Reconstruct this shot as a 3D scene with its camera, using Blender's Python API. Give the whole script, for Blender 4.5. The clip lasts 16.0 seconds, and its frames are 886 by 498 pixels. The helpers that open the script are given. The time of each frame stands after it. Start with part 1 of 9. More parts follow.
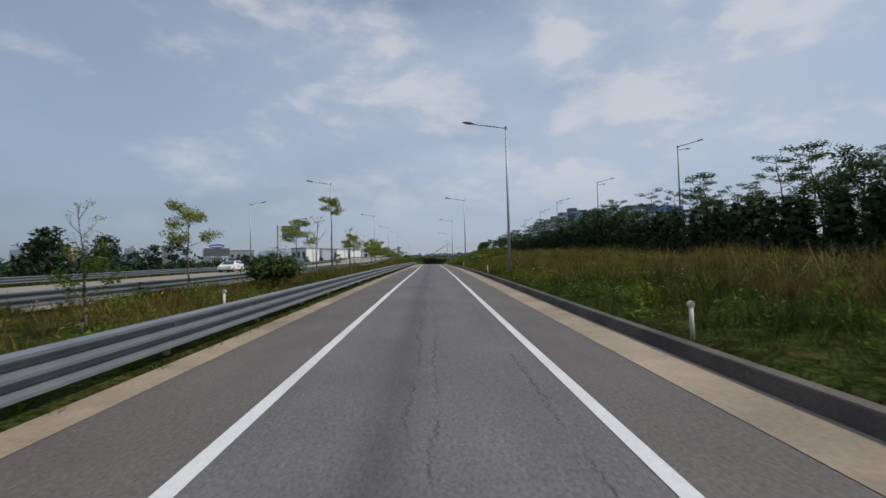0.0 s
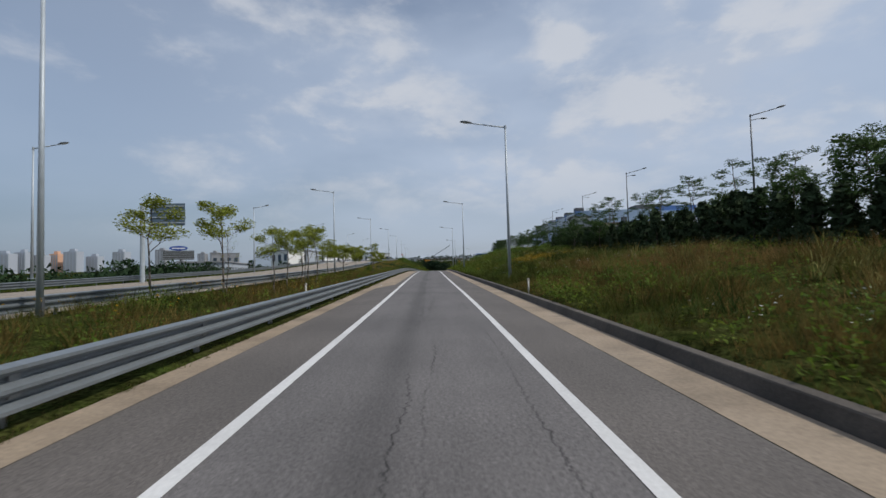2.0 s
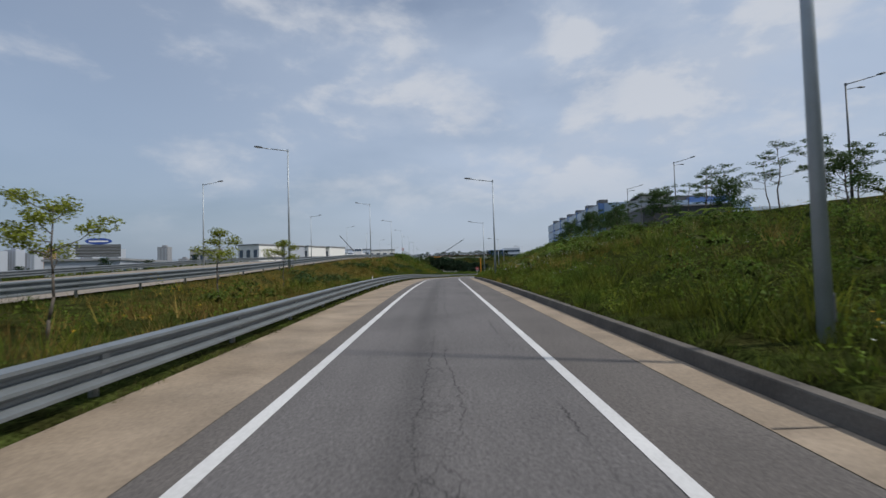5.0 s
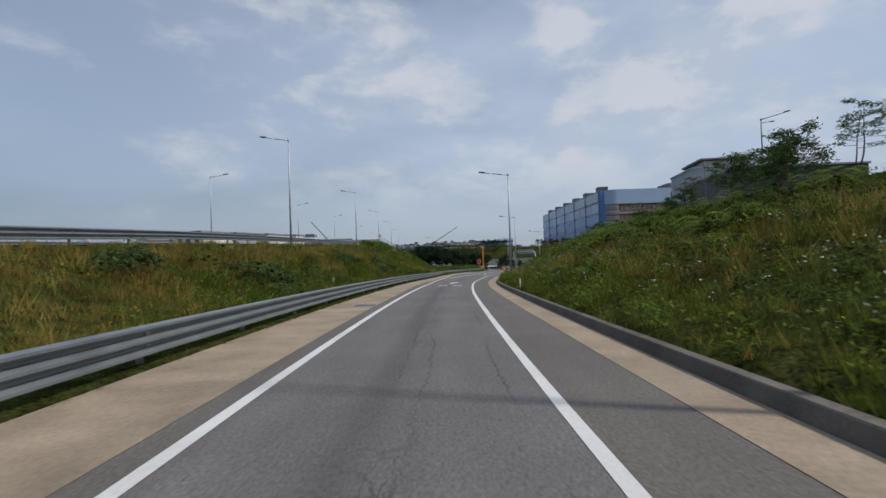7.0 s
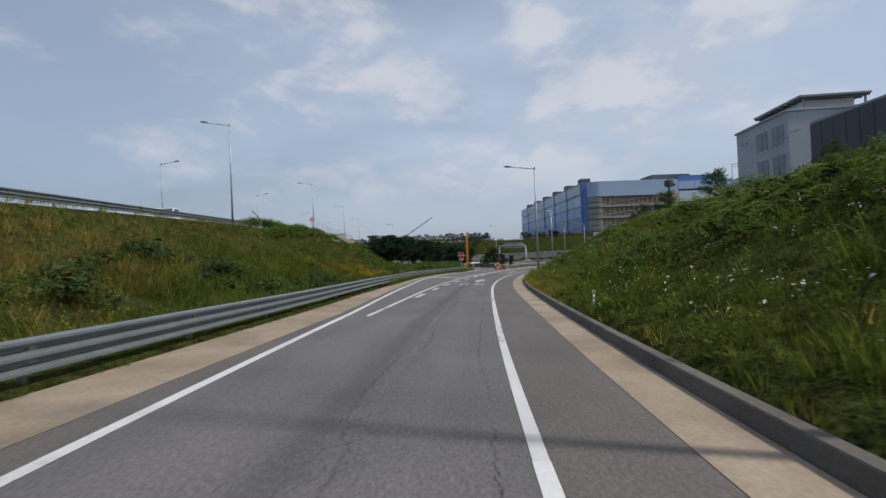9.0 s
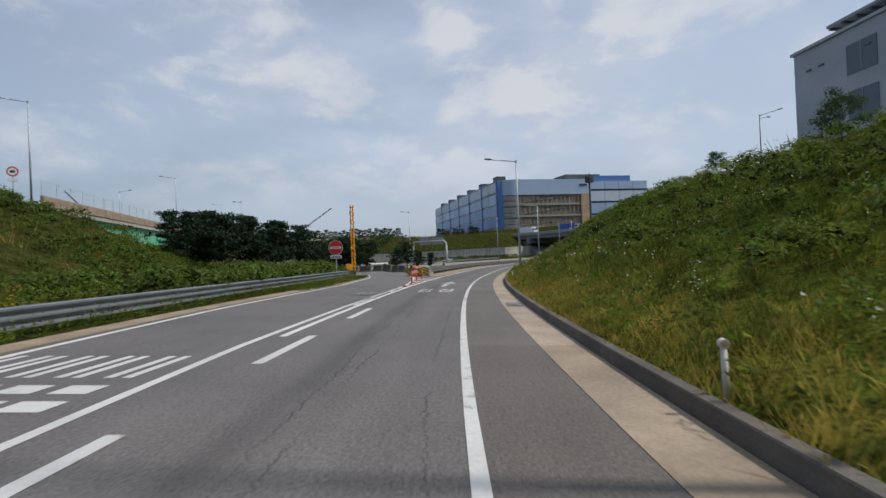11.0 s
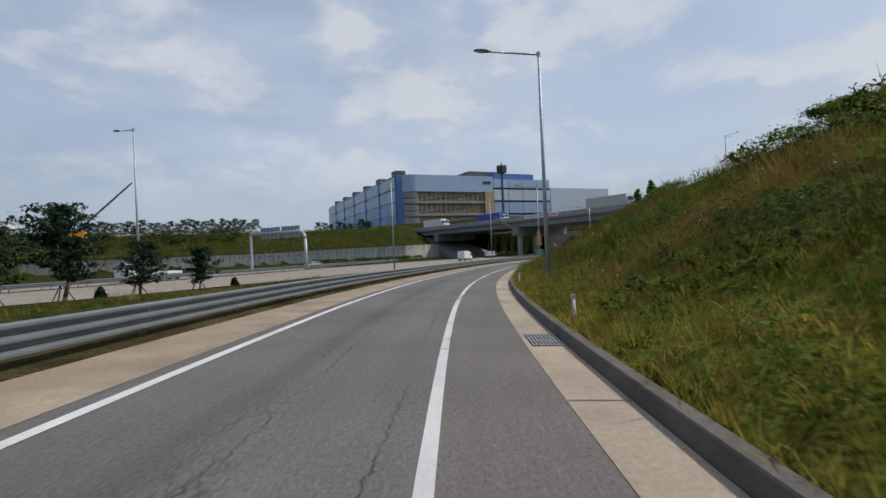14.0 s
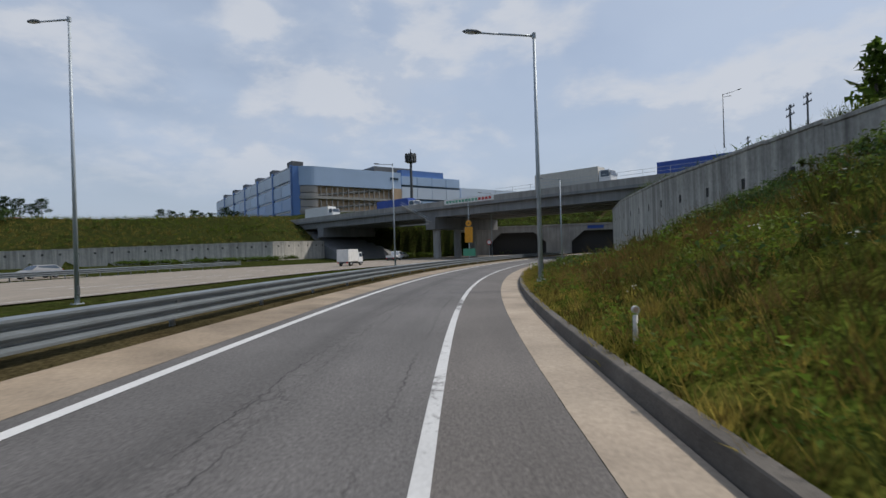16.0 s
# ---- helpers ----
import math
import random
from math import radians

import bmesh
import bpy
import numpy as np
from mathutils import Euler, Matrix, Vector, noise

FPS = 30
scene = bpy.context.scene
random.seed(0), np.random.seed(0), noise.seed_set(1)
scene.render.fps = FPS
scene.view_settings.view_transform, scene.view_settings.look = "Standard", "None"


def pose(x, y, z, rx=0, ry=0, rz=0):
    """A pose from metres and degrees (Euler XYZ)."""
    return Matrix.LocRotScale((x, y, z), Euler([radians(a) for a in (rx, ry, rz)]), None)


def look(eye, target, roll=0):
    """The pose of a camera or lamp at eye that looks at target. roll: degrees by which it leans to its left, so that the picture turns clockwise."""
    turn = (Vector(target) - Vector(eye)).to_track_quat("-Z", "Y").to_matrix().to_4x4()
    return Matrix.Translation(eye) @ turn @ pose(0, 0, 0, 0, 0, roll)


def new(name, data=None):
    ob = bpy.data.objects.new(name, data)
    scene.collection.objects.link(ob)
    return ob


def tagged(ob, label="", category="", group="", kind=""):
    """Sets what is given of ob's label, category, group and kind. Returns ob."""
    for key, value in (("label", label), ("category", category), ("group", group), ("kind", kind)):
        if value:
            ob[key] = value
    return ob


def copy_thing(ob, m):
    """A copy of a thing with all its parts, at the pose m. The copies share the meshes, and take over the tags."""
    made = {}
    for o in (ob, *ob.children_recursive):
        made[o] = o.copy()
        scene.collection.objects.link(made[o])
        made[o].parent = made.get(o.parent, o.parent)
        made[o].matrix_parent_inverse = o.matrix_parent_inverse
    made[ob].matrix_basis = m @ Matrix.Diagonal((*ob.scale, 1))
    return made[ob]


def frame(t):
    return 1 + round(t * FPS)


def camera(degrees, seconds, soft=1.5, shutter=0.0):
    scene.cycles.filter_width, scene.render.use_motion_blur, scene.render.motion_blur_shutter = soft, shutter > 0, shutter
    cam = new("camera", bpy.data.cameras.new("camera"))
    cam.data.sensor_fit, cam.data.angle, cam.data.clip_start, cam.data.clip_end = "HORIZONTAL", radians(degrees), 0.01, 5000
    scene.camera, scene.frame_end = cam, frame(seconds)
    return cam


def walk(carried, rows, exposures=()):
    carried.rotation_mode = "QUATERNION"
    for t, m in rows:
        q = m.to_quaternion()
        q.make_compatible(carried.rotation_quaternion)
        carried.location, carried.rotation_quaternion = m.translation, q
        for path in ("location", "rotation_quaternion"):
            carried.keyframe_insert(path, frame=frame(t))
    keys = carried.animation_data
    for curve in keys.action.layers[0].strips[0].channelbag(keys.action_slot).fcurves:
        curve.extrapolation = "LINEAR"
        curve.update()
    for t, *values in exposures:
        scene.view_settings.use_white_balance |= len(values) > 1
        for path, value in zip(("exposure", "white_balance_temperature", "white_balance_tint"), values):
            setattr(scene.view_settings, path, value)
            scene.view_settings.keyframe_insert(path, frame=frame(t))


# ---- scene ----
cam = camera(85.3, 16.0, shutter=0.06)
PATH = [
    (0, (0.01, -0.00, 1.58), (-0.019, 9.991, 1.971), -1.30),
    (0.5, (-0.28, 10.73, 1.86), (-0.309, 20.718, 2.294), -1.38),
    (1, (-0.47, 21.48, 2.14), (-0.527, 31.474, 2.582), -1.41),
    (1.5, (-0.76, 32.25, 2.41), (-0.801, 42.236, 2.863), -1.54),
    (2, (-0.93, 43.04, 2.69), (-0.967, 53.032, 3.137), -1.51),
    (2.5, (-1.26, 53.83, 2.91), (-1.283, 63.824, 3.333), -1.73),
    (3, (-1.57, 64.86, 3.11), (-1.639, 74.852, 3.508), -1.85),
    (3.5, (-1.99, 75.73, 3.31), (-2.130, 85.718, 3.713), -1.86),
    (4, (-2.49, 86.82, 3.53), (-2.702, 96.806, 3.930), -1.56),
    (4.2, (-2.62, 91.36, 3.61), (-2.873, 101.345, 4.009), -1.59),
    (6.3, (-3.77, 140.03, 4.34), (-3.953, 150.019, 4.635), -1.78),
    (6.5, (-3.84, 144.55, 4.34), (-3.984, 154.543, 4.596), -1.83),
    (7, (-3.89, 155.87, 4.25), (-3.960, 165.870, 4.457), -1.83),
    (7.5, (-3.85, 167.04, 4.13), (-3.783, 177.037, 4.312), -2.18),
    (8, (-3.50, 178.20, 3.97), (-3.269, 188.192, 4.138), -2.28),
    (8.2, (-3.27, 182.58, 3.90), (-2.999, 192.574, 4.063), -2.33),
    (10.3, (1.89, 230.40, 2.90), (3.265, 240.306, 2.970), -2.04),
    (10.5, (2.67, 234.60, 2.80), (4.334, 244.462, 2.887), -2.10),
    (11, (4.74, 245.22, 2.65), (6.935, 254.981, 2.717), -2.41),
    (11.5, (7.51, 255.61, 2.41), (10.071, 265.281, 2.460), -2.54),
    (12, (10.69, 266.23, 2.21), (13.604, 275.791, 2.240), -2.65),
    (12.5, (14.20, 277.10, 1.96), (17.334, 286.596, 2.005), -2.38),
    (13, (18.24, 287.84, 1.79), (21.787, 297.185, 1.829), -2.56),
    (13.5, (22.75, 298.43, 1.66), (26.647, 307.642, 1.688), -2.52),
    (14, (27.47, 308.81, 1.52), (31.636, 317.907, 1.552), -2.49),
    (14.5, (32.51, 319.06, 1.36), (37.198, 327.894, 1.392), -2.40),
    (15, (38.30, 329.33, 1.17), (43.387, 337.933, 1.172), -2.17),
    (15.5, (44.74, 339.28, 0.99), (50.209, 347.659, 0.990), -1.89),
    (16, (51.56, 348.77, 0.78), (57.385, 356.900, 0.784), -1.69),
]
walk(cam, [(t, look(eye, target, roll)) for t, eye, target, roll in PATH],
     exposures=((0, -0.08, 6620, 10), (4, -0.07, 6620, 10), (8, -0.01, 6620, 10), (10.5, 0.06, 6750, 10), (12.5, 0.09, 6780, 10), (14, 0.02, 6680, 10), (16, -0.04, 6620, 10)))

# ---- light ----
SUN_EL, SUN_AZ = 52.0, 106.0  # degrees up, and clockwise from +y

sun = new("sun", bpy.data.lights.new("sun", "SUN"))
sun.data.energy, sun.data.angle, sun.data.color = 2.9, radians(3.0), (1.0, 0.955, 0.89)
sun.matrix_world = pose(0, 0, 60, 90 - SUN_EL, 0, 180 - SUN_AZ)


def build_sky():
    world = bpy.data.worlds.new("sky")
    scene.world = world
    world.use_nodes = True
    t = world.node_tree
    t.nodes.clear()
    out = t.nodes.new("ShaderNodeOutputWorld")
    bg = t.nodes.new("ShaderNodeBackground")
    sky = t.nodes.new("ShaderNodeTexSky")
    sky.sky_type, sky.sun_disc = "NISHITA", False
    sky.sun_elevation, sky.sun_rotation = radians(SUN_EL), radians(SUN_AZ)
    sky.air_density, sky.dust_density, sky.ozone_density = 1.0, 2.0, 1.6
    co = t.nodes.new("ShaderNodeTexCoord")
    sep = t.nodes.new("ShaderNodeSeparateXYZ")
    t.links.new(co.outputs["Generated"], sep.inputs[0])
    # a cloud deck: the direction carried out onto a flat layer overhead
    up = t.nodes.new("ShaderNodeMath"); up.operation = "ADD"; up.inputs[1].default_value = 0.16
    t.links.new(sep.outputs["Z"], up.inputs[0])
    comb = t.nodes.new("ShaderNodeCombineXYZ")
    for n, axis in enumerate("XY"):
        d = t.nodes.new("ShaderNodeMath"); d.operation = "DIVIDE"
        t.links.new(sep.outputs[axis], d.inputs[0]); t.links.new(up.outputs[0], d.inputs[1])
        t.links.new(d.outputs[0], comb.inputs[n])
    comb.inputs[2].default_value = SKY_SEED

    def clouds(scale, detail, rough, lo, hi, amount, warp):
        tex = t.nodes.new("ShaderNodeTexNoise")
        tex.inputs["Scale"].default_value, tex.inputs["Detail"].default_value = scale, detail
        tex.inputs["Roughness"].default_value, tex.inputs["Distortion"].default_value = rough, warp
        t.links.new(comb.outputs[0], tex.inputs["Vector"])
        r = t.nodes.new("ShaderNodeMapRange"); r.interpolation_type = "SMOOTHSTEP"
        r.inputs[1].default_value, r.inputs[2].default_value = lo, hi
        r.inputs[3].default_value, r.inputs[4].default_value = 0.0, amount
        t.links.new(tex.outputs["Fac"], r.inputs[0])
        return r.outputs[0]

    veil = clouds(0.55, 5.0, 0.5, 0.18, 0.62, 0.9, 0.2)

    def math_node(op, a, b):
        n = t.nodes.new("ShaderNodeMath"); n.operation = op
        for k, v in enumerate((a, b)):
            if isinstance(v, float):
                n.inputs[k].default_value = v
            else:
                t.links.new(v, n.inputs[k])
        return n.outputs[0]

    def ranged(v, a, b, lo, hi):
        r = t.nodes.new("ShaderNodeMapRange"); r.interpolation_type = "SMOOTHSTEP"
        r.inputs[1].default_value, r.inputs[2].default_value, r.inputs[3].default_value, r.inputs[4].default_value = a, b, lo, hi
        t.links.new(v, r.inputs[0])
        return r.outputs[0]

    veil = math_node("MULTIPLY", veil, math_node("MULTIPLY", ranged(sep.outputs["X"], -0.6, 0.1, 0.45, 1.0), ranged(sep.outputs["Z"], 0.03, 0.22, 0.4, 1.0)))

    # heaped clouds: a billowing field over the directions, lit from the sun's side
    def field(shift):
        mp = t.nodes.new("ShaderNodeMapping")
        mp.inputs["Location"].default_value = (SKY_SEED + shift[0], shift[1], shift[2])
        mp.inputs["Scale"].default_value = (1.0, 1.0, 2.1)
        t.links.new(co.outputs["Generated"], mp.inputs["Vector"])
        tex = t.nodes.new("ShaderNodeTexNoise")
        tex.inputs["Scale"].default_value, tex.inputs["Detail"].default_value = CLOUD_SIZE, 9.0
        tex.inputs["Roughness"].default_value, tex.inputs["Distortion"].default_value = 0.58, 0.15
        t.links.new(mp.outputs[0], tex.inputs["Vector"])
        return tex.outputs["Fac"]

    body, sunward = field((0, 0, 0)), field((0.05, 0.0, 0.11))
    # where the clouds stand heaped and where the blue shows: heading, height, widths, amount
    az = t.nodes.new("ShaderNodeMath"); az.operation = "ARCTAN2"
    t.links.new(sep.outputs["X"], az.inputs[0]); t.links.new(sep.outputs["Y"], az.inputs[1])
    el = t.nodes.new("ShaderNodeMath"); el.operation = "ARCSINE"
    t.links.new(sep.outputs["Z"], el.inputs[0])
    thick = math_node("ADD", body, ranged(sep.outputs["X"], -0.6, 0.45, -0.1, 0.025))
    for a, e, wa, we, amount in HEAPS:
        u = math_node("MULTIPLY", math_node("SUBTRACT", az.outputs[0], radians(a)), 1 / radians(wa))
        v = math_node("MULTIPLY", math_node("SUBTRACT", el.outputs[0], radians(e)), 1 / radians(we))
        near = math_node("ADD", math_node("MULTIPLY", u, u), math_node("MULTIPLY", v, v))
        thick = math_node("ADD", thick, math_node("MULTIPLY", math_node("EXPONENT", math_node("MULTIPLY", near, -1.0), 0.0), amount))
    puff = math_node("MULTIPLY", ranged(thick, 0.44, 0.70, 0.0, 0.8), ranged(sep.outputs["Z"], 0.03, 0.24, 0.1, 1.0))
    shade = ranged(math_node("SUBTRACT", body, sunward), -0.07, 0.09, 1.0, 0.0)
    grey = t.nodes.new("ShaderNodeMix"); grey.data_type = "RGBA"
    grey.inputs["A"].default_value, grey.inputs["B"].default_value = (*CLOUD_LIT, 1), (*CLOUD_DARK, 1)
    t.links.new(shade, grey.inputs["Factor"])
    # thin haze towards the horizon
    hz = t.nodes.new("ShaderNodeMapRange"); hz.interpolation_type = "SMOOTHSTEP"
    hz.inputs[1].default_value, hz.inputs[2].default_value = 0.0, 0.34
    hz.inputs[3].default_value, hz.inputs[4].default_value = 0.72, 0.0
    t.links.new(sep.outputs["Z"], hz.inputs[0])

    def over(a, b, fac):
        m = t.nodes.new("ShaderNodeMix"); m.data_type = "RGBA"
        t.links.new(a, m.inputs["A"]); t.links.new(fac, m.inputs["Factor"])
        if isinstance(b, tuple):
            m.inputs["B"].default_value = (*b, 1)
        else:
            t.links.new(b, m.inputs["B"])
        return m.outputs["Result"]

    tone = t.nodes.new("ShaderNodeMix"); tone.data_type = "RGBA"
    tone.inputs["A"].default_value, tone.inputs["B"].default_value = (1.75, 2.45, 3.6, 1), (3.8, 4.5, 5.65, 1)
    t.links.new(ranged(sep.outputs["X"], -0.8, 0.0, 0.0, 1.0), tone.inputs["Factor"])
    c = over(sky.outputs[0], tone.outputs["Result"], hz.outputs[0])
    c = over(c, CLOUD_VEIL, veil)
    c = over(c, grey.outputs["Result"], puff)
    t.links.new(c, bg.inputs[0])
    bg.inputs[1].default_value = 0.105
    t.links.new(bg.outputs[0], out.inputs[0])


SKY_SEED, CLOUD_SIZE = 3.7, 4.4
HEAPS = ((14, 26.5, 5, 4, 0.16), (23, 21, 7, 4, 0.17), (33, 22.5, 5, 3.5, 0.16), (27, 17.5, 6, 3, 0.14), (13.5, 12, 3, 4, 0.10), (-27, 20, 7, 4.5, 0.14), (-9, 19, 6, 4, 0.11), (-6, 25, 15, 9, 0.09), (-31, 12.5, 5, 2.5, 0.15), (-31.5, 6.5, 4, 1.8, 0.15), (64, 11.5, 9, 3.5, 0.17), (73, 14.5, 7, 4, 0.16), (54, 7.5, 8, 3, 0.10), (42, 27, 6, 4, 0.1),
         (29, 25, 1.8, 2.5, -0.22), (9.5, 24, 3, 5, -0.14), (-39, 10, 6, 6, -0.16), (62, 21, 9, 4, -0.16), (44, 17, 6, 4, -0.12), (3, 33, 8, 4, -0.1))
CLOUD_LIT, CLOUD_DARK, CLOUD_VEIL = (5.9, 6.25, 6.9), (4.5, 5.2, 6.4), (4.6, 5.5, 7.0)
build_sky()

# ---- materials ----
def material(name, base=(0.5, 0.5, 0.5), rough=0.7, metal=0.0, var=0.0, scale=2.0, fine=0.0, fine_scale=60.0, bump=0.0, bump_scale=40.0,
             tint=None, island=0.0, objvar=0.0, spec=0.5, coords="Object", through_light=0.0, streak=0.0):
    """A surface with mottling at two scales, optional relief and variation per piece."""
    m = bpy.data.materials.new(name)
    m.use_nodes = True
    t = m.node_tree
    b = t.nodes["Principled BSDF"]
    b.inputs["Roughness"].default_value, b.inputs["Metallic"].default_value = rough, metal
    b.inputs["Specular IOR Level"].default_value = spec
    co = t.nodes.new("ShaderNodeTexCoord")
    rgb = t.nodes.new("ShaderNodeRGB")
    rgb.outputs[0].default_value = (*base, 1)
    col = rgb.outputs[0]

    def noise_at(sc, detail=4.0):
        n = t.nodes.new("ShaderNodeTexNoise")
        n.inputs["Scale"].default_value, n.inputs["Detail"].default_value = sc, detail
        t.links.new(co.outputs[coords], n.inputs["Vector"])
        return n.outputs["Fac"]

    def scaled(fac, lo, hi):
        r = t.nodes.new("ShaderNodeMapRange")
        r.inputs[1].default_value, r.inputs[2].default_value = 0.3, 0.7
        r.inputs[3].default_value, r.inputs[4].default_value = lo, hi
        t.links.new(fac, r.inputs[0])
        return r.outputs[0]

    def bright(c, fac):
        h = t.nodes.new("ShaderNodeHueSaturation")
        t.links.new(c, h.inputs["Color"]); t.links.new(fac, h.inputs["Value"])
        return h.outputs[0]

    if tint:
        mix = t.nodes.new("ShaderNodeMix"); mix.data_type = "RGBA"
        t.links.new(col, mix.inputs["A"]); mix.inputs["B"].default_value = (*tint, 1)
        t.links.new(scaled(noise_at(scale * 0.6, 5.0), 0.0, 1.0), mix.inputs["Factor"])
        col = mix.outputs["Result"]
    if var:
        col = bright(col, scaled(noise_at(scale, 6.0), 1 - var, 1 + var))
    if fine:
        col = bright(col, scaled(noise_at(fine_scale, 2.0), 1 - fine, 1 + fine))
    if streak:
        # rain streaks and runs of dirt down the face
        mp = t.nodes.new("ShaderNodeMapping")
        mp.inputs["Scale"].default_value = (1.0, 1.0, 0.05)
        t.links.new(t.nodes.new("ShaderNodeNewGeometry").outputs["Position"], mp.inputs["Vector"])
        n = t.nodes.new("ShaderNodeTexNoise")
        n.inputs["Scale"].default_value, n.inputs["Detail"].default_value, n.inputs["Roughness"].default_value = 1.6, 5.0, 0.65
        t.links.new(mp.outputs[0], n.inputs["Vector"])
        col = bright(col, scaled(n.outputs["Fac"], 1.0 + 0.3 * streak, 1.0 - streak))
    if island or objvar:
        src = t.nodes.new("ShaderNodeNewGeometry").outputs["Random Per Island"] if island else t.nodes.new("ShaderNodeObjectInfo").outputs["Random"]
        r = t.nodes.new("ShaderNodeMapRange")
        k = island or objvar
        r.inputs[3].default_value, r.inputs[4].default_value = 1 - k, 1 + k
        t.links.new(src, r.inputs[0])
        col = bright(col, r.outputs[0])
    t.links.new(col, b.inputs["Base Color"])
    if bump:
        bp = t.nodes.new("ShaderNodeBump")
        bp.inputs["Strength"].default_value, bp.inputs["Distance"].default_value = bump, 0.02
        t.links.new(noise_at(bump_scale, 3.0), bp.inputs["Height"])
        t.links.new(bp.outputs[0], b.inputs["Normal"])
    if through_light:
        tr = t.nodes.new("ShaderNodeBsdfTranslucent")
        t.links.new(col, tr.inputs[0])
        ms = t.nodes.new("ShaderNodeMixShader"); ms.inputs[0].default_value = through_light
        t.links.new(b.outputs[0], ms.inputs[1]); t.links.new(tr.outputs[0], ms.inputs[2])
        t.links.new(ms.outputs[0], t.nodes["Material Output"].inputs[0])
    return m


def asphalt_material(name, base, streak, cracked=1.0):
    """Old asphalt: stone grain, patches, a dark oil track along the lane and fine winding cracks. UV is metres across and along."""
    m = bpy.data.materials.new(name)
    m.use_nodes = True
    t = m.node_tree
    b = t.nodes["Principled BSDF"]
    b.inputs["Roughness"].default_value = 0.82
    b.inputs["Specular IOR Level"].default_value = 0.35
    uv = t.nodes.new("ShaderNodeUVMap")
    sep = t.nodes.new("ShaderNodeSeparateXYZ")
    t.links.new(uv.outputs[0], sep.inputs[0])

    def stretched(sx, sy, sc, detail=5.0, rough=0.55):
        mp = t.nodes.new("ShaderNodeMapping")
        mp.inputs["Scale"].default_value = (sx, sy, 1)
        t.links.new(uv.outputs[0], mp.inputs["Vector"])
        n = t.nodes.new("ShaderNodeTexNoise")
        n.inputs["Scale"].default_value, n.inputs["Detail"].default_value, n.inputs["Roughness"].default_value = sc, detail, rough
        t.links.new(mp.outputs[0], n.inputs["Vector"])
        return n.outputs["Fac"]

    def ranged(fac, a, c, lo, hi):
        r = t.nodes.new("ShaderNodeMapRange")
        r.inputs[1].default_value, r.inputs[2].default_value, r.inputs[3].default_value, r.inputs[4].default_value = a, c, lo, hi
        t.links.new(fac, r.inputs[0])
        return r.outputs[0]

    def times(a, c):
        x = t.nodes.new("ShaderNodeMath"); x.operation = "MULTIPLY"
        t.links.new(a, x.inputs[0])
        if isinstance(c, float):
            x.inputs[1].default_value = c
        else:
            t.links.new(c, x.inputs[1])
        return x.outputs[0]

    v = ranged(stretched(1, 1, 0.35), 0.3, 0.7, 0.86, 1.14)
    v = times(v, ranged(stretched(1, 0.12, 1.6), 0.3, 0.7, 0.92, 1.08))
    grain = stretched(1, 1, 26.0, 3.0, 0.75)
    v = times(v, ranged(grain, 0.28, 0.72, 0.5, 1.5))
    v = times(v, ranged(stretched(1, 1, 11.0, 3.0, 0.6), 0.3, 0.7, 0.9, 1.1))
    # oil track and tyre tracks across the lane
    def track(at, half, depth):
        a = t.nodes.new("ShaderNodeMath"); a.operation = "SUBTRACT"; a.inputs[1].default_value = at
        wob = t.nodes.new("ShaderNodeMath"); wob.operation = "MULTIPLY_ADD"; wob.inputs[1].default_value = 0.5; 
        t.links.new(stretched(0, 0.05, 1.0, 2.0), wob.inputs[0]); t.links.new(sep.outputs[0], wob.inputs[2])
        t.links.new(wob.outputs[0], a.inputs[0])
        ab = t.nodes.new("ShaderNodeMath"); ab.operation = "ABSOLUTE"
        t.links.new(a.outputs[0], ab.inputs[0])
        r = t.nodes.new("ShaderNodeMapRange"); r.interpolation_type = "SMOOTHSTEP"
        r.inputs[1].default_value, r.inputs[2].default_value, r.inputs[3].default_value, r.inputs[4].default_value = 0.0, half, depth, 1.0
        t.links.new(ab.outputs[0], r.inputs[0])
        return r.outputs[0]
    for at, half, depth in streak:
        v = times(v, track(at, half, depth))
    # cracks: thin lines where a warped cell pattern has its borders, kept to patches
    if cracked:
        def apart(at, swing, slow, jitter):
            """Distance across from a line that wanders along the lane."""
            n1 = ranged(stretched(0, slow, 1.0, 2.0), 0.25, 0.75, -swing, swing)
            n2 = ranged(stretched(0.3, 1.0, 5.0, 4.0, 0.7), 0.25, 0.75, -jitter, jitter)
            s = t.nodes.new("ShaderNodeMath"); s.operation = "ADD"
            t.links.new(n1, s.inputs[0]); t.links.new(n2, s.inputs[1])
            d = t.nodes.new("ShaderNodeMath"); d.operation = "SUBTRACT"
            t.links.new(sep.outputs[0], d.inputs[0]); t.links.new(s.outputs[0], d.inputs[1])
            e = t.nodes.new("ShaderNodeMath"); e.operation = "SUBTRACT"; e.inputs[1].default_value = at
            t.links.new(d.outputs[0], e.inputs[0])
            f = t.nodes.new("ShaderNodeMath"); f.operation = "ABSOLUTE"
            t.links.new(e.outputs[0], f.inputs[0])
            return f.outputs[0]

        def most(a, c):
            x = t.nodes.new("ShaderNodeMath"); x.operation = "MAXIMUM"
            t.links.new(a, x.inputs[0]); t.links.new(c, x.inputs[1])
            return x.outputs[0]

        line = None
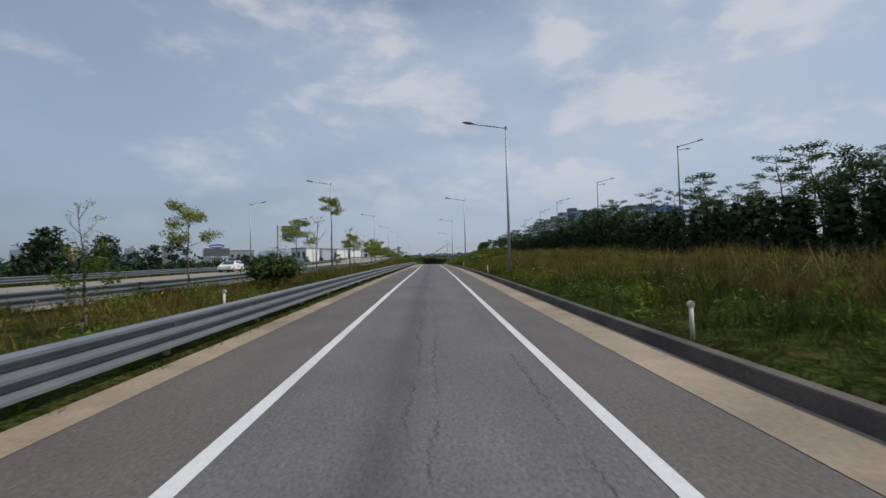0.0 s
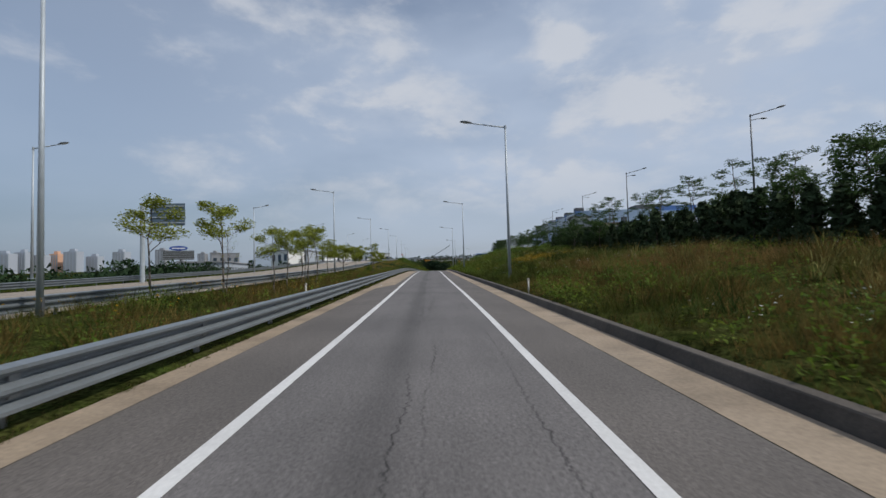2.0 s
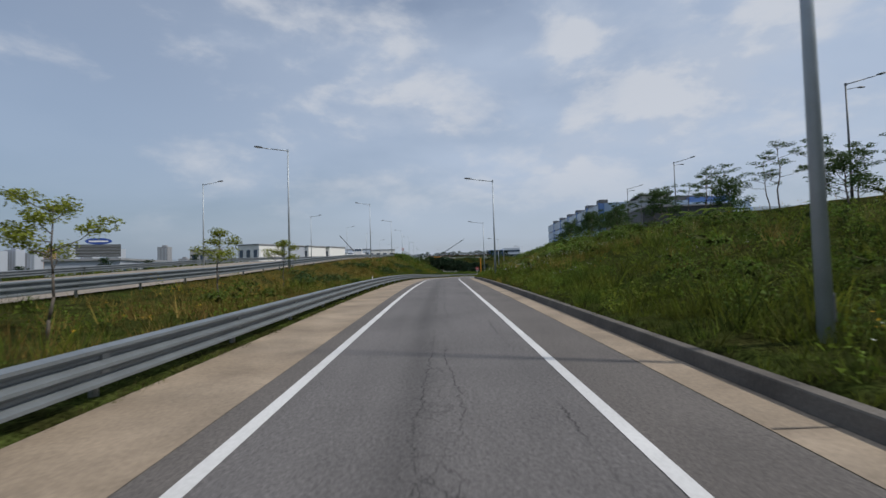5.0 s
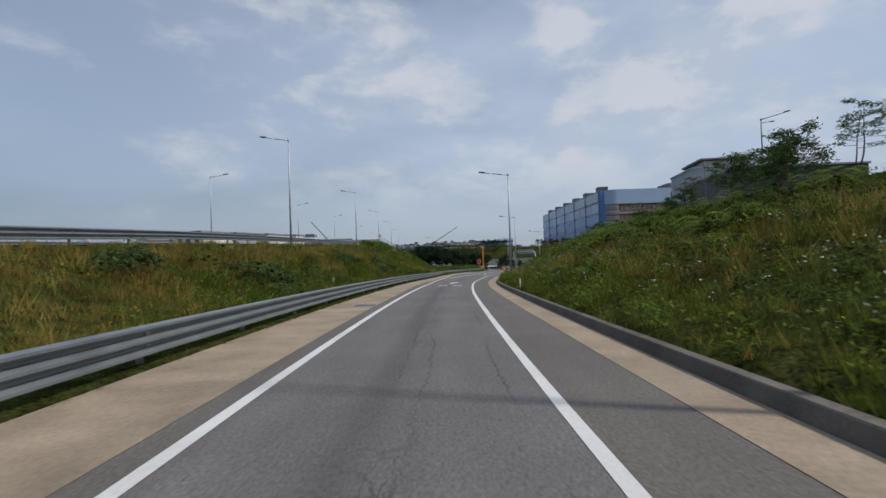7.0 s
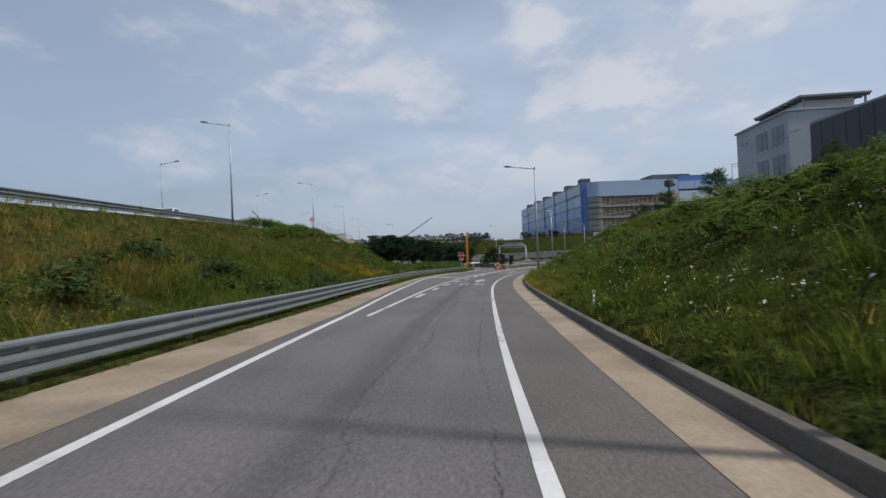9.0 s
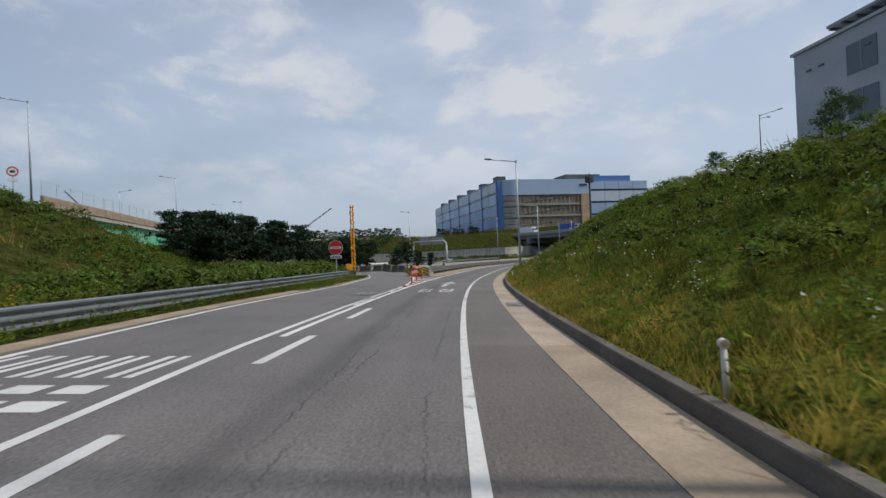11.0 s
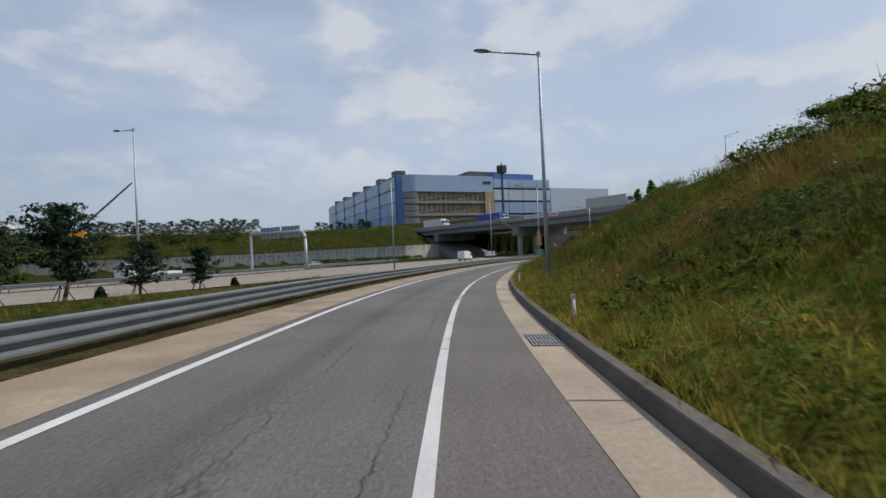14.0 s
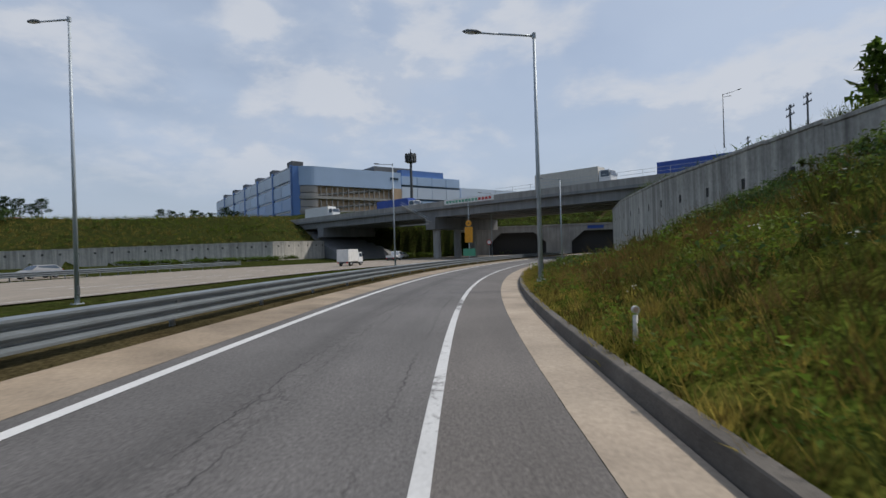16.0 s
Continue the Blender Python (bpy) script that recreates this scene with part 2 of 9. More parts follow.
        for k, (at, swing, slow) in enumerate(((-0.12, 0.18, 0.22), (0.16, 0.22, 0.15), (1.35, 0.12, 0.12))):
            one = times(ranged(apart(at, swing, slow, 0.07), 0.004, 0.016, 1.0, 0.0), ranged(stretched(0, 0.16 + 0.05 * k, 1.0, 3.0), 0.45, 0.55, 0.0, 1.0))
            line = one if line is None else most(line, one)
        # a net of fine cracks in the worn middle of the lane
        mp = t.nodes.new("ShaderNodeMapping"); mp.inputs["Scale"].default_value = (1.0, 0.6, 1)
        t.links.new(uv.outputs[0], mp.inputs["Vector"])
        wn = t.nodes.new("ShaderNodeTexNoise"); wn.inputs["Scale"].default_value, wn.inputs["Detail"].default_value = 4.0, 4.0
        t.links.new(mp.outputs[0], wn.inputs["Vector"])
        add = t.nodes.new("ShaderNodeMix"); add.data_type = "RGBA"; add.blend_type = "ADD"; add.inputs["Factor"].default_value = 0.3
        t.links.new(mp.outputs[0], add.inputs["A"]); t.links.new(wn.outputs["Color"], add.inputs["B"])
        vo = t.nodes.new("ShaderNodeTexVoronoi"); vo.feature = "DISTANCE_TO_EDGE"; vo.inputs["Scale"].default_value = 4.2
        t.links.new(add.outputs["Result"], vo.inputs["Vector"])
        net = times(times(ranged(vo.outputs["Distance"], 0.01, 0.05, 0.8, 0.0), ranged(apart(0.0, 0.15, 0.2, 0.1), 0.15, 0.42, 1.0, 0.0)), ranged(stretched(0, 0.11, 1.0, 3.0), 0.44, 0.60, 0.0, 1.0))
        line = most(line, net)
        where = ranged(stretched(1, 1, 3.0, 3.0), 0.35, 0.5, 0.55, 1.0)
        dark = t.nodes.new("ShaderNodeMath"); dark.operation = "MULTIPLY_ADD"
        dark.inputs[1].default_value, dark.inputs[2].default_value = -0.72 * cracked, 1.0
        t.links.new(times(line, where), dark.inputs[0])
        v = times(v, dark.outputs[0])
    hue = t.nodes.new("ShaderNodeHueSaturation"); hue.inputs["Color"].default_value = (*base, 1)
    t.links.new(v, hue.inputs["Value"])
    t.links.new(hue.outputs[0], b.inputs["Base Color"])
    bp = t.nodes.new("ShaderNodeBump"); bp.inputs["Strength"].default_value, bp.inputs["Distance"].default_value = 0.35, 0.012
    t.links.new(grain, bp.inputs["Height"]); t.links.new(bp.outputs[0], b.inputs["Normal"])
    return m


def paint_material(name, base, worn=0.0):
    """Road paint, worn through in flecks down to the asphalt."""
    m = material(name, base, 0.6, var=0.1, scale=0.7, fine=0.08, fine_scale=25)
    t = m.node_tree
    b = t.nodes["Principled BSDF"]
    src = b.inputs["Base Color"].links[0].from_socket
    co = t.nodes.new("ShaderNodeTexCoord")
    n = t.nodes.new("ShaderNodeTexNoise"); n.inputs["Scale"].default_value, n.inputs["Detail"].default_value, n.inputs["Roughness"].default_value = 5.0, 8.0, 0.75
    t.links.new(co.outputs["Object"], n.inputs["Vector"])
    big = t.nodes.new("ShaderNodeTexNoise"); big.inputs["Scale"].default_value = 0.22
    t.links.new(co.outputs["Object"], big.inputs["Vector"])
    mul = t.nodes.new("ShaderNodeMath"); mul.operation = "MULTIPLY"
    t.links.new(n.outputs["Fac"], mul.inputs[0]); t.links.new(big.outputs["Fac"], mul.inputs[1])
    r = t.nodes.new("ShaderNodeMapRange"); r.inputs[1].default_value, r.inputs[2].default_value = 0.285 - worn, 0.36 - worn
    t.links.new(mul.outputs[0], r.inputs[0])
    mix = t.nodes.new("ShaderNodeMix"); mix.data_type = "RGBA"; mix.inputs["B"].default_value = (0.11, 0.105, 0.10, 1)
    t.links.new(r.outputs[0], mix.inputs["Factor"]); t.links.new(src, mix.inputs["A"])
    t.links.new(mix.outputs["Result"], b.inputs["Base Color"])
    return m


def glass_material(name, base, rough=0.12):
    m = material(name, base, rough, 0.0, var=0.12, scale=0.15, objvar=0.22, spec=0.8)
    return m


M = {
    "asphalt": asphalt_material("asphalt", (0.119, 0.112, 0.110), [(-0.1, 0.42, 0.74), (-1.15, 0.5, 1.06), (0.95, 0.5, 1.05)]),
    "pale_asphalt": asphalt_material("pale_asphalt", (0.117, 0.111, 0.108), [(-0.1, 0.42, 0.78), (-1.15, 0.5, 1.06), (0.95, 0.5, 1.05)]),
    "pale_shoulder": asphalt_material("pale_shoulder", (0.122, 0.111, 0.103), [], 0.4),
    "pale_gutter": material("pale_gutter", (0.28, 0.226, 0.172), 0.9, var=0.22, scale=0.8, fine=0.14, fine_scale=18, bump=0.2, tint=(0.34, 0.28, 0.215)),
    "exit_asphalt": asphalt_material("exit_asphalt", (0.135, 0.129, 0.124), [], 0.5),
    "highway": asphalt_material("highway", (0.25, 0.215, 0.175), [], 0.0),
    "shoulder": asphalt_material("shoulder", (0.110, 0.099, 0.091), [], 0.4),
    "gutter": material("gutter", (0.24, 0.187, 0.132), 0.9, var=0.26, scale=0.8, fine=0.14, fine_scale=18, bump=0.2, tint=(0.29, 0.232, 0.17)),
    "kerb_grass": material("kerb_grass", (0.235, 0.225, 0.04), 0.8, var=0.5, scale=0.9, island=0.35, tint=(0.33, 0.235, 0.06), through_light=0.45, spec=0.12),
    "kerb": material("kerb", (0.125, 0.112, 0.096), 0.9, var=0.25, scale=1.3, fine=0.15, fine_scale=22, bump=0.4, tint=(0.085, 0.074, 0.063)),
    # darker copy of the kerb: the shade on its face is put into the colour
    "shaded_kerb": material("shaded_kerb", (0.10, 0.085, 0.07), 0.9, var=0.3, scale=1.1, fine=0.18, fine_scale=22, bump=0.4, tint=(0.06, 0.052, 0.044)),
    "paint": paint_material("paint", (0.53, 0.53, 0.522)),
    "clean_paint": paint_material("clean_paint", (0.57, 0.57, 0.56), -0.12),
    "worn_paint": paint_material("worn_paint", (0.46, 0.46, 0.45), 0.02),
    "rail": material("rail", (0.205, 0.232, 0.25), 0.5, 0.45, var=0.15, scale=1.2, fine=0.06, fine_scale=30, tint=(0.185, 0.21, 0.23)),
    "post_steel": material("post_steel", (0.30, 0.32, 0.33), 0.55, 0.6, var=0.2, scale=3),
    "pole": material("pole", (0.40, 0.45, 0.49), 0.5, 0.25, var=0.12, scale=1.5, fine=0.05),
    "lamp_shell": material("lamp_shell", (0.10, 0.11, 0.118), 0.5, 0.3, var=0.1),
    "lamp_glass": material("lamp_glass", (0.55, 0.58, 0.6), 0.15, 0.0, var=0.05),
    "soil": material("soil", (0.034, 0.033, 0.012), 1.0, var=0.6, scale=2.2, fine=0.75, fine_scale=16, bump=1.0, bump_scale=14, tint=(0.030, 0.043, 0.010), spec=0.0),
    "undergrowth": material("undergrowth", (0.075, 0.072, 0.015), 1.0, var=0.6, scale=1.6, fine=0.75, fine_scale=16, bump=1.0, bump_scale=14, tint=(0.060, 0.085, 0.013), spec=0.0),
    "turf": material("turf", (0.075, 0.057, 0.03), 0.95, var=0.4, scale=0.6, fine=0.5, fine_scale=16, bump=0.8, bump_scale=14, tint=(0.05, 0.044, 0.022), spec=0.0),
    "reed": material("reed", (0.17, 0.19, 0.055), 0.75, var=0.4, scale=0.7, island=0.3, tint=(0.24, 0.20, 0.07), through_light=0.3, spec=0.12),
    "seed_grass": material("seed_grass", (0.25, 0.135, 0.055), 0.85, var=0.25, scale=0.5, island=0.3, tint=(0.20, 0.14, 0.05), through_light=0.3, spec=0.1),
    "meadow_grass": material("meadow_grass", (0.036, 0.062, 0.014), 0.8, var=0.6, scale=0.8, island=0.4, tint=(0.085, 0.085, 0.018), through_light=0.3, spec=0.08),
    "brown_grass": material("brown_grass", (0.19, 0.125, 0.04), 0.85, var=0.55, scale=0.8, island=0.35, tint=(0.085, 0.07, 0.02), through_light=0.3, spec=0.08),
    "grass": material("grass", (0.066, 0.112, 0.016), 0.75, var=0.6, scale=0.7, island=0.35, tint=(0.135, 0.145, 0.02), through_light=0.4, spec=0.12),
    "dead_grass": material("dead_grass", (0.095, 0.07, 0.032), 0.9, var=0.5, scale=0.7, island=0.35, tint=(0.06, 0.065, 0.02), through_light=0.2, spec=0.05),
    "dry_grass": material("dry_grass", (0.31, 0.22, 0.068), 0.8, var=0.5, scale=0.7, island=0.3, tint=(0.15, 0.13, 0.025), through_light=0.3, spec=0.12),
    "weed": material("weed", (0.09, 0.16, 0.022), 0.65, var=0.45, scale=0.8, island=0.4, tint=(0.135, 0.16, 0.024), through_light=0.45, spec=0.12),
    "flower": material("flower", (0.42, 0.25, 0.02), 0.7, island=0.25, spec=0.12),
    "pale_flower": material("pale_flower", (0.7, 0.7, 0.62), 0.7, island=0.2, spec=0.12),
    "leaf": material("leaf", (0.078, 0.14, 0.022), 0.6, var=0.4, scale=0.7, island=0.4, tint=(0.11, 0.155, 0.026), through_light=0.45, spec=0.12),
    "grey_leaf": material("grey_leaf", (0.044, 0.083, 0.028), 0.65, var=0.35, scale=0.7, island=0.4, tint=(0.062, 0.1, 0.032), through_light=0.35, spec=0.1),
    "young_leaf": material("young_leaf", (0.2, 0.23, 0.036), 0.6, island=0.35, through_light=0.35, spec=0.12),
    "dark_leaf": material("dark_leaf", (0.022, 0.045, 0.018), 0.7, island=0.4, through_light=0.1, spec=0.12),
    "pine": material("pine", (0.02, 0.042, 0.022), 0.7, island=0.4, through_light=0.1, spec=0.12),
    "hedge_leaf": material("hedge_leaf", (0.046, 0.07, 0.034), 0.8, var=0.3, scale=0.8, island=0.4, through_light=0.03, spec=0.08),
    # foliage inside bushes, its dark colour standing in for their own shade
    "inner_shade_leaf": material("inner_shade_leaf", (0.045, 0.07, 0.018), 0.95, var=0.5, scale=3.0, fine=0.6, fine_scale=14, bump=1.0, bump_scale=12, tint=(0.055, 0.052, 0.02), spec=0.05),
    "bright_leaf": material("bright_leaf", (0.11, 0.19, 0.03), 0.6, var=0.35, scale=0.6, island=0.3, tint=(0.15, 0.2, 0.034), through_light=0.45, spec=0.15),
    "bark": material("bark", (0.10, 0.085, 0.07), 0.9, var=0.3, scale=6, bump=0.5),
    "concrete": material("concrete", (0.38, 0.37, 0.345), 0.88, streak=0.3, var=0.18, scale=0.3, fine=0.08, fine_scale=10, bump=0.2, tint=(0.33, 0.32, 0.30)),
    "stained_concrete": material("stained_concrete", (0.66, 0.63, 0.57), 0.9, var=0.2, scale=0.5, fine=0.12, fine_scale=6, tint=(0.48, 0.455, 0.41), streak=0.55),
    "streaked_concrete": material("streaked_concrete", (0.56, 0.545, 0.50), 0.9, var=0.28, scale=0.35, fine=0.14, fine_scale=5, tint=(0.42, 0.41, 0.375), streak=0.6),
    "hole_shade": material("hole_shade", (0.03, 0.03, 0.03), 0.9),
    "girder": material("girder", (0.25, 0.255, 0.26), 0.8, var=0.12, scale=0.2, fine=0.05, streak=0.25),
    "green_steel": material("green_steel", (0.10, 0.38, 0.24), 0.5, var=0.12, scale=0.4),
    "white_paint": material("white_paint", (0.78, 0.78, 0.76), 0.5, var=0.06, scale=2),
    "dull_white": material("dull_white", (0.56, 0.54, 0.49), 0.6, var=0.15, scale=6),
    "orange": material("orange", (0.62, 0.10, 0.035), 0.5, var=0.12, scale=4),
    "amber": material("amber", (0.75, 0.33, 0.02), 0.5, var=0.15, scale=4),
    "red": material("red", (0.55, 0.03, 0.03), 0.45, var=0.06),
    "yellow": material("yellow", (0.72, 0.52, 0.05), 0.5, var=0.1, scale=5),
    "black": material("black", (0.025, 0.025, 0.025), 0.6, var=0.1),
    "blue": material("blue", (0.03, 0.08, 0.34), 0.5, var=0.1, scale=0.6),
    "dark_grey": material("dark_grey", (0.09, 0.095, 0.10), 0.6, var=0.1, scale=0.5),
    "dark_clad": material("dark_clad", (0.04, 0.046, 0.055), 0.5, var=0.12, scale=0.4, objvar=0.1),
    "office_grey": material("office_grey", (0.42, 0.45, 0.50), 0.7, var=0.1, scale=0.2, fine=0.05, fine_scale=4, tint=(0.37, 0.4, 0.45)),
    "mid_grey": material("mid_grey", (0.28, 0.29, 0.31), 0.7, var=0.1, scale=0.2),
    "panel_light": material("panel_light", (0.38, 0.50, 0.68), 0.35, var=0.05, scale=0.05, objvar=0.10),
    "panel_mid": material("panel_mid", (0.20, 0.33, 0.56), 0.35, var=0.06, scale=0.05, objvar=0.12),
    "panel_blue": material("panel_blue", (0.10, 0.20, 0.45), 0.35, var=0.08, scale=0.05, objvar=0.16),
    "panel_pale": material("panel_pale", (0.55, 0.62, 0.72), 0.4, var=0.04, scale=0.05, objvar=0.05),
    "window_dark": glass_material("window_dark", (0.05, 0.075, 0.11)),
    "tan": material("tan", (0.46, 0.33, 0.22), 0.8, var=0.15, scale=0.1),
    "screen": material("screen", (0.36, 0.335, 0.315), 0.6, var=0.1, scale=0.1, objvar=0.15),
    "brick_red": material("brick_red", (0.30, 0.10, 0.07), 0.85, var=0.15, scale=0.2),
    # pale bluish tones with distance haze put into them, for far windows and walls
    "hazed_window": material("hazed_window", (0.36, 0.39, 0.43), 0.6, var=0.05, scale=0.02),
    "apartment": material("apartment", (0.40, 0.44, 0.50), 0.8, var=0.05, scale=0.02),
    "apartment_warm": material("apartment_warm", (0.66, 0.40, 0.27), 0.8, var=0.05, scale=0.02),
    # blue-grey that carries the distance haze over the hills
    "hazed_hill": material("hazed_hill", (0.22, 0.27, 0.33), 1.0, var=0.15, scale=0.01),
    "rubber": material("rubber", (0.03, 0.03, 0.03), 0.8),
    "car_white": material("car_white", (0.75, 0.76, 0.77), 0.3, var=0.03),
    "sealant": material("sealant", (0.06, 0.055, 0.05), 0.9),
    "board": material("board", (0.10, 0.15, 0.20), 0.5, var=0.08, scale=1),
}

# ---- building helpers ----
def mesh_of(name, verts, faces, mat, uvs=None, smooth=False):
    me = bpy.data.meshes.new(name)
    me.from_pydata([tuple(v) for v in verts], [], [tuple(f) for f in faces])
    if uvs is not None:
        layer = me.uv_layers.new(name="UVMap")
        idx = np.empty(len(me.loops), dtype=np.int32)
        me.loops.foreach_get("vertex_index", idx)
        layer.data.foreach_set("uv", np.asarray(uvs, dtype=np.float32)[idx].ravel())
    if smooth:
        me.polygons.foreach_set("use_smooth", np.ones(len(me.polygons), dtype=bool))
    if mat:
        me.materials.append(mat)
    me.update()
    return me


def bm_mesh(name, bm, mat, smooth=False):
    me = bpy.data.meshes.new(name)
    bmesh.ops.recalc_face_normals(bm, faces=bm.faces)
    bm.to_mesh(me)
    bm.free()
    if smooth:
        me.polygons.foreach_set("use_smooth", np.ones(len(me.polygons), dtype=bool))
    if mat:
        me.materials.append(mat)
    return me


def part(name, data, mat, parent, label="", m=None):
    """One mesh object under a thing or a part; data is a bmesh or a mesh."""
    me = data if isinstance(data, bpy.types.Mesh) else bm_mesh(name, data, mat)
    ob = new(name, me)
    ob.parent = parent
    if m is not None:
        ob.matrix_basis = m
    if label:
        ob["label"] = label
    return ob


def box(bm, x0, x1, y0, y1, z0, z1, bevel=0.0):
    made = bmesh.ops.create_cube(bm, size=1.0, matrix=Matrix.Translation(((x0 + x1) / 2, (y0 + y1) / 2, (z0 + z1) / 2)) @ Matrix.Diagonal((x1 - x0, y1 - y0, z1 - z0, 1)))
    if bevel:
        edges = list({e for v in made["verts"] for e in v.link_edges})
        bmesh.ops.bevel(bm, geom=edges, offset=bevel, segments=2, affect="EDGES", profile=0.5)
    return bm


def a_box(x0, x1, y0, y1, z0, z1, bevel=0.0):
    return box(bmesh.new(), x0, x1, y0, y1, z0, z1, bevel)


def tube(bm, a, b, ra, rb, n=8, cap=True):
    """A tapered round bar from a to b."""
    a, b = Vector(a), Vector(b)
    q = (b - a).to_track_quat("Z", "Y").to_matrix().to_4x4()
    bmesh.ops.create_cone(bm, cap_ends=cap, segments=n, radius1=ra, radius2=rb, depth=(b - a).length, matrix=Matrix.Translation((a + b) / 2) @ q)
    return bm


def bent_bar(bm, points, radii, n=8):
    for (p, q), (ra, rb) in zip(zip(points, points[1:]), zip(radii, radii[1:])):
        tube(bm, p, q, ra, rb, n)
    return bm


def poly(bm, pts, z0, z1):
    """A plan outline drawn up from z0 to z1."""
    low = [bm.verts.new((x, y, z0)) for x, y in pts]
    top = [bm.verts.new((x, y, z1)) for x, y in pts]
    n = len(pts)
    bm.faces.new(top)
    bm.faces.new(low[::-1])
    for i in range(n):
        bm.faces.new((low[i], low[(i + 1) % n], top[(i + 1) % n], top[i]))
    return bm


def thing(name, m, label, category, group="", kind=""):
    ob = new(name)
    ob.empty_display_size = 0.2
    ob.matrix_basis = m
    return tagged(ob, label, category, group, kind)


def cubic(xs, ys):
    """A natural cubic through the knots."""
    xs, ys = np.asarray(xs, float), np.asarray(ys, float)
    n, h = len(xs), np.diff(xs)
    a, r = np.eye(n), np.zeros(n)
    for i in range(1, n - 1):
        a[i, i - 1 : i + 2] = h[i - 1], 2 * (h[i - 1] + h[i]), h[i]
        r[i] = 6 * ((ys[i + 1] - ys[i]) / h[i] - (ys[i] - ys[i - 1]) / h[i - 1])
    m = np.linalg.solve(a, r)

    def at(x):
        x = np.asarray(x, float)
        k = np.clip(np.searchsorted(xs, x) - 1, 0, n - 2)
        p, q = (xs[k + 1] - x) / h[k], (x - xs[k]) / h[k]
        return p * ys[k] + q * ys[k + 1] + ((p**3 - p) * m[k] + (q**3 - q) * m[k + 1]) * h[k] ** 2 / 6

    return at


def table(*pairs):
    xs, ys = zip(*pairs)
    return lambda s: np.interp(s, xs, ys)


def ramp01(x, a, b):
    t = np.clip((np.asarray(x, float) - a) / (b - a), 0, 1)
    return t * t * (3 - 2 * t)


# ---- the plan: the slip road's line, and what lies beside it ----
# metres along, x, y, z of the road
LINE = [(-88, 2.21, -87.97, -2.25), (-40, 1.01, -39.99, -1.02), (0, 0.01, 0.0, 0.0), (30, -0.69, 29.99, 0.78), (60, -1.43, 59.98, 1.44),
        (90, -2.5, 89.96, 2.0), (120, -3.25, 119.95, 2.5), (150, -3.86, 149.94, 2.69), (180, -3.4, 179.94, 2.36), (200, -2.16, 199.9, 1.96),
        (220, 0.37, 219.73, 1.54), (240, 3.62, 239.46, 1.15), (260, 8.49, 258.86, 0.77), (280, 14.56, 277.91, 0.40), (300, 22.01, 296.46, 0.10),
        (320, 30.44, 314.6, -0.16), (340, 40.11, 332.09, -0.46), (360, 51.43, 348.58, -0.76), (380, 64.05, 364.07, -0.97), (400, 78.4, 377.99, -1.13),
        (450, 120.0, 405.57, -1.35), (550, 212.05, 444.33, -1.42)]
_l = np.array(LINE)
line_x, line_y, line_z = (cubic(_l[:, 0], _l[:, n]) for n in (1, 2, 3))
SD = np.arange(-88.0, 550.0, 1.0)
DX, DY = line_x(SD), line_y(SD)
TX, TY = np.gradient(DX), np.gradient(DY)
TX, TY = TX / np.hypot(TX, TY), TY / np.hypot(TX, TY)

lean = table((150, 0.0), (230, 0.035))
right_line = table((0, 1.62), (50, 1.55), (92, 1.69), (149, 1.38), (162, 1.14), (183, 0.86), (192, 0.79), (212, 0.5), (240, 0.14), (250, -0.02), (264, -0.2), (284, -0.36), (330, -0.41), (366, -0.28), (400, -0.2))
gutter_in = table((0, 2.8), (48, 2.85), (80, 2.95), (92, 2.94), (149, 2.64), (183, 2.15), (215, 1.84), (240, 1.55), (261, 1.23), (284, 1.0), (307, 1.01), (330, 1.04), (366, 1.04), (400, 1.12))
kerb_in = table((0, 3.6), (80, 3.63), (160, 3.26), (188, 2.88), (240, 2.42), (261, 2.05), (284, 1.75), (307, 1.75), (330, 1.75), (366, 1.83), (400, 2.0))
left_line = table((0, -1.84), (48, -1.98), (91, -1.94), (150, -2.25), (158, -2.45), (184, -2.87), (190, -2.98), (200, -3.3), (217, -4.4), (236, -6.0), (250, -7.7), (262, -8.55), (276, -8.7), (284, -9.7), (288, -10.2), (291, -10.8))
main_left = table((255, -3.98), (283, -4.03), (307, -4.02), (330, -4.12), (366, -3.83), (400, -3.6), (460, -3.5))
divider = table((216, -3.6), (245, -3.95), (255, -4.35), (273, -4.38), (276, -4.52), (279, -4.76), (282, -5.2), (286.4, -5.95), (289, -6.6), (294, -8.6))
sand_in = table((0, -3.55), (62, -3.5), (74, -3.4), (76.5, -2.5), (80, -2.4), (92, -2.36), (149, -2.8), (162, -2.95), (183, -3.33), (217, -4.75), (236, -6.4), (250, -8.05), (262, -8.9), (276, -9.05), (284, -10.05), (291, -11.2))
sand_out = table((0, -4.06), (84, -3.95), (120, -4.2), (162, -4.8), (190, -5.2), (217, -6.1), (238, -7.4), (250, -8.75), (262, -9.5), (276, -9.9), (284, -10.8), (291, -11.6))
rail_at = table((0, -4.3), (84, -4.2), (120, -4.45), (162, -5.1), (190, -5.55), (217, -6.5), (238, -7.85), (250, -9.2), (262, -10.0), (276, -10.9), (284, -11.6), (291, -12.2))
rail_two = table((292, -6.7), (331, -6.45), (349, -6.1), (379, -5.75), (400, -5.6), (470, -5.4))
EDGE_SPLIT = 291.0


def road_z(s, o):
    return line_z(s) - lean(s) * np.clip(o, -14, 6)


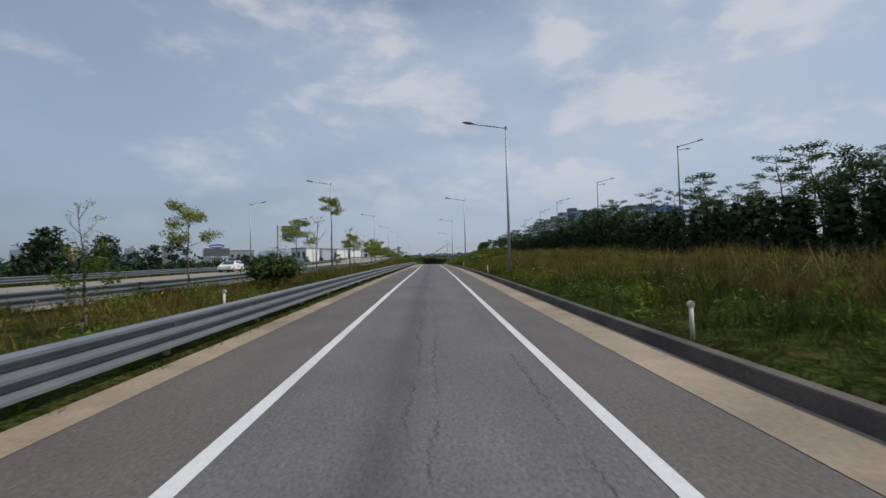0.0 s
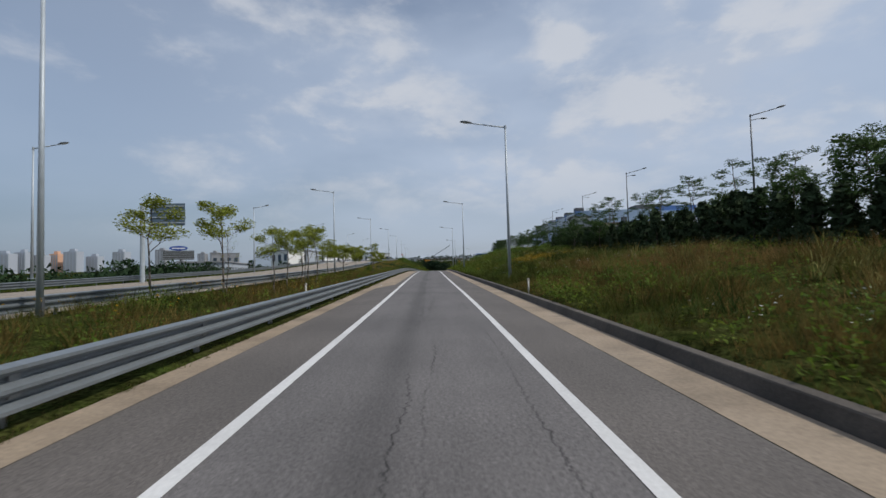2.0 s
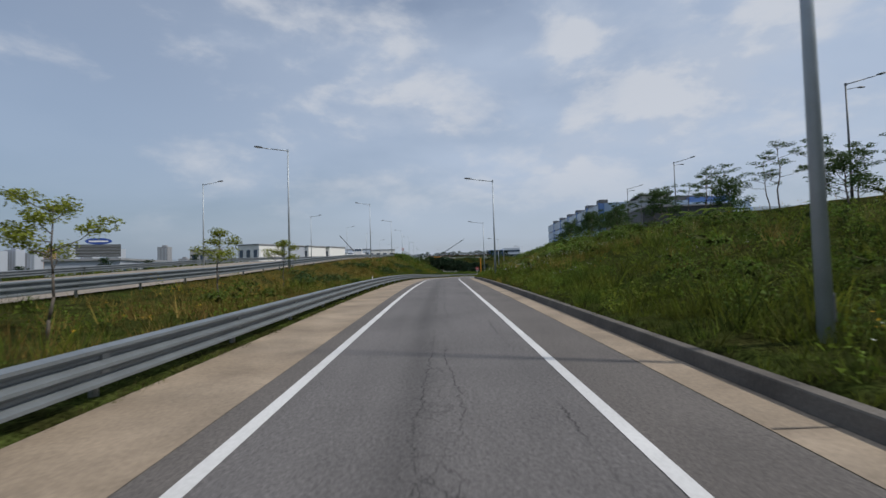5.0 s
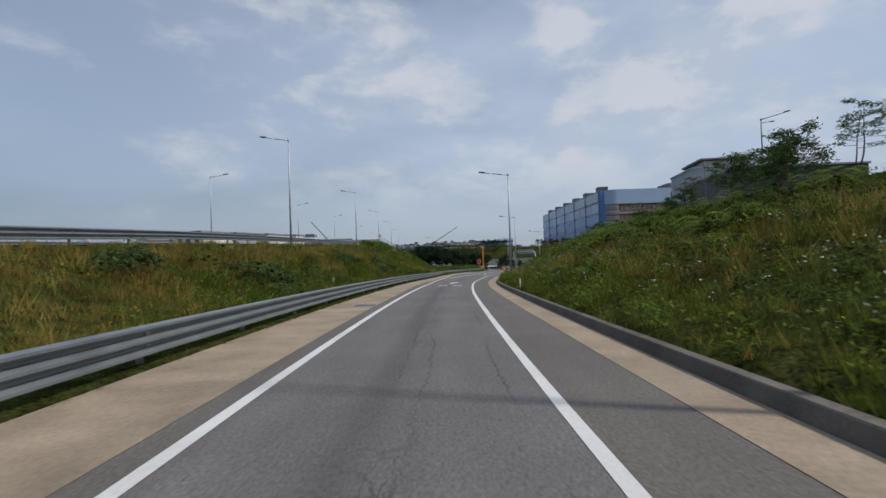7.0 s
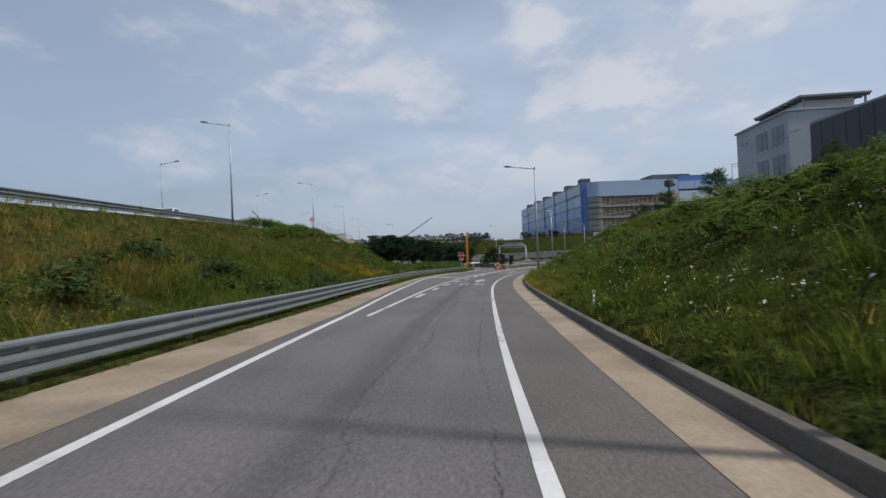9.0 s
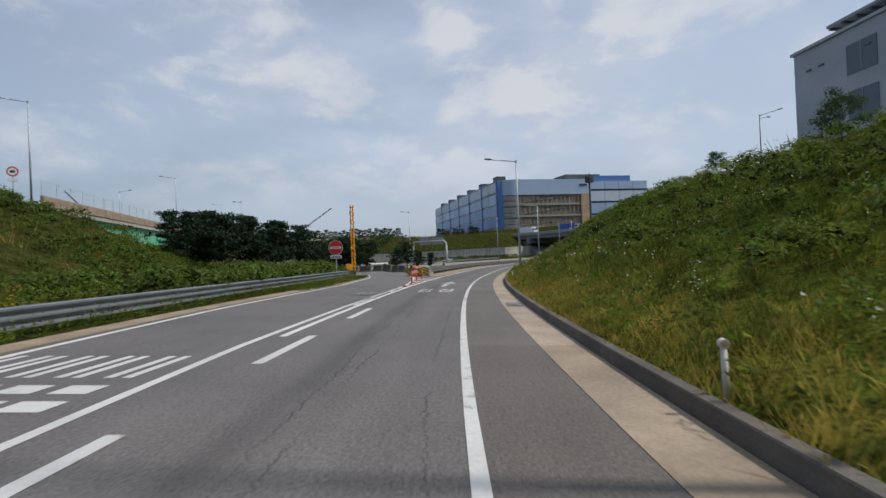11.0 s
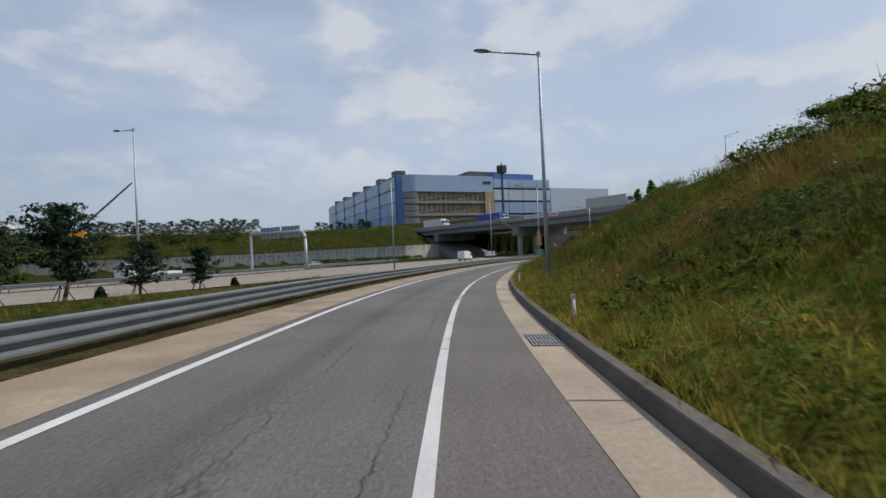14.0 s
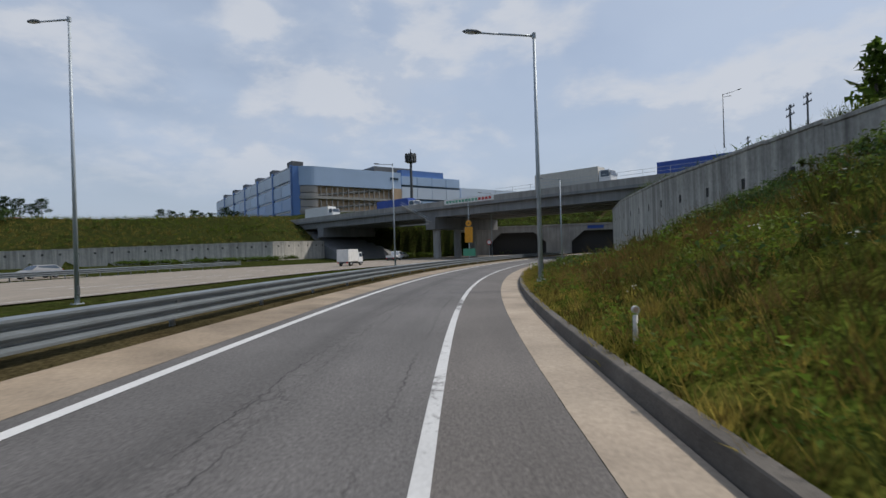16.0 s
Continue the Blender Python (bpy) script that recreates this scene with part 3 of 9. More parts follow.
def at_road(s, o, h=0.0):
    """A place by metres along the slip road, metres to its right and height over it."""
    i = np.interp(s, SD, np.arange(len(SD)))
    tx, ty = np.interp(i, np.arange(len(SD)), TX), np.interp(i, np.arange(len(SD)), TY)
    return np.stack([line_x(s) + o * ty, line_y(s) - o * tx, road_z(s, o) + h], -1)


def along_at(s):
    """The heading of the slip road there, as degrees for pose()."""
    return -math.degrees(math.atan2(np.interp(s, SD, TX), np.interp(s, SD, TY)))


def to_road(x, y):
    x, y = np.atleast_1d(np.asarray(x, float)), np.atleast_1d(np.asarray(y, float))
    s, o = np.empty(len(x)), np.empty(len(x))
    for k in range(0, len(x), 4000):
        dx, dy = x[k : k + 4000, None] - DX, y[k : k + 4000, None] - DY
        i = (dx * dx + dy * dy).argmin(1)
        n = np.arange(len(i))
        s[k : k + 4000] = SD[i] + dx[n, i] * TX[i] + dy[n, i] * TY[i]
        o[k : k + 4000] = dx[n, i] * TY[i] - dy[n, i] * TX[i]
    return s, o


# the main road on its embankment: a straight line climbing to a bridge
def main_x(y):
    return -13.72 - 0.043 * (y - 58)


main_rise = table((-70, -1.3), (0, 0.1), (24, 0.6), (42, 1.02), (60, 1.47), (80, 1.9), (101, 2.43), (117, 2.85), (141, 3.7), (163, 4.72), (185, 5.67), (198, 6.07), (212, 6.47), (238, 7.2), (270, 8.12), (322, 9.61))


def main_z(y):
    return main_rise(np.clip(y, -70, 322))


# the motorway below: its near edge runs through a point on a straight line
HW_AT, HW_WAY = np.array((50.7, 377.2)), np.array((0.774, 0.633))
HW_Z = -1.25


def to_highway(x, y):
    dx, dy = x - HW_AT[0], y - HW_AT[1]
    return dx * HW_WAY[0] + dy * HW_WAY[1], -dx * HW_WAY[1] + dy * HW_WAY[0]


def at_highway(a, p, h=0.0):
    return np.stack([HW_AT[0] + a * HW_WAY[0] - p * HW_WAY[1], HW_AT[1] + a * HW_WAY[1] + p * HW_WAY[0], HW_Z + h + 0 * a], -1)


WALL_LINE = [(-220, 540), (-60, 503), (35, 484), (87, 468), (102, 475)]
wall_y = table(*WALL_LINE)
crest_h = table((0, 0.95), (20, 1.05), (60, 1.65), (90, 2.0), (110, 2.4), (130, 3.3), (160, 4.2), (200, 5.0), (250, 5.6), (290, 7.0), (330, 6.4), (380, 6.2))
crest_w = table((0, 14), (60, 13), (90, 12), (160, 14.5), (250, 14), (330, 13.5), (380, 13))
upper_h = table((0, 2.0), (30, 2.3), (66, 3.1), (110, 4.2), (120, 4.6), (187, 7.0), (218, 8.0), (328, 10.8), (400, 11))
foot_h = table((372, 4.6), (378, 4.2), (383, 3.2), (388, 1.9), (393, 1.0), (410, 0.5), (450, 0.3))
right_wall = table((372, 13.6), (377, 13.3), (431, 9.7), (480, 9.0))


def wobble(x, y, size, amount, seed=0.0):
    return amount * (np.sin(x / size + 1.7 * np.sin(y / size * 0.7 + seed)) * np.cos(y / size * 1.3 + 1.1 * np.sin(x / size * 0.8 + seed)))


def ground(x, y):
    x, y = np.atleast_1d(np.asarray(x, float)), np.atleast_1d(np.asarray(y, float))
    s, o = to_road(x, y)
    kerb = kerb_in(s) + 0.2
    edge = np.where(s < EDGE_SPLIT, rail_at(s), rail_two(s))
    zr = road_z(s, np.clip(o, edge, kerb))
    # right: bank, then the upper terrace
    d = np.clip(o - kerb, 0, None)
    t = np.clip(d / crest_w(s), 0, 1)
    h = 0.2 + (crest_h(s) - 0.2) * (0.55 * t + 0.45 * ramp01(t, 0, 1)) + (upper_h(s) - crest_h(s)) * ramp01(d, crest_w(s), 27)
    h = h + wobble(x, y, 5.0, 0.18) * ramp01(d, 0.5, 4) + wobble(x, y, 2.1, 0.07, 2.0) * ramp01(d, 0.3, 2)
    beyond = o - right_wall(s) - 0.9
    rise = np.clip(d / np.clip(right_wall(s) - kerb - 0.3, 1, None), 0, 1)
    walled = 0.2 + foot_h(s) * rise**1.25 + wobble(x, y, 3.0, 0.15) * ramp01(d, 1, 3) * (beyond < 0) + (5.3 - foot_h(s) + 0.12 * np.clip(beyond, 0, 40)) * (beyond > 0)
    k = ramp01(s, 364, 378)
    z_right = line_z(s) - lean(s) * 3 + (1 - k) * h + k * walled
    # left: verge, up to the main road where that stands higher
    u = x - main_x(y)
    zm = main_z(y)
    far_end = np.minimum(zm - 0.62 * np.clip(y - 300, 0, None), zm)
    back = np.minimum(zm, HW_Z + 0.6 * (y - 362))
    top = np.where(y < 336, far_end, back)
    top = np.maximum(top, HW_Z)
    slope = top - 0.5 * np.clip(u - 1.0, 0, None)
    west = top - 0.28 * np.clip(-u - 21, 0, None)
    left_low = zr + 0.12 * ramp01(edge - o, 0, 1.5) + wobble(x, y, 4.0, 0.12) * ramp01(edge - o, 1, 4)
    a, p = to_highway(x, y)
    down = ramp01(p, -13, -3) * ramp01(s, 292, 306)
    left_low = left_low * (1 - down) + (HW_Z - 0.06) * down
    z_left = np.where(u > -1, np.maximum(left_low, slope), np.maximum(west, np.minimum(left_low, -0.5)))
    away = ramp01(-o, 60, 200)
    z_left = np.where(u > -1, z_left * (1 - away) + np.maximum(slope, HW_Z - 0.06) * away, z_left)
    z = np.where(o > kerb, z_right, np.where(o < edge, z_left, zr))
    # beyond the motorway: wall, embankment, plateau
    b = y - wall_y(x) - 1.6
    north = np.where(b > 0, 3.2 + np.clip(0.40 * b, 0, 8.2) + wobble(x, y, 9.0, 0.3), HW_Z + 0.5 * ramp01(b, -16, -4))
    z = np.where((x < 103) & (p > 20) & (x > main_x(y) + 2), north, z)
    z = np.where((x < 103) & (p > 20) & (x <= main_x(y) + 2) & (b > 0), np.maximum(z, north), z)
    q = (x - 149) * 0.755 + (y - 433) * 0.656
    hill = np.where(q > 9.0, 6.4 + np.clip(0.36 * (q - 9), 0, 9), np.where(q > 0, HW_Z - 0.05, z))
    z = np.where((x >= 103) & ((o < -4) | (q > 9.0)), np.where(q > 9.0, hill, HW_Z - 0.05), z)
    return z


def ground_at(x, y):
    return float(ground(x, y)[0])


# ---- ground sheet ----
def build_ground():
    xs = np.r_[-3000, -2000, -1200, -700, -420, -280, -200, -150, np.arange(-115, -46, 5), np.arange(-45, 190, 2), 196, 215, 250, 320, 420, 600, 900, 1400, 2200, 3200].astype(float)
    ys = np.r_[-2600, -1500, -800, -400, -220, -140, np.arange(-96, -20, 6), np.arange(-20, 522, 2), np.arange(526, 620, 8), 660, 740, 860, 1050, 1400, 2000, 3200].astype(float)
    gx, gy = np.meshgrid(xs, ys)
    z = ground(gx.ravel(), gy.ravel())
    s, o = to_road(gx.ravel(), gy.ravel())
    edge = np.where(s < EDGE_SPLIT, rail_at(s), rail_two(s))
    cover = ramp01(o, edge - 6.5, edge - 4.5) * (1 - ramp01(o, kerb_in(s) + 8, kerb_in(s) + 10)) * ((s > -85) & (s < 470))
    z = z - 0.45 * cover
    # the sheet sinks a little below paved surfaces
    a, p = to_highway(gx.ravel(), gy.ravel())
    nx, ny = len(xs), len(ys)
    verts = np.stack([gx.ravel(), gy.ravel(), z], -1)
    i = np.arange(nx * ny).reshape(ny, nx)
    faces = np.stack([i[:-1, :-1], i[:-1, 1:], i[1:, 1:], i[1:, :-1]], -1).reshape(-1, 4)
    me = bpy.data.meshes.new("ground")
    me.vertices.add(len(verts)); me.vertices.foreach_set("co", verts.ravel())
    me.loops.add(faces.size); me.loops.foreach_set("vertex_index", faces.ravel().astype(np.int32))
    me.polygons.add(len(faces))
    me.polygons.foreach_set("loop_start", np.arange(0, faces.size, 4, dtype=np.int32))
    me.polygons.foreach_set("use_smooth", np.ones(len(faces), dtype=bool))
    me.update(calc_edges=True)
    me.materials.append(M["soil"])
    tagged(new("ground", me), "rough green and brown grassland with embankments", "ground", kind="structure")


def strip(name, s_values, columns, mat, label, category, smooth=True, kind="structure", parent=None):
    """A sheet along the slip road: columns are (offset(s), height(s) over the road, or None for the ground's own height)."""
    s_values = np.asarray(s_values, float)
    cols, uvs = [], []
    for off, hh in columns:
        o = off(s_values) if callable(off) else np.full(len(s_values), float(off))
        p = at_road(s_values, o, 0.0)
        if hh is None or isinstance(hh, tuple):
            p[:, 2] = ground(p[:, 0], p[:, 1]) + (hh[0] if hh else 0.0)
        else:
            p[:, 2] += hh(s_values) if callable(hh) else hh
        cols.append(p)
        uvs.append(np.stack([o - (right_line(s_values) - 1.78), s_values], -1))
    n, c = len(s_values), len(cols)
    verts, uv = np.stack(cols, 1).reshape(-1, 3), np.stack(uvs, 1).reshape(-1, 2)
    i = np.arange(n * c).reshape(n, c)
    faces = np.stack([i[:-1, :-1], i[:-1, 1:], i[1:, 1:], i[1:, :-1]], -1).reshape(-1, 4)
    me = mesh_of(name, verts, faces, mat, uv, smooth)
    ob = new(name, me)
    if parent:
        ob.parent = parent
        if label:
            ob["label"] = label
        return ob
    return tagged(ob, label, category, kind=kind)


def shifted(f, d):
    return lambda s: f(s) + d


build_ground()
S_LEFT = np.arange(-85, EDGE_SPLIT + 0.1, 2.0)
S_TWO = np.arange(EDGE_SPLIT, 521, 2.0)

# carriageway: from the inner edge of the left strip to the gutter on the right
strip("road", S_LEFT, [(left_line, 0.0), (lambda s: right_line(s) - 1.75, 0.0), (right_line, 0.0)], M["asphalt"], "worn grey asphalt slip road with dark oil track and cracks", "road")
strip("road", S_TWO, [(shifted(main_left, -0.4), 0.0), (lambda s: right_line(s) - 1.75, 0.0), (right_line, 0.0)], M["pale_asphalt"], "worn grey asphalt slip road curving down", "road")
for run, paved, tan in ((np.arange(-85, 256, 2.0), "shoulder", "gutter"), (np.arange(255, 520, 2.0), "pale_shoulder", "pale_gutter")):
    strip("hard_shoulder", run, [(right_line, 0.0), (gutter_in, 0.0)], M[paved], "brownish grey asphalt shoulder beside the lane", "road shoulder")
    strip("gutter_right", run, [(gutter_in, 0.006), (shifted(kerb_in, -0.02), 0.012)], M[tan], "sandy tan concrete gutter along the kerb", "gutter")
strip("hard_shoulder", S_LEFT, [(shifted(sand_in, -0.05), 0.0), (left_line, 0.0)], M["shoulder"], "brownish grey asphalt shoulder below the guardrail", "road shoulder")
strip("gutter_left", S_LEFT, [(sand_in, 0.006), (lambda s: sand_out(s) + 0.3, 0.014), (sand_out, 0.02)], M["gutter"], "sandy tan concrete strip below the guardrail", "gutter")
strip("gutter_left", S_TWO, [(shifted(main_left, -0.36), 0.006), (shifted(rail_two, 0.5), 0.02)], M["gutter"], "sandy tan concrete strip below the guardrail", "gutter")
KERB = [(shifted(kerb_in, -0.02), -0.1), (shifted(kerb_in, -0.01), 0.02), (shifted(kerb_in, 0.03), 0.195), (shifted(kerb_in, 0.045), 0.213), (shifted(kerb_in, 0.2), 0.219), (shifted(kerb_in, 0.225), 0.05)]
strip("kerb", np.arange(-85, 101, 2.0), KERB, M["shaded_kerb"], "weathered concrete kerb, face shade put into its dark colour, with a pale worn edge", "kerb", smooth=False)
strip("kerb", np.arange(99, 520, 2.0), KERB, M["kerb"], "weathered grey concrete kerb with a pale worn edge", "kerb", smooth=False)
# verges, down to the edge of the paved strips
for run, cover in ((np.arange(-85, 228, 2.0), "soil"), (np.arange(227, 520, 2.0), "undergrowth")):
    strip("verge_right", run, [(shifted(kerb_in, 0.19), (-0.02,)), (shifted(kerb_in, 0.5), None), (shifted(kerb_in, 1.0), None), (shifted(kerb_in, 1.8), None), (shifted(kerb_in, 2.8), None), (shifted(kerb_in, 4.2), None),
      (shifted(kerb_in, 6), None), (shifted(kerb_in, 8), (0.02,)), (shifted(kerb_in, 10.2), (-0.15,))], M[cover], "overgrown roadside bank with grass and weeds", "bank")
strip("verge_left", S_LEFT, [(sand_out, 0.0), (shifted(rail_at, 0.05), (0.05,)), (shifted(rail_at, -0.6), None), (shifted(rail_at, -1.6), None), (shifted(rail_at, -3), None), (shifted(rail_at, -4.8), None), (shifted(rail_at, -6.6), (-0.12,))],
      M["soil"], "grassy verge behind the guardrail", "verge")
strip("verge_left", S_TWO, [(shifted(rail_two, 0.55), 0.0), (shifted(rail_two, 0.0), (0.04,)), (shifted(rail_two, -1.0), None), (shifted(rail_two, -2.2), None), (shifted(rail_two, -4.4), None), (shifted(rail_two, -6.6), (-0.12,))],
      M["turf"], "dry mown grassy verge behind the guardrail", "verge")


# ---- markings ----
def mark(name, outline, parent, lift=0.006, mat="paint"):
    """A painted shape on the road: a list of quads, each of four (along, across) corners, cut along the road to follow it."""
    verts, faces = [], []
    for quad in outline:
        (s0, o0), (s1, o1), (s2, o2), (s3, o3) = quad
        steps = max(1, int(abs(s1 - s0) / 2.0))
        base = len(verts)
        for i in range(steps + 1):
            f = i / steps
            for s, o in ((s0 + (s1 - s0) * f, o0 + (o1 - o0) * f), (s3 + (s2 - s3) * f, o3 + (o2 - o3) * f)):
                verts.append(at_road(s, o, lift))
        faces += [(base + 2 * i, base + 2 * i + 2, base + 2 * i + 3, base + 2 * i + 1) for i in range(steps)]
    ob = new(name, mesh_of(name, verts, faces, M[mat]))
    ob.parent = parent
    return ob


def line_mark(name, f, s0, s1, width, label, ds=2.0, mat="paint"):
    ss = np.arange(s0, s1 + 0.01, ds)
    return strip(name, ss, [(shifted(f, -width / 2), 0.006), (shifted(f, width / 2), 0.006)], M[mat], label, "road marking", smooth=False)


line_mark("edge_line", right_line, -85, 205, 0.155, "solid white edge line on asphalt", mat="clean_paint")
line_mark("edge_line", right_line, 205, 519, 0.145, "worn and cracked solid white edge line on asphalt")
line_mark("edge_line", left_line, -85, 287, 0.17, "solid white edge line on asphalt", mat="clean_paint")
line_mark("edge_line", main_left, 256, 519, 0.17, "solid white edge line on asphalt", mat="clean_paint")
line_mark("dividing_line", divider, 216, 293, 0.16, "solid white line parting the exit lane", 1.0)

dashes = thing("dashed_line", Matrix(), "row of short white dashes beside a solid line", "road marking")
for n in range(7):
    s0 = 224.02 + 5.86 * n
    mark("dash", [((s0, -3.44), (s0 + 2.8, -3.44), (s0 + 2.8, -3.25), (s0, -3.25))], dashes)


def bar(s0, s1, o0, o1):
    return [(s0, o0), (s1, o0), (s1, o1), (s0, o1)]


def ring(cs, co, rs, ro, w, n=16):
    """A painted ring as short quads; rs along, ro across."""
    quads = []
    for i in range(n):
        a, b = 2 * math.pi * i / n, 2 * math.pi * (i + 1) / n
        quads.append([(cs + rs * math.sin(a), co + ro * math.cos(a)), (cs + rs * math.sin(b), co + ro * math.cos(b)),
                      (cs + (rs - 2.0 * w) * math.sin(b), co + (ro - w) * math.cos(b)), (cs + (rs - 2.0 * w) * math.sin(a), co + (ro - w) * math.cos(a))])
    return quads


scrawl = thing("road_mark", Matrix(), "dark tar dabs on the grey shoulder", "road marking")
mark("dab", [[(18.5, -2.62), (17.75, -2.53), (17.72, -2.5), (18.45, -2.58)], [(17.75, -2.53), (17.3, -2.47), (17.3, -2.4), (17.72, -2.49)], [(18.3, -2.33), (17.55, -2.2), (17.5, -2.15), (18.3, -2.26)]], scrawl, 0.012, "black")
scrawl = thing("road_mark", Matrix(), "pale sprayed ring on the sandy strip", "road marking")
mark("ring", ring(76.6, -3.5, 0.8, 0.2, 0.035), scrawl, 0.02)


def place_name(s, o):
    """The two painted syllables, read from the lane: along from s, across from o."""
    t = thing("lettering", Matrix(), "white painted place name across the lane", "road marking")
    glyph = [ring(s + 1.77, o + 0.2, 0.77, 0.2, 0.125), [bar(s + 0.85, s + 2.52, o + 0.5, o + 0.63)], [bar(s, s + 0.88, o + 0.07, o + 0.2), bar(s, s + 0.3, o + 0.2, o + 0.74)]]
    o += 1.05
    glyph += [[bar(s + 2.12, s + 2.45, o + 0.21, o + 0.35)], [bar(s + 1.92, s + 2.12, o + 0.03, o + 0.48)],
              [[(s + 0.85, o - 0.04), (s + 1.92, o + 0.2), (s + 1.92, o + 0.36), (s + 0.85, o + 0.13)]], [[(s + 0.85, o + 0.42), (s + 1.5, o + 0.2), (s + 1.5, o + 0.34), (s + 0.85, o + 0.57)]],
              [bar(s + 0.74, s + 2.45, o + 0.61, o + 0.75), bar(s + 1.45, s + 1.68, o + 0.44, o + 0.61)], [bar(s, s + 0.8, o + 0.12, o + 0.25), bar(s, s + 0.3, o + 0.25, o + 0.8)]]
    for quads in glyph:
        mark("stroke", quads, t, mat="worn_paint")


def arrow(s0, s1, o, name="arrow"):
    t = thing("road_arrow", Matrix(), "white painted arrow pointing straight ahead", "road marking")
    m = s0 + (s1 - s0) * 0.525
    mark(name, [bar(s0, m, o - 0.16, o + 0.16), [(m, o - 0.56), (s1, o - 0.03), (s1, o + 0.03), (m, o + 0.56)]], t, mat="worn_paint")


place_name(192.7, -1.95)
place_name(236.8, -2.47)
place_name(270.25, -2.88)
arrow(197.4, 203.9, -1.25)
arrow(241.6, 247.6, -1.57)
arrow(275.1, 281.1, -2.0)

# lettering on the exit lane, not readable
lane_text = thing("lettering", Matrix(), "blocks of white painted lettering on the exit lane", "road marking")
for n in range(5):
    o = -8.1 + 0.72 * n
    mark("stroke", [bar(250.9, 251.3, o, o + 0.55), bar(251.6, 252.0, o, o + 0.5), bar(252.4, 253.9, o + 0.1, o + 0.24), bar(252.4, 253.9, o + 0.36, o + 0.5)], lane_text)

# painted nose between the lanes
nose = thing("gore_marking", Matrix(), "white hatched nose between two lanes", "road marking")
mark("hatch", [[(263, -4.25), (267, -4.3), (267, -4.02), (263, -4.05)]], nose)
for n, s0 in enumerate((270.6, 273.3, 275.9, 278.6, 281.3, 284.2, 286.9)):
    a, b = float(divider(s0 + 1.3)), float(main_left(s0))
    mid = (a + b) / 2
    mark("hatch", [[(s0 + 1.5, a), (s0 + 0.2, mid), (s0 - 0.5, mid), (s0 + 0.8, a)], [(s0 + 0.2, mid), (s0 + 1.5, b), (s0 + 0.8, b), (s0 - 0.5, mid)]], nose)


# ---- exit road, motorway and main road surfaces ----
def path_strip(name, centre, half_left, half_right, mat, label, category, lift=0.07, flat=None, step=2.0, cols=3, dash=None, ramp=(16, 24), low=0.003):
    """A paved sheet along a smooth line through plan points."""
    c = np.array(centre, float)
    t = np.r_[0, np.cumsum(np.hypot(*np.diff(c, axis=0).T))]
    fx, fy = cubic(t, c[:, 0]), cubic(t, c[:, 1])
    tt = np.arange(0, t[-1], step)
    x, y = fx(tt), fy(tt)
    dx, dy = np.gradient(x), np.gradient(y)
    n = np.hypot(dx, dy)
    dx, dy = dx / n, dy / n
    hl = np.interp(tt, np.linspace(0, t[-1], len(half_left)), half_left)
    hr = np.interp(tt, np.linspace(0, t[-1], len(half_right)), half_right)
    pts, uv = [], []
    for k in np.linspace(0, 1, cols):
        w = -hl * (1 - k) + hr * k
        px, py = x + w * dy, y - w * dx
        z = np.full(len(px), flat) if flat is not None else ground(px, py) + np.interp(tt, (0,) + ramp, (low, low + 0.001, lift))
        pts.append(np.stack([px, py, z], -1)); uv.append(np.stack([w + 0 * tt, tt], -1))
    m, q = len(tt), cols
    i = np.arange(m * q).reshape(m, q)
    faces = np.stack([i[:-1, :-1], i[:-1, 1:], i[1:, 1:], i[1:, :-1]], -1).reshape(-1, 4)
    if dash:
        faces = faces[(np.arange(len(faces)) // (cols - 1) * step) % dash[1] < dash[0]]
    me = mesh_of(name, np.stack(pts, 1).reshape(-1, 3), faces, mat, np.stack(uv, 1).reshape(-1, 2), True)
    return tagged(new(name, me), label, category, kind="structure")


EXIT = [tuple(at_road(277.0, -6.5)[:2]), (8.7, 288.0), (9.4, 296.0), (8.7, 303.0), (6.3, 309.3), (2.0, 313.6), (-6.0, 317.5), (-18.0, 320.5), (-40.0, 322.0), (-70.0, 318.0)]
path_strip("exit_road", EXIT, [2.4, 2.8, 3.4, 4, 4], [2.4, 2.7, 3.0, 3.6, 4], M["exit_asphalt"], "grey asphalt exit road bending away", "road", lift=0.06, cols=7, step=1.5)
path_strip("edge_line", [(9.9, 286.4), (11.0, 291.7), (11.3, 297.0), (10.8, 303.0), (9.3, 308.0), (6.8, 312.2), (1.4, 316.2), (-8.0, 319.8), (-30.0, 323.0)], [0.08, 0.08], [0.08, 0.08], M["paint"], "white edge line round the outside of the exit bend", "road marking", lift=0.072, cols=2, step=0.7)
_l = at_road(287.0, left_line(287.0))
path_strip("edge_line", [(float(_l[0]), float(_l[1])), (7.75, 290.0), (7.95, 292.8), (7.8, 297.5), (7.4, 301.4), (6.4, 304.6), (4.6, 307.3), (0.0, 310.6), (-10.0, 314.0), (-30.0, 317.0)], [0.08, 0.08], [0.08, 0.08], M["paint"], "white edge line round the inside of the exit bend", "road marking", lift=0.072, cols=2, step=0.7, ramp=(4, 12), low=0.012)
MOTORWAY = [tuple(at_highway(a, p)[:2]) for a, p in ((-400, 24.0), (-200, 24.0), (-60, 23.0), (0, 18.0), (40, 17.0))] + [(106.0, 428.0), (152.0, 446.0), (200.0, 462.0)]
MOTOR_L, MOTOR_R = np.array((10, 10, 10, 10, 11, 12, 16, 12.0)), np.array((10, 10, 10, 10, 14, 15, 14, 14.0))
path_strip("motorway", MOTORWAY, MOTOR_L, MOTOR_R, M["highway"], "pale sun-bleached concrete motorway", "road", flat=HW_Z + 0.03, cols=5)
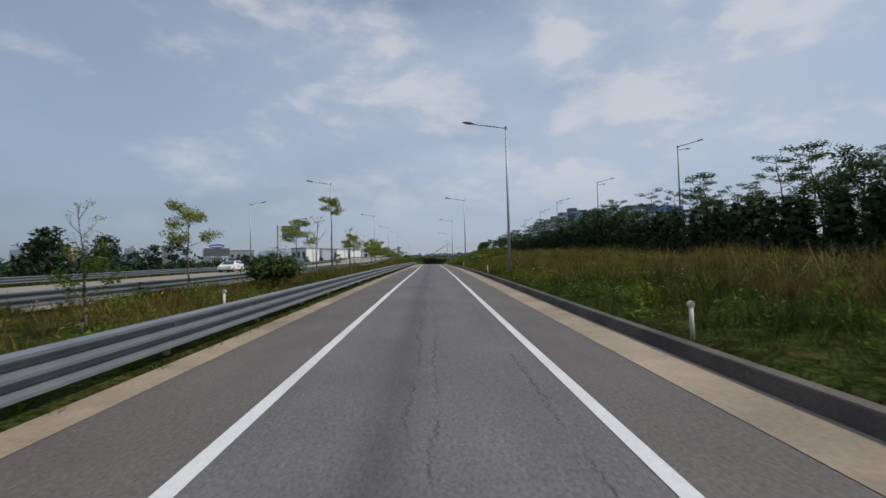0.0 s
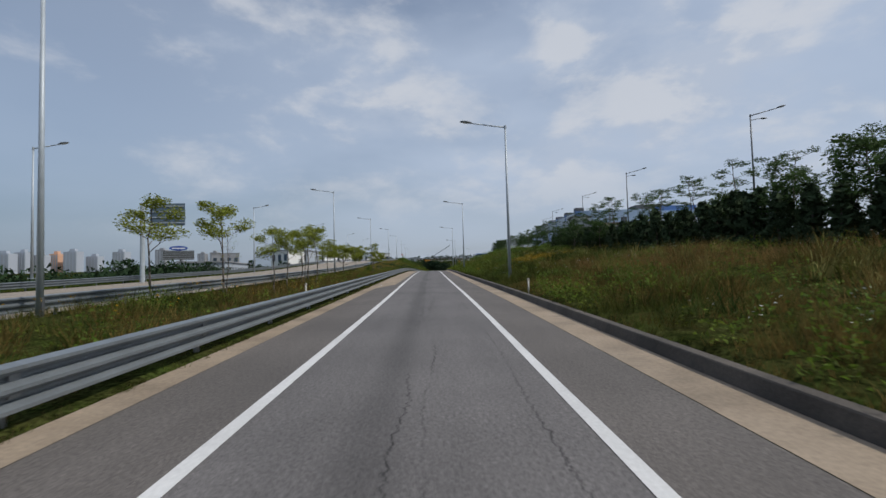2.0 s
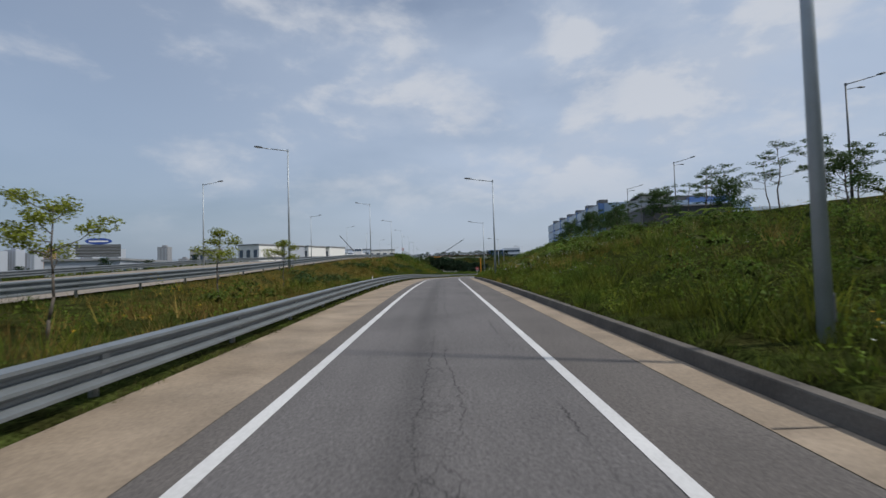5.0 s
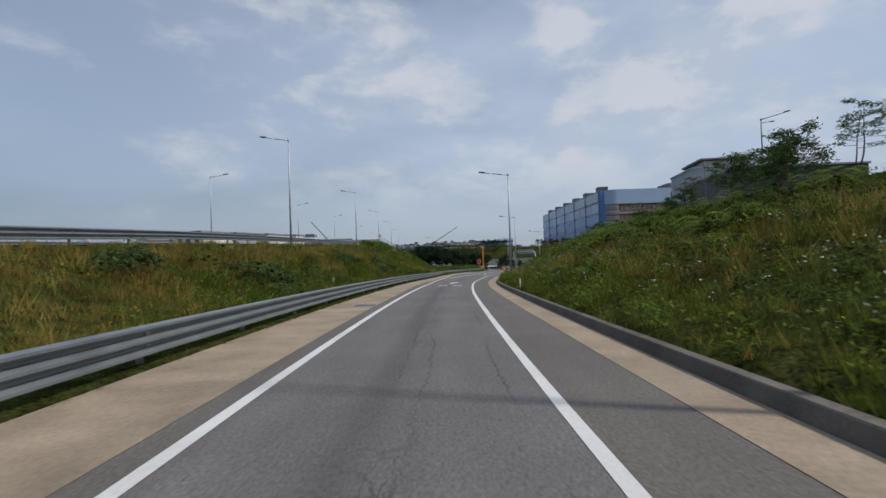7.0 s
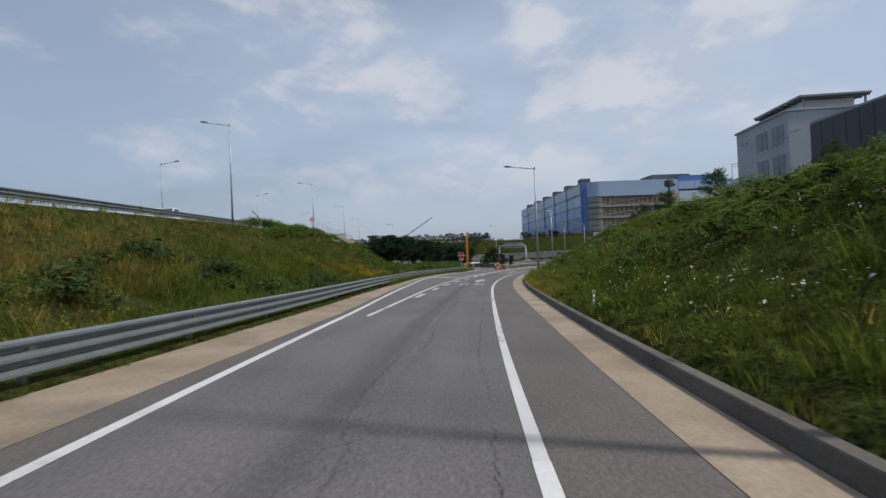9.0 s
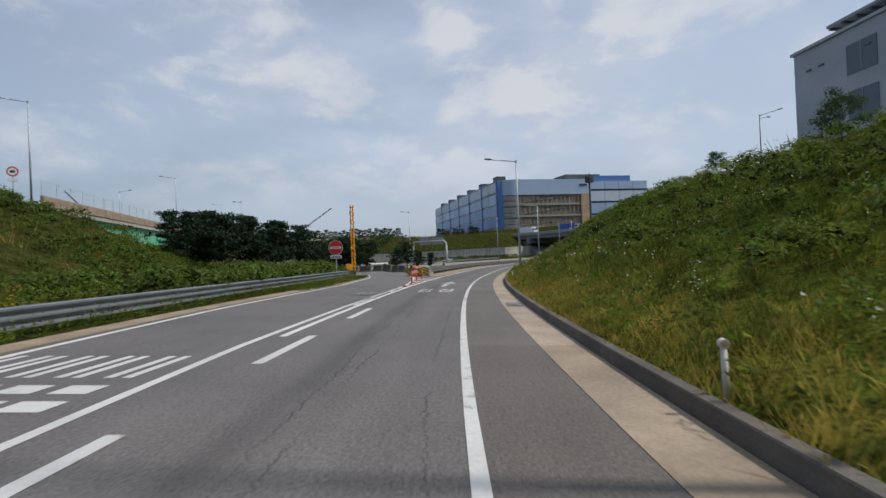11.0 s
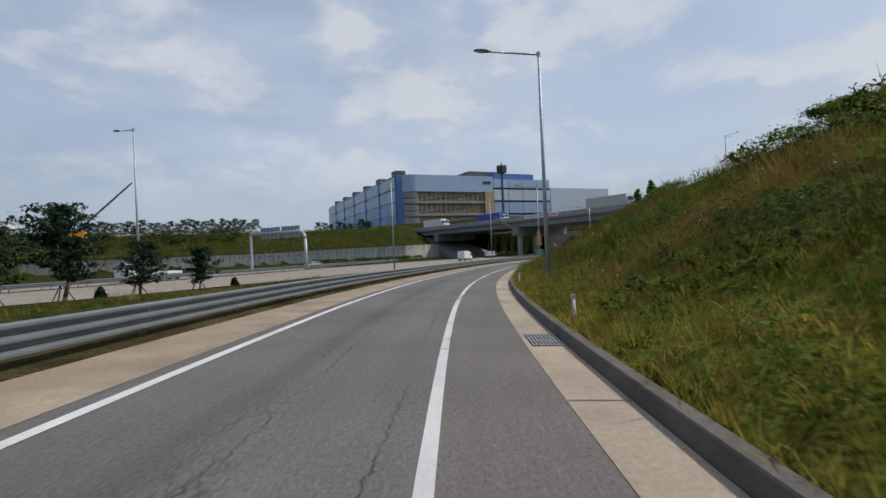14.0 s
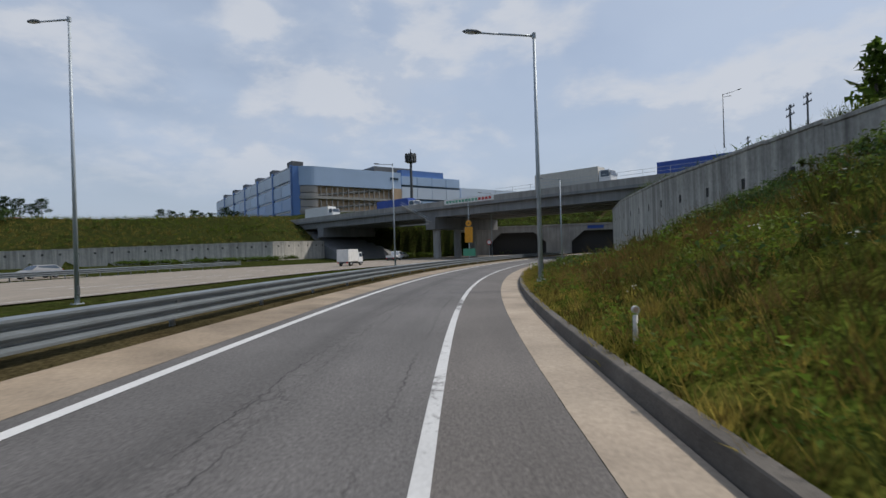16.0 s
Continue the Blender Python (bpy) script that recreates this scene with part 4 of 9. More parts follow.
path_strip("edge_line", MOTORWAY, 1.2 - MOTOR_R, MOTOR_R - 1.0, M["paint"], "white edge line of the motorway", "road marking", flat=HW_Z + 0.038, cols=2)
path_strip("edge_line", MOTORWAY, MOTOR_L - 0.9, 1.1 - MOTOR_L, M["paint"], "white edge line of the motorway", "road marking", flat=HW_Z + 0.038, cols=2)
for off in (4.8, 8.4, 12.0):
    path_strip("dashed_line", MOTORWAY, off - MOTOR_R, MOTOR_R - off + 0.2, M["paint"], "white dashed lane line of the motorway", "road marking", flat=HW_Z + 0.038, cols=2, dash=(4, 12))
path_strip("motorway", [tuple(at_highway(a, 41.0)[:2]) for a in (-400, -200, -60, 0, 30)], [7, 7], [7, 7], M["highway"], "far carriageway of the motorway", "road", flat=HW_Z + 0.03, cols=3)
path_strip("main_road", [(main_x(y) - 9.5, y) for y in (-88, 0, 100, 200, 303)], [8.2, 8.2], [8.2, 8.2], M["highway"], "pale concrete main road on an embankment", "road", lift=0.07, step=4)
path_strip("main_road", [(main_x(y) - 9.5, y) for y in (378, 450, 560, 700)], [8.2, 8.2], [8.2, 8.2], M["highway"], "pale concrete main road beyond the bridge", "road", lift=0.07, step=4)

# ---- guardrails ----
def beam_mesh(length, depth=0.13, height=0.5, name="beam"):
    """A corrugated rail: three ridges across its height, thin steel with both faces."""
    prof = [(0.3, -0.5), (1.0, -0.46), (1.0, -0.38), (0.1, -0.26), (0.1, -0.18), (1.0, -0.05), (1.0, 0.03), (0.1, 0.15), (0.1, 0.22), (1.0, 0.36), (1.0, 0.44), (0.2, 0.5)]
    verts, faces = [], []
    n = len(prof)
    for y in (0.0, length):
        for back in (0.0, 0.006):
            verts += [(d * depth - back, y, z * height) for d, z in prof]
    for i in range(n - 1):
        faces.append((i, i + 1, 2 * n + i + 1, 2 * n + i))
        faces.append((n + i + 1, n + i, 3 * n + i, 3 * n + i + 1))
    for a, b in ((0, 2 * n), (n - 1, 3 * n - 1)):
        faces.append((a, a + 2 * n, a + 3 * n, a + n))
    me = mesh_of(name, verts, faces, M["rail"], smooth=False)
    return me


def build_rail(points, label, side=1.0, top=0.7, spacing=4.0, group="guardrails", post_h=1.1, back_post=True):
    """A guardrail along plan points with ground heights, its beam facing to the right of the way it runs (side 1) or left (-1)."""
    pts = np.array(points, float)
    t = np.r_[0, np.cumsum(np.hypot(*np.diff(pts[:, :2], axis=0).T))]
    rail = thing("guardrail", Matrix.Translation(pts[0]), label, "guardrail", group)
    inv = Matrix.Translation(pts[0]).inverted()
    beam = beam_mesh(spacing + 0.28)
    bm = tube(bmesh.new(), (0, 0, -0.35), (0, 0, top - 0.05), 0.057, 0.057, 8)
    post = bm_mesh("post", bm, M["post_steel"], True)
    blk = bm_mesh("bracket", a_box(-0.03, 0.06, -0.07, 0.07, top - 0.36, top - 0.12), M["post_steel"])
    place = [np.array([np.interp(d, t, pts[:, k]) for k in range(3)]) for d in np.arange(0, t[-1], spacing)]
    for p, q in zip(place, place[1:]):
        dx, dy, dz = q - p
        m = inv @ Matrix.Translation(p) @ Euler((math.atan2(dz, math.hypot(dx, dy)), 0, math.atan2(-dx, dy))).to_matrix().to_4x4()
        flip = Matrix.Diagonal((side, 1, 1, 1))
        part("post", post, None, rail, m=m @ Matrix.Translation((-0.10 * side, 0, 0)))
        part("bracket", blk, None, rail, m=m @ flip)
        part("beam", beam, None, rail, m=m @ Matrix.Translation((0.02 * side, -0.14, top - 0.25)) @ flip)
    return rail


def road_points(f, s0, s1, ds=2.0, h=0.0):
    ss = np.arange(s0, s1 + 0.01, ds)
    p = at_road(ss, f(ss))
    p[:, 2] = np.maximum(ground(p[:, 0], p[:, 1]) - 0.04, p[:, 2]) + h
    return p


build_rail(road_points(shifted(rail_at, 0.02), -60, 288), "galvanised corrugated steel guardrail along the slip road", 1.0)
build_rail(road_points(shifted(rail_two, 0.0), 295.5, 470), "galvanised corrugated steel guardrail between slip road and motorway", 1.0)


def main_points(u, y0, y1):
    ys = np.arange(y0, y1 + 0.1, 4.0)
    x = main_x(ys) + u
    return np.stack([x, ys, main_z(ys)], -1)


build_rail(main_points(-0.7, -60, 300), "galvanised guardrail on the edge of the main road", 1.0, 0.78)
build_rail(main_points(-18.4, -60, 300), "galvanised guardrail on the far edge of the main road", 1.0, 0.78)
hp = np.arange(-250, 62, 8.0)
build_rail(at_highway(hp, 30.2, 0.15), "galvanised guardrail along the motorway median", 1.0, 0.8)
build_rail(at_highway(hp, 32.2, 0.15), "galvanised guardrail along the motorway median", 1.0, 0.8)


# ---- street lamps ----
def lamp_post(height, arm, rise, name="street_lamp", label="grey steel street lamp with one long arm", head=0.75, double=False, steel="pole"):
    """A tapered column with a straight arm that reaches to -x; its foot at the origin."""
    t = thing(name, Matrix(), label, "street lamp", "street lamps")
    bm = tube(bmesh.new(), (0, 0, 0), (0, 0, height), 0.105, 0.058, 12)
    part("column", bm_mesh("column", bm, M[steel], True), None, t)
    bm = a_box(-0.2, 0.2, -0.2, 0.2, 0.0, 0.03, 0.008)
    for x in (-0.15, 0.15):
        for y in (-0.15, 0.15):
            tube(bm, (x, y, 0.03), (x, y, 0.09), 0.018, 0.018, 6)
    part("base_plate", bm, M[steel], t)
    bm = a_box(0.075, 0.118, -0.06, 0.06, 0.45, 0.85, 0.01)
    part("service_door", bm, M["lamp_shell"], t)
    bm = tube(bmesh.new(), (0, 0, height - 0.16), (0, 0, height + 0.06), 0.085, 0.085, 10)
    part("collar", bm, M[steel], t)
    bm = bent_bar(bmesh.new(), [(0, 0, height - 0.06), (-arm * 0.5, 0, height - 0.06 + rise * 0.5), (-arm + head * 0.7, 0, height - 0.06 + rise * (arm - head * 0.7) / arm)], [0.05, 0.042, 0.035])
    part("arm", bm_mesh("arm", bm, M[steel], True), None, t)
    slope = math.degrees(math.atan2(rise, arm))
    m = pose(-arm + head * 0.5, 0, height - 0.03 + rise * (arm - head * 0.5) / arm, 0, slope, 0)
    bm = bmesh.new()
    bmesh.ops.create_uvsphere(bm, u_segments=14, v_segments=8, radius=1.0, matrix=Matrix.Diagonal((head * 0.56, 0.155, 0.10, 1)))
    bmesh.ops.bisect_plane(bm, geom=bm.verts[:] + bm.edges[:] + bm.faces[:], plane_co=(0, 0, -0.03), plane_no=(0, 0, -1), clear_outer=True)
    head_ob = part("lamp_head", bm_mesh("lamp_head", bm, M["lamp_shell"], True), None, t, "dark aluminium lamp head", m)
    bm = bmesh.new()
    bmesh.ops.create_uvsphere(bm, u_segments=12, v_segments=6, radius=1.0, matrix=Matrix.Translation((-0.06, 0, -0.032)) @ Matrix.Diagonal((head * 0.36, 0.125, 0.055, 1)))
    part("lens", bm_mesh("lens", bm, M["lamp_glass"], True), None, head_ob, "clear glass lens")
    if double:
        bm = bent_bar(bmesh.new(), [(0, 0, height - 0.5), (-0.6, 0, height - 0.4), (-1.0, 0, height - 0.38)], [0.035, 0.03, 0.03])
        part("short_arm", bm, M[steel], t)
        bm = bmesh.new()
        bmesh.ops.create_uvsphere(bm, u_segments=12, v_segments=8, radius=1.0, matrix=Matrix.Translation((-1.15, 0, height - 0.38)) @ Matrix.Diagonal((0.32, 0.11, 0.08, 1)))
        part("small_lamp", bm_mesh("small_lamp", bm, M["lamp_shell"], True), None, t)
    return t


road_lamp = lamp_post(10.3, 2.95, 0.4)
# metres along, to the right, and the height of the column's top
RIGHT_LAMPS = [(32.5, 5.15, 11.1), (74.1, 5.18, 12.03), (116.6, 5.13, 12.93), (160.3, 4.9, 12.95), (204.9, 4.22, 12.57), (249.2, 3.72, 11.75), (291.7, 3.1, 10.93), (336.0, 3.45, 10.4), (380.7, 2.75, 9.63), (424.5, 3.2, 9.3)]
for n, (s, o, top) in enumerate(RIGHT_LAMPS):
    p = at_road(s, o)
    m = pose(p[0], p[1], top - 10.3, 0, 0, along_at(s))
    if n == 0:
        road_lamp.matrix_basis = m
    else:
        copy_thing(road_lamp, m)
# along the main road: their arms reach over it
for y, up in ((11.0, 0.0), (58.0, 0.15), (105.4, 0.0), (151.6, 0.05), (205.4, 0.85), (252.6, 0.65), (299.8, 0.1), (352.0, 0.3), (404.0, 0.3), (456.0, 0.3), (510.0, 0.3)):
    base, top = float(main_z(y)) - 0.15, 10.25 + 0.0292 * min(y, 322) + up
    copy_thing(road_lamp, pose(main_x(y) + (0.5 if y == 105.4 else 0.15), y, base, 0, 0, 2.5) @ Matrix.Diagonal((1, 1, (top - base) / 10.3, 1)))
far_lamp = lamp_post(9.9, 2.6, 0.4)
far_lamp.matrix_basis = pose(-31.85, 78.9, 2.87, 0, 0, 182.5)
for y in (125.0, 171.0, 225.2, 273.0, 320.0, 372.0, 420.0, 470.0):
    base, top = float(main_z(y)), 10.65 + 0.0292 * min(y, 322)
    copy_thing(far_lamp, pose(main_x(y) - 16.9, y, base, 0, 0, 182.5) @ Matrix.Diagonal((1, 1, (top - base) / 9.9, 1)))
# along the motorway: taller
tall_lamp = lamp_post(13.45, 2.6, 0.25)
tall_lamp.matrix_basis = pose(50.7, 377.2, HW_Z - 0.05, 0, 0, -51)
for a in (-158.0, -117.0, -78.0, -37.8, 42.0, 84.0):
    p = at_highway(np.array(a), np.array(0.0)) if a < 80 else np.array((118.0, 424.0, HW_Z))
    copy_thing(tall_lamp, pose(p[0], p[1], HW_Z - 0.05, 0, 0, -51))
# on the terrace over the bank: twin heads, arms to the far side
terrace_lamp = lamp_post(9.8, 3.1, 0.75, label="dark grey street lamp with a rising arm and small second head", double=True, steel="lamp_shell")
TERRACE = [(29.1, 59.0, 15.93), (28.5, 88.4, 16.7), (28.1, 118.7, 17.3), (30.4, 151.0, 18.6), (31.2, 184.8, 19.3), (34.1, 213.2, 19.7), (45.5, 247.0, 20.2), (56.0, 276.0, 20.6), (67.0, 304.3, 21.0)]
for n, (x, y, z) in enumerate(TERRACE):
    m = pose(x, y, z - 9.8, 0, 0, 180 - 0.12 * max(0, y - 150) - 8)
    if n == 0:
        terrace_lamp.matrix_basis = m
    else:
        copy_thing(terrace_lamp, m)

# ---- walls, bridges, tunnel mouth ----
def wall_run(name, points, low, high, thick, mat, label, holes=(), panel=4.0, hole_size=(0.34, 0.34), out=-1.0):
    """A retaining wall of upright panels along plan points; low and high are tables by distance. Drain holes in rows at those heights under the top."""
    pts = np.array(points, float)
    t = np.r_[0, np.cumsum(np.hypot(*np.diff(pts, axis=0).T))]
    wall = thing(name, Matrix.Translation((*pts[0], 0)), label, "wall", kind="structure")
    inv = Matrix.Translation((*pts[0], 0)).inverted()
    # holes have no depth: a near-black block paints the shade inside each
    hole = bm_mesh("drain_hole", a_box(-hole_size[0] / 2, hole_size[0] / 2, -0.004, 0.05, -hole_size[1] / 2, hole_size[1] / 2), M["hole_shade"])
    k, n = 0.0, 0
    while k < t[-1] - 0.5:
        e = min(k + panel, t[-1])
        p, q = (np.array([np.interp(v, t, pts[:, i]) for i in (0, 1)]) for v in (k, e))
        m = inv @ Matrix.Translation((*p, 0)) @ Matrix.Rotation(math.atan2(q[1] - p[1], q[0] - p[0]), 4, "Z")
        w = float(np.hypot(*(q - p)))
        z0, z1 = float(np.interp(k, *low)), float(np.interp((k + e) / 2, *high))
        part("panel", a_box(0.004, w - 0.004, 0, thick, z0, z1, 0.01), mat, wall, m=m)
        part("coping", a_box(0.0, w, -0.06, thick + 0.06, z1, z1 + 0.16, 0.02), mat, wall, m=m)
        for row, down in enumerate(holes):
            part("drain_hole", hole, None, wall, m=m @ Matrix.Translation((w * (0.5 if row % 2 == 0 else 0.06), 0 if out < 0 else thick - 0.046, z1 - down)))
        k, n = e, n + 1
    return wall


wall_run("wall_north", [p for p in WALL_LINE if p[0] > -100][0:1] + [(35, 484), (87, 468), (102, 475)], ((0, 200), (-1.4, -1.5)), ((0, 97, 150, 170), (3.0, 2.9, 3.7, 3.9)), 0.6, M["stained_concrete"],
         "stained concrete retaining wall with a row of drain holes", holes=(1.0,), panel=3.2, hole_size=(0.42, 0.42))
_w = [tuple(at_road(s, float(right_wall(s)))[:2]) for s in (371.0, 377.0, 395.0, 413.0, 431.0, 450.0)]
wall_run("wall_south", _w, ((0, 80), (-1.3, -1.5)), ((0, 10, 80), (4.6, 4.9, 5.3)), 0.6, M["streaked_concrete"], "weathered concrete retaining wall with dark drain holes and streaks", holes=(1.5, 3.3), panel=3.6, hole_size=(0.3, 0.5), out=1.0)


def flyover():
    """The concrete overpass: it runs away from the camera's road; its own x along, y to the far side."""
    a, b = Vector((95.5, 512.0, 0)), Vector((133.0, 316.0, 0))
    d = b - a
    m = Matrix.Translation(a) @ Matrix.Rotation(math.atan2(d.y, d.x), 4, "Z")
    f = thing("flyover", m, "long grey concrete flyover over the motorway", "bridge", kind="structure")
    n = d.length
    # deck made wider on its unseen far side, to deepen the shade below
    bm = a_box(0, n, 0.0, 24.0, 9.35, 9.85, 0.02)
    part("deck", bm, M["girder"], f)
    for k, y in enumerate((0.0, 23.7)):
        seg = 8.0
        me = bm_mesh("parapet", a_box(0.01, seg - 0.01, 0.0, 0.3, 9.85, 10.95, 0.03), M["concrete"])
        for i in range(int(n / seg)):
            part("parapet", me, None, f, m=Matrix.Translation((i * seg, y, 0)))
    bm = bmesh.new()
    for y in (0.9, 5.4, 9.9, 14.4, 18.9):
        poly(bm, [(0, y), (n, y), (n, y + 2.2), (0, y + 2.2)], 7.75, 9.35)
    part("girders", bm, M["girder"], f)
    for x in (34.0, 77.7, 128.0):
        bm = bmesh.new()
        poly(bm, [(x - 1.4, 0.6), (x + 1.4, 0.6), (x + 1.4, 23.0), (x - 1.4, 23.0)], 5.2, 7.75)
        part("pier_cap", bm, M["girder"], f)
        if x != 34.0:
            for y in (2.6, 9.4, 15.2):
                part("pier", tube(bmesh.new(), (x, y, HW_Z - 0.5), (x, y, 5.2), 0.85, 0.85, 16), M["concrete"], f)
    # paved slope below the deck and the stepped channel beside it
    bm = bmesh.new()
    side = [(22.0, -1.6), (46.5, -1.6), (46.0, -1.2), (26.0, 7.0), (22.0, 7.6)]
    rows = [[bm.verts.new((x, y, z)) for x, z in side] for y in (0.6, 24.0)]
    bm.faces.new(rows[0]); bm.faces.new(rows[1][::-1])
    for i in range(5):
        j = (i + 1) % 5
        bm.faces.new((rows[0][i], rows[1][i], rows[1][j], rows[0][j]))
    part("paved_slope", bm, M["girder"], f, "grey paved slope under the bridge")
    bm = bmesh.new()
    for i in range(40):
        x, z = 26.0 + i * 0.5, 7.0 - i * 0.205
        box(bm, x, x + 0.5, 24.1, 25.5, z - 0.6, z)
    part("stepped_channel", bm, M["concrete"], f, "pale stepped concrete channel down the slope")
    for x in (2.0, 190.0):
        part("abutment", a_box(x - 2, x + 3, 0.4, 23.4, -1.5, 7.75, 0.03), M["concrete"], f)
    # thin rails and lamp-post stubs along the far end
    for i in range(24):
        part("rail_post", tube(bmesh.new(), (96 + i * 4, 0.15, 10.95), (96 + i * 4, 0.15, 12.0), 0.03, 0.03, 6), M["pole"], f)
    for z in (11.45, 12.0):
        part("handrail", tube(bmesh.new(), (96, 0.15, z), (188, 0.15, z), 0.025, 0.025, 6), M["pole"], f)
    # flight of inspection steps down from the parapet
    bm = bmesh.new()
    for i in range(14):
        box(bm, 70.0 + i * 0.62, 70.7 + i * 0.62, -1.1, -0.05, 10.7 - i * 0.30, 10.78 - i * 0.30)
    poly(bm, [(69.8, -1.2), (78.9, -1.2), (78.9, -1.1), (69.8, -1.1)], 6.2, 6.4)
    part("steps", bm, M["concrete"], f)
    bm = bmesh.new()
    tube(bm, (70, -1.1, 11.8), (78.7, -1.1, 7.6), 0.04, 0.04, 6)
    tube(bm, (70, -1.1, 11.3), (78.7, -1.1, 7.1), 0.04, 0.04, 6)
    part("stair_rail", bm, M["pole"], f)
    return f


flyover()


def tunnel_mouth():
    """Portal wall with two chamfered bores, faced in grey panels."""
    a, b = Vector((134.5, 449.8, 0)), Vector((164.0, 415.8, 0))
    d = b - a
    m = Matrix.Translation(a) @ Matrix.Rotation(math.atan2(d.y, d.x), 4, "Z")
    n = d.length
    f = thing("tunnel_portal", m, "grey concrete tunnel portal with two dark bores", "tunnel", kind="structure")
    bores = ((4.0, 19.0), (25.5, 40.5))
    top, z0 = 6.0, HW_Z - 0.3
    bm = bmesh.new()

    def slab(x0, x1, za, zb):
        box(bm, x0, x1, 0.0, 1.6, za, zb)

    slab(0, bores[0][0], z0, top); slab(bores[0][1], bores[1][0], z0, top); slab(bores[1][1], n, z0, top)
    for x0, x1 in bores:
        slab(x0, x1, 4.6, top)
        for xa, xb, xc in ((x0, x0 + 3.2, x0), (x1, x1 - 3.2, x1)):
            v = [bm.verts.new((x, y, z)) for y in (0, 1.6) for x, z in ((xa, 4.6), (xb, 4.6), (xc, 1.9))]
            bm.faces.new(v[:3]); bm.faces.new(v[3:]); bm.faces.new((v[1], v[2], v[5], v[4]))
    part("portal_wall", bm, M["concrete"], f)
    # no tunnel behind: a black sheet closes each opening in place of its shade
    for x0, x1 in bores:
        part("bore", a_box(x0 - 0.1, x1 + 0.1, 1.5, 1.7, z0, 4.7), M["black"], f, "black sheet standing in for the tunnel shade")
    part("roof_slab", a_box(-6.0, n + 6.0, 1.6, 14.0, top - 0.6, top - 0.1), M["concrete"], f)
    part("coping", a_box(-0.2, n + 0.2, -0.25, 1.8, top, top + 0.35, 0.03), M["concrete"], f)
    part("name_plate", a_box(29.5, 33.5, -0.12, -0.02, 5.0, 5.8, 0.02), M["blue"], f, "small blue name plate")
    return f


tunnel_mouth()


def main_bridge():
    """The main road's bridge over the motorway: pale parapet, green steel girders."""
    y0, y1 = 301.0, 376.0
    m = Matrix.Translation((main_x(y0), y0, 0)) @ Matrix.Rotation(0.043, 4, "Z")
    n = y1 - y0
    f = thing("main_bridge", m, "road bridge with pale concrete parapets and green steel girders", "bridge", kind="structure")
    z = 9.0
    part("deck", a_box(-18.8, 0.5, 0, n, z - 0.55, z - 0.02, 0.02), M["concrete"], f)
    me = bm_mesh("parapet", a_box(-0.3, 0.0, 0.02, 4.98, z, z + 1.05, 0.03), M["gutter"])
    for i in range(int(n / 5)):
        for x in (0.6, -18.5):
            part("parapet", me, None, f, m=Matrix.Translation((x, i * 5.0, -0.02)))
    for x in (-0.4, -6.2, -12.0, -17.4):
        bm = a_box(x - 0.35, x + 0.35, 2.5, n - 2.5, z - 2.9, z - 0.55)
        box(bm, x - 0.6, x + 0.6, 2.5, n - 2.5, z - 3.0, z - 2.9)
        for k in range(15):
            box(bm, x + 0.35, x + 0.5, 3.5 + k * 4.9, 3.6 + k * 4.9, z - 2.9, z - 0.6)
        part("girder", bm, M["green_steel"], f, "bright green steel girder")
    for y, w in ((0.0, 4.0), (n - 4.0, 4.0)):
        part("abutment", a_box(-19, 0.8, y, y + w, -2, z - 3.0, 0.03), M["concrete"], f)
    for x in (-3.0, -14.5):
        part("pier", a_box(x - 0.9, x + 0.9, n / 2 - 0.8, n / 2 + 0.8, -1.6, z - 3.0, 0.08), M["concrete"], f)
    for i in range(26):
        part("fence_post", tube(bmesh.new(), (0.45, i * 3.0, z + 1.0), (0.45, i * 3.0, z + 2.6), 0.03, 0.03, 6), M["pole"], f)
    bm = bmesh.new()
    for k in range(7):
        tube(bm, (0.45, 0, z + 1.15 + 0.23 * k), (0.45, n, z + 1.15 + 0.23 * k), 0.006, 0.006, 4)
    for k in range(150):
        tube(bm, (0.45, k * 0.5, z + 1.1), (0.45, k * 0.5, z + 2.6), 0.005, 0.005, 3)
    part("mesh", bm, M["pole"], f)
    return f


main_bridge()


# concrete barrier round the outside of the exit bend
def exit_barrier():
    c = np.array(EXIT)
    t = np.r_[0, np.cumsum(np.hypot(*np.diff(c, axis=0).T))]
    fx, fy = cubic(t, c[:, 0]), cubic(t, c[:, 1])
    tt = np.arange(25.0, t[-1] - 4, 2.0)
    b = thing("barrier", Matrix.Translation((fx(tt[0]), fy(tt[0]), 0)), "low dark concrete barrier round the exit bend", "barrier")
    inv = Matrix.Translation((fx(tt[0]), fy(tt[0]), 0)).inverted()
    bm = bmesh.new()
    prof = [(-0.28, 0), (-0.26, 0.1), (-0.12, 0.35), (-0.08, 0.82), (0.08, 0.82), (0.12, 0.35), (0.26, 0.1), (0.28, 0)]
    rows = [[bm.verts.new((x, y, z)) for x, z in prof] for y in (0.0, 2.0)]
    for i in range(len(prof)):
        j = (i + 1) % len(prof)
        bm.faces.new((rows[0][i], rows[0][j], rows[1][j], rows[1][i]))
    bm.faces.new(rows[0]); bm.faces.new(rows[1][::-1])
    me = bm_mesh("block", bm, M["kerb"])
    for k in tt:
        x, y, x2, y2 = fx(k), fy(k), fx(k + 0.5), fy(k + 0.5)
        dx, dy = (x2 - x) / math.hypot(x2 - x, y2 - y), (y2 - y) / math.hypot(x2 - x, y2 - y)
        px, py = x + 4.1 * dy, y - 4.1 * dx
        part("block", me, None, b, m=inv @ Matrix.Translation((px, py, ground_at(px, py))) @ Matrix.Rotation(math.atan2(-dx, dy), 4, "Z"))
    return b


exit_barrier()

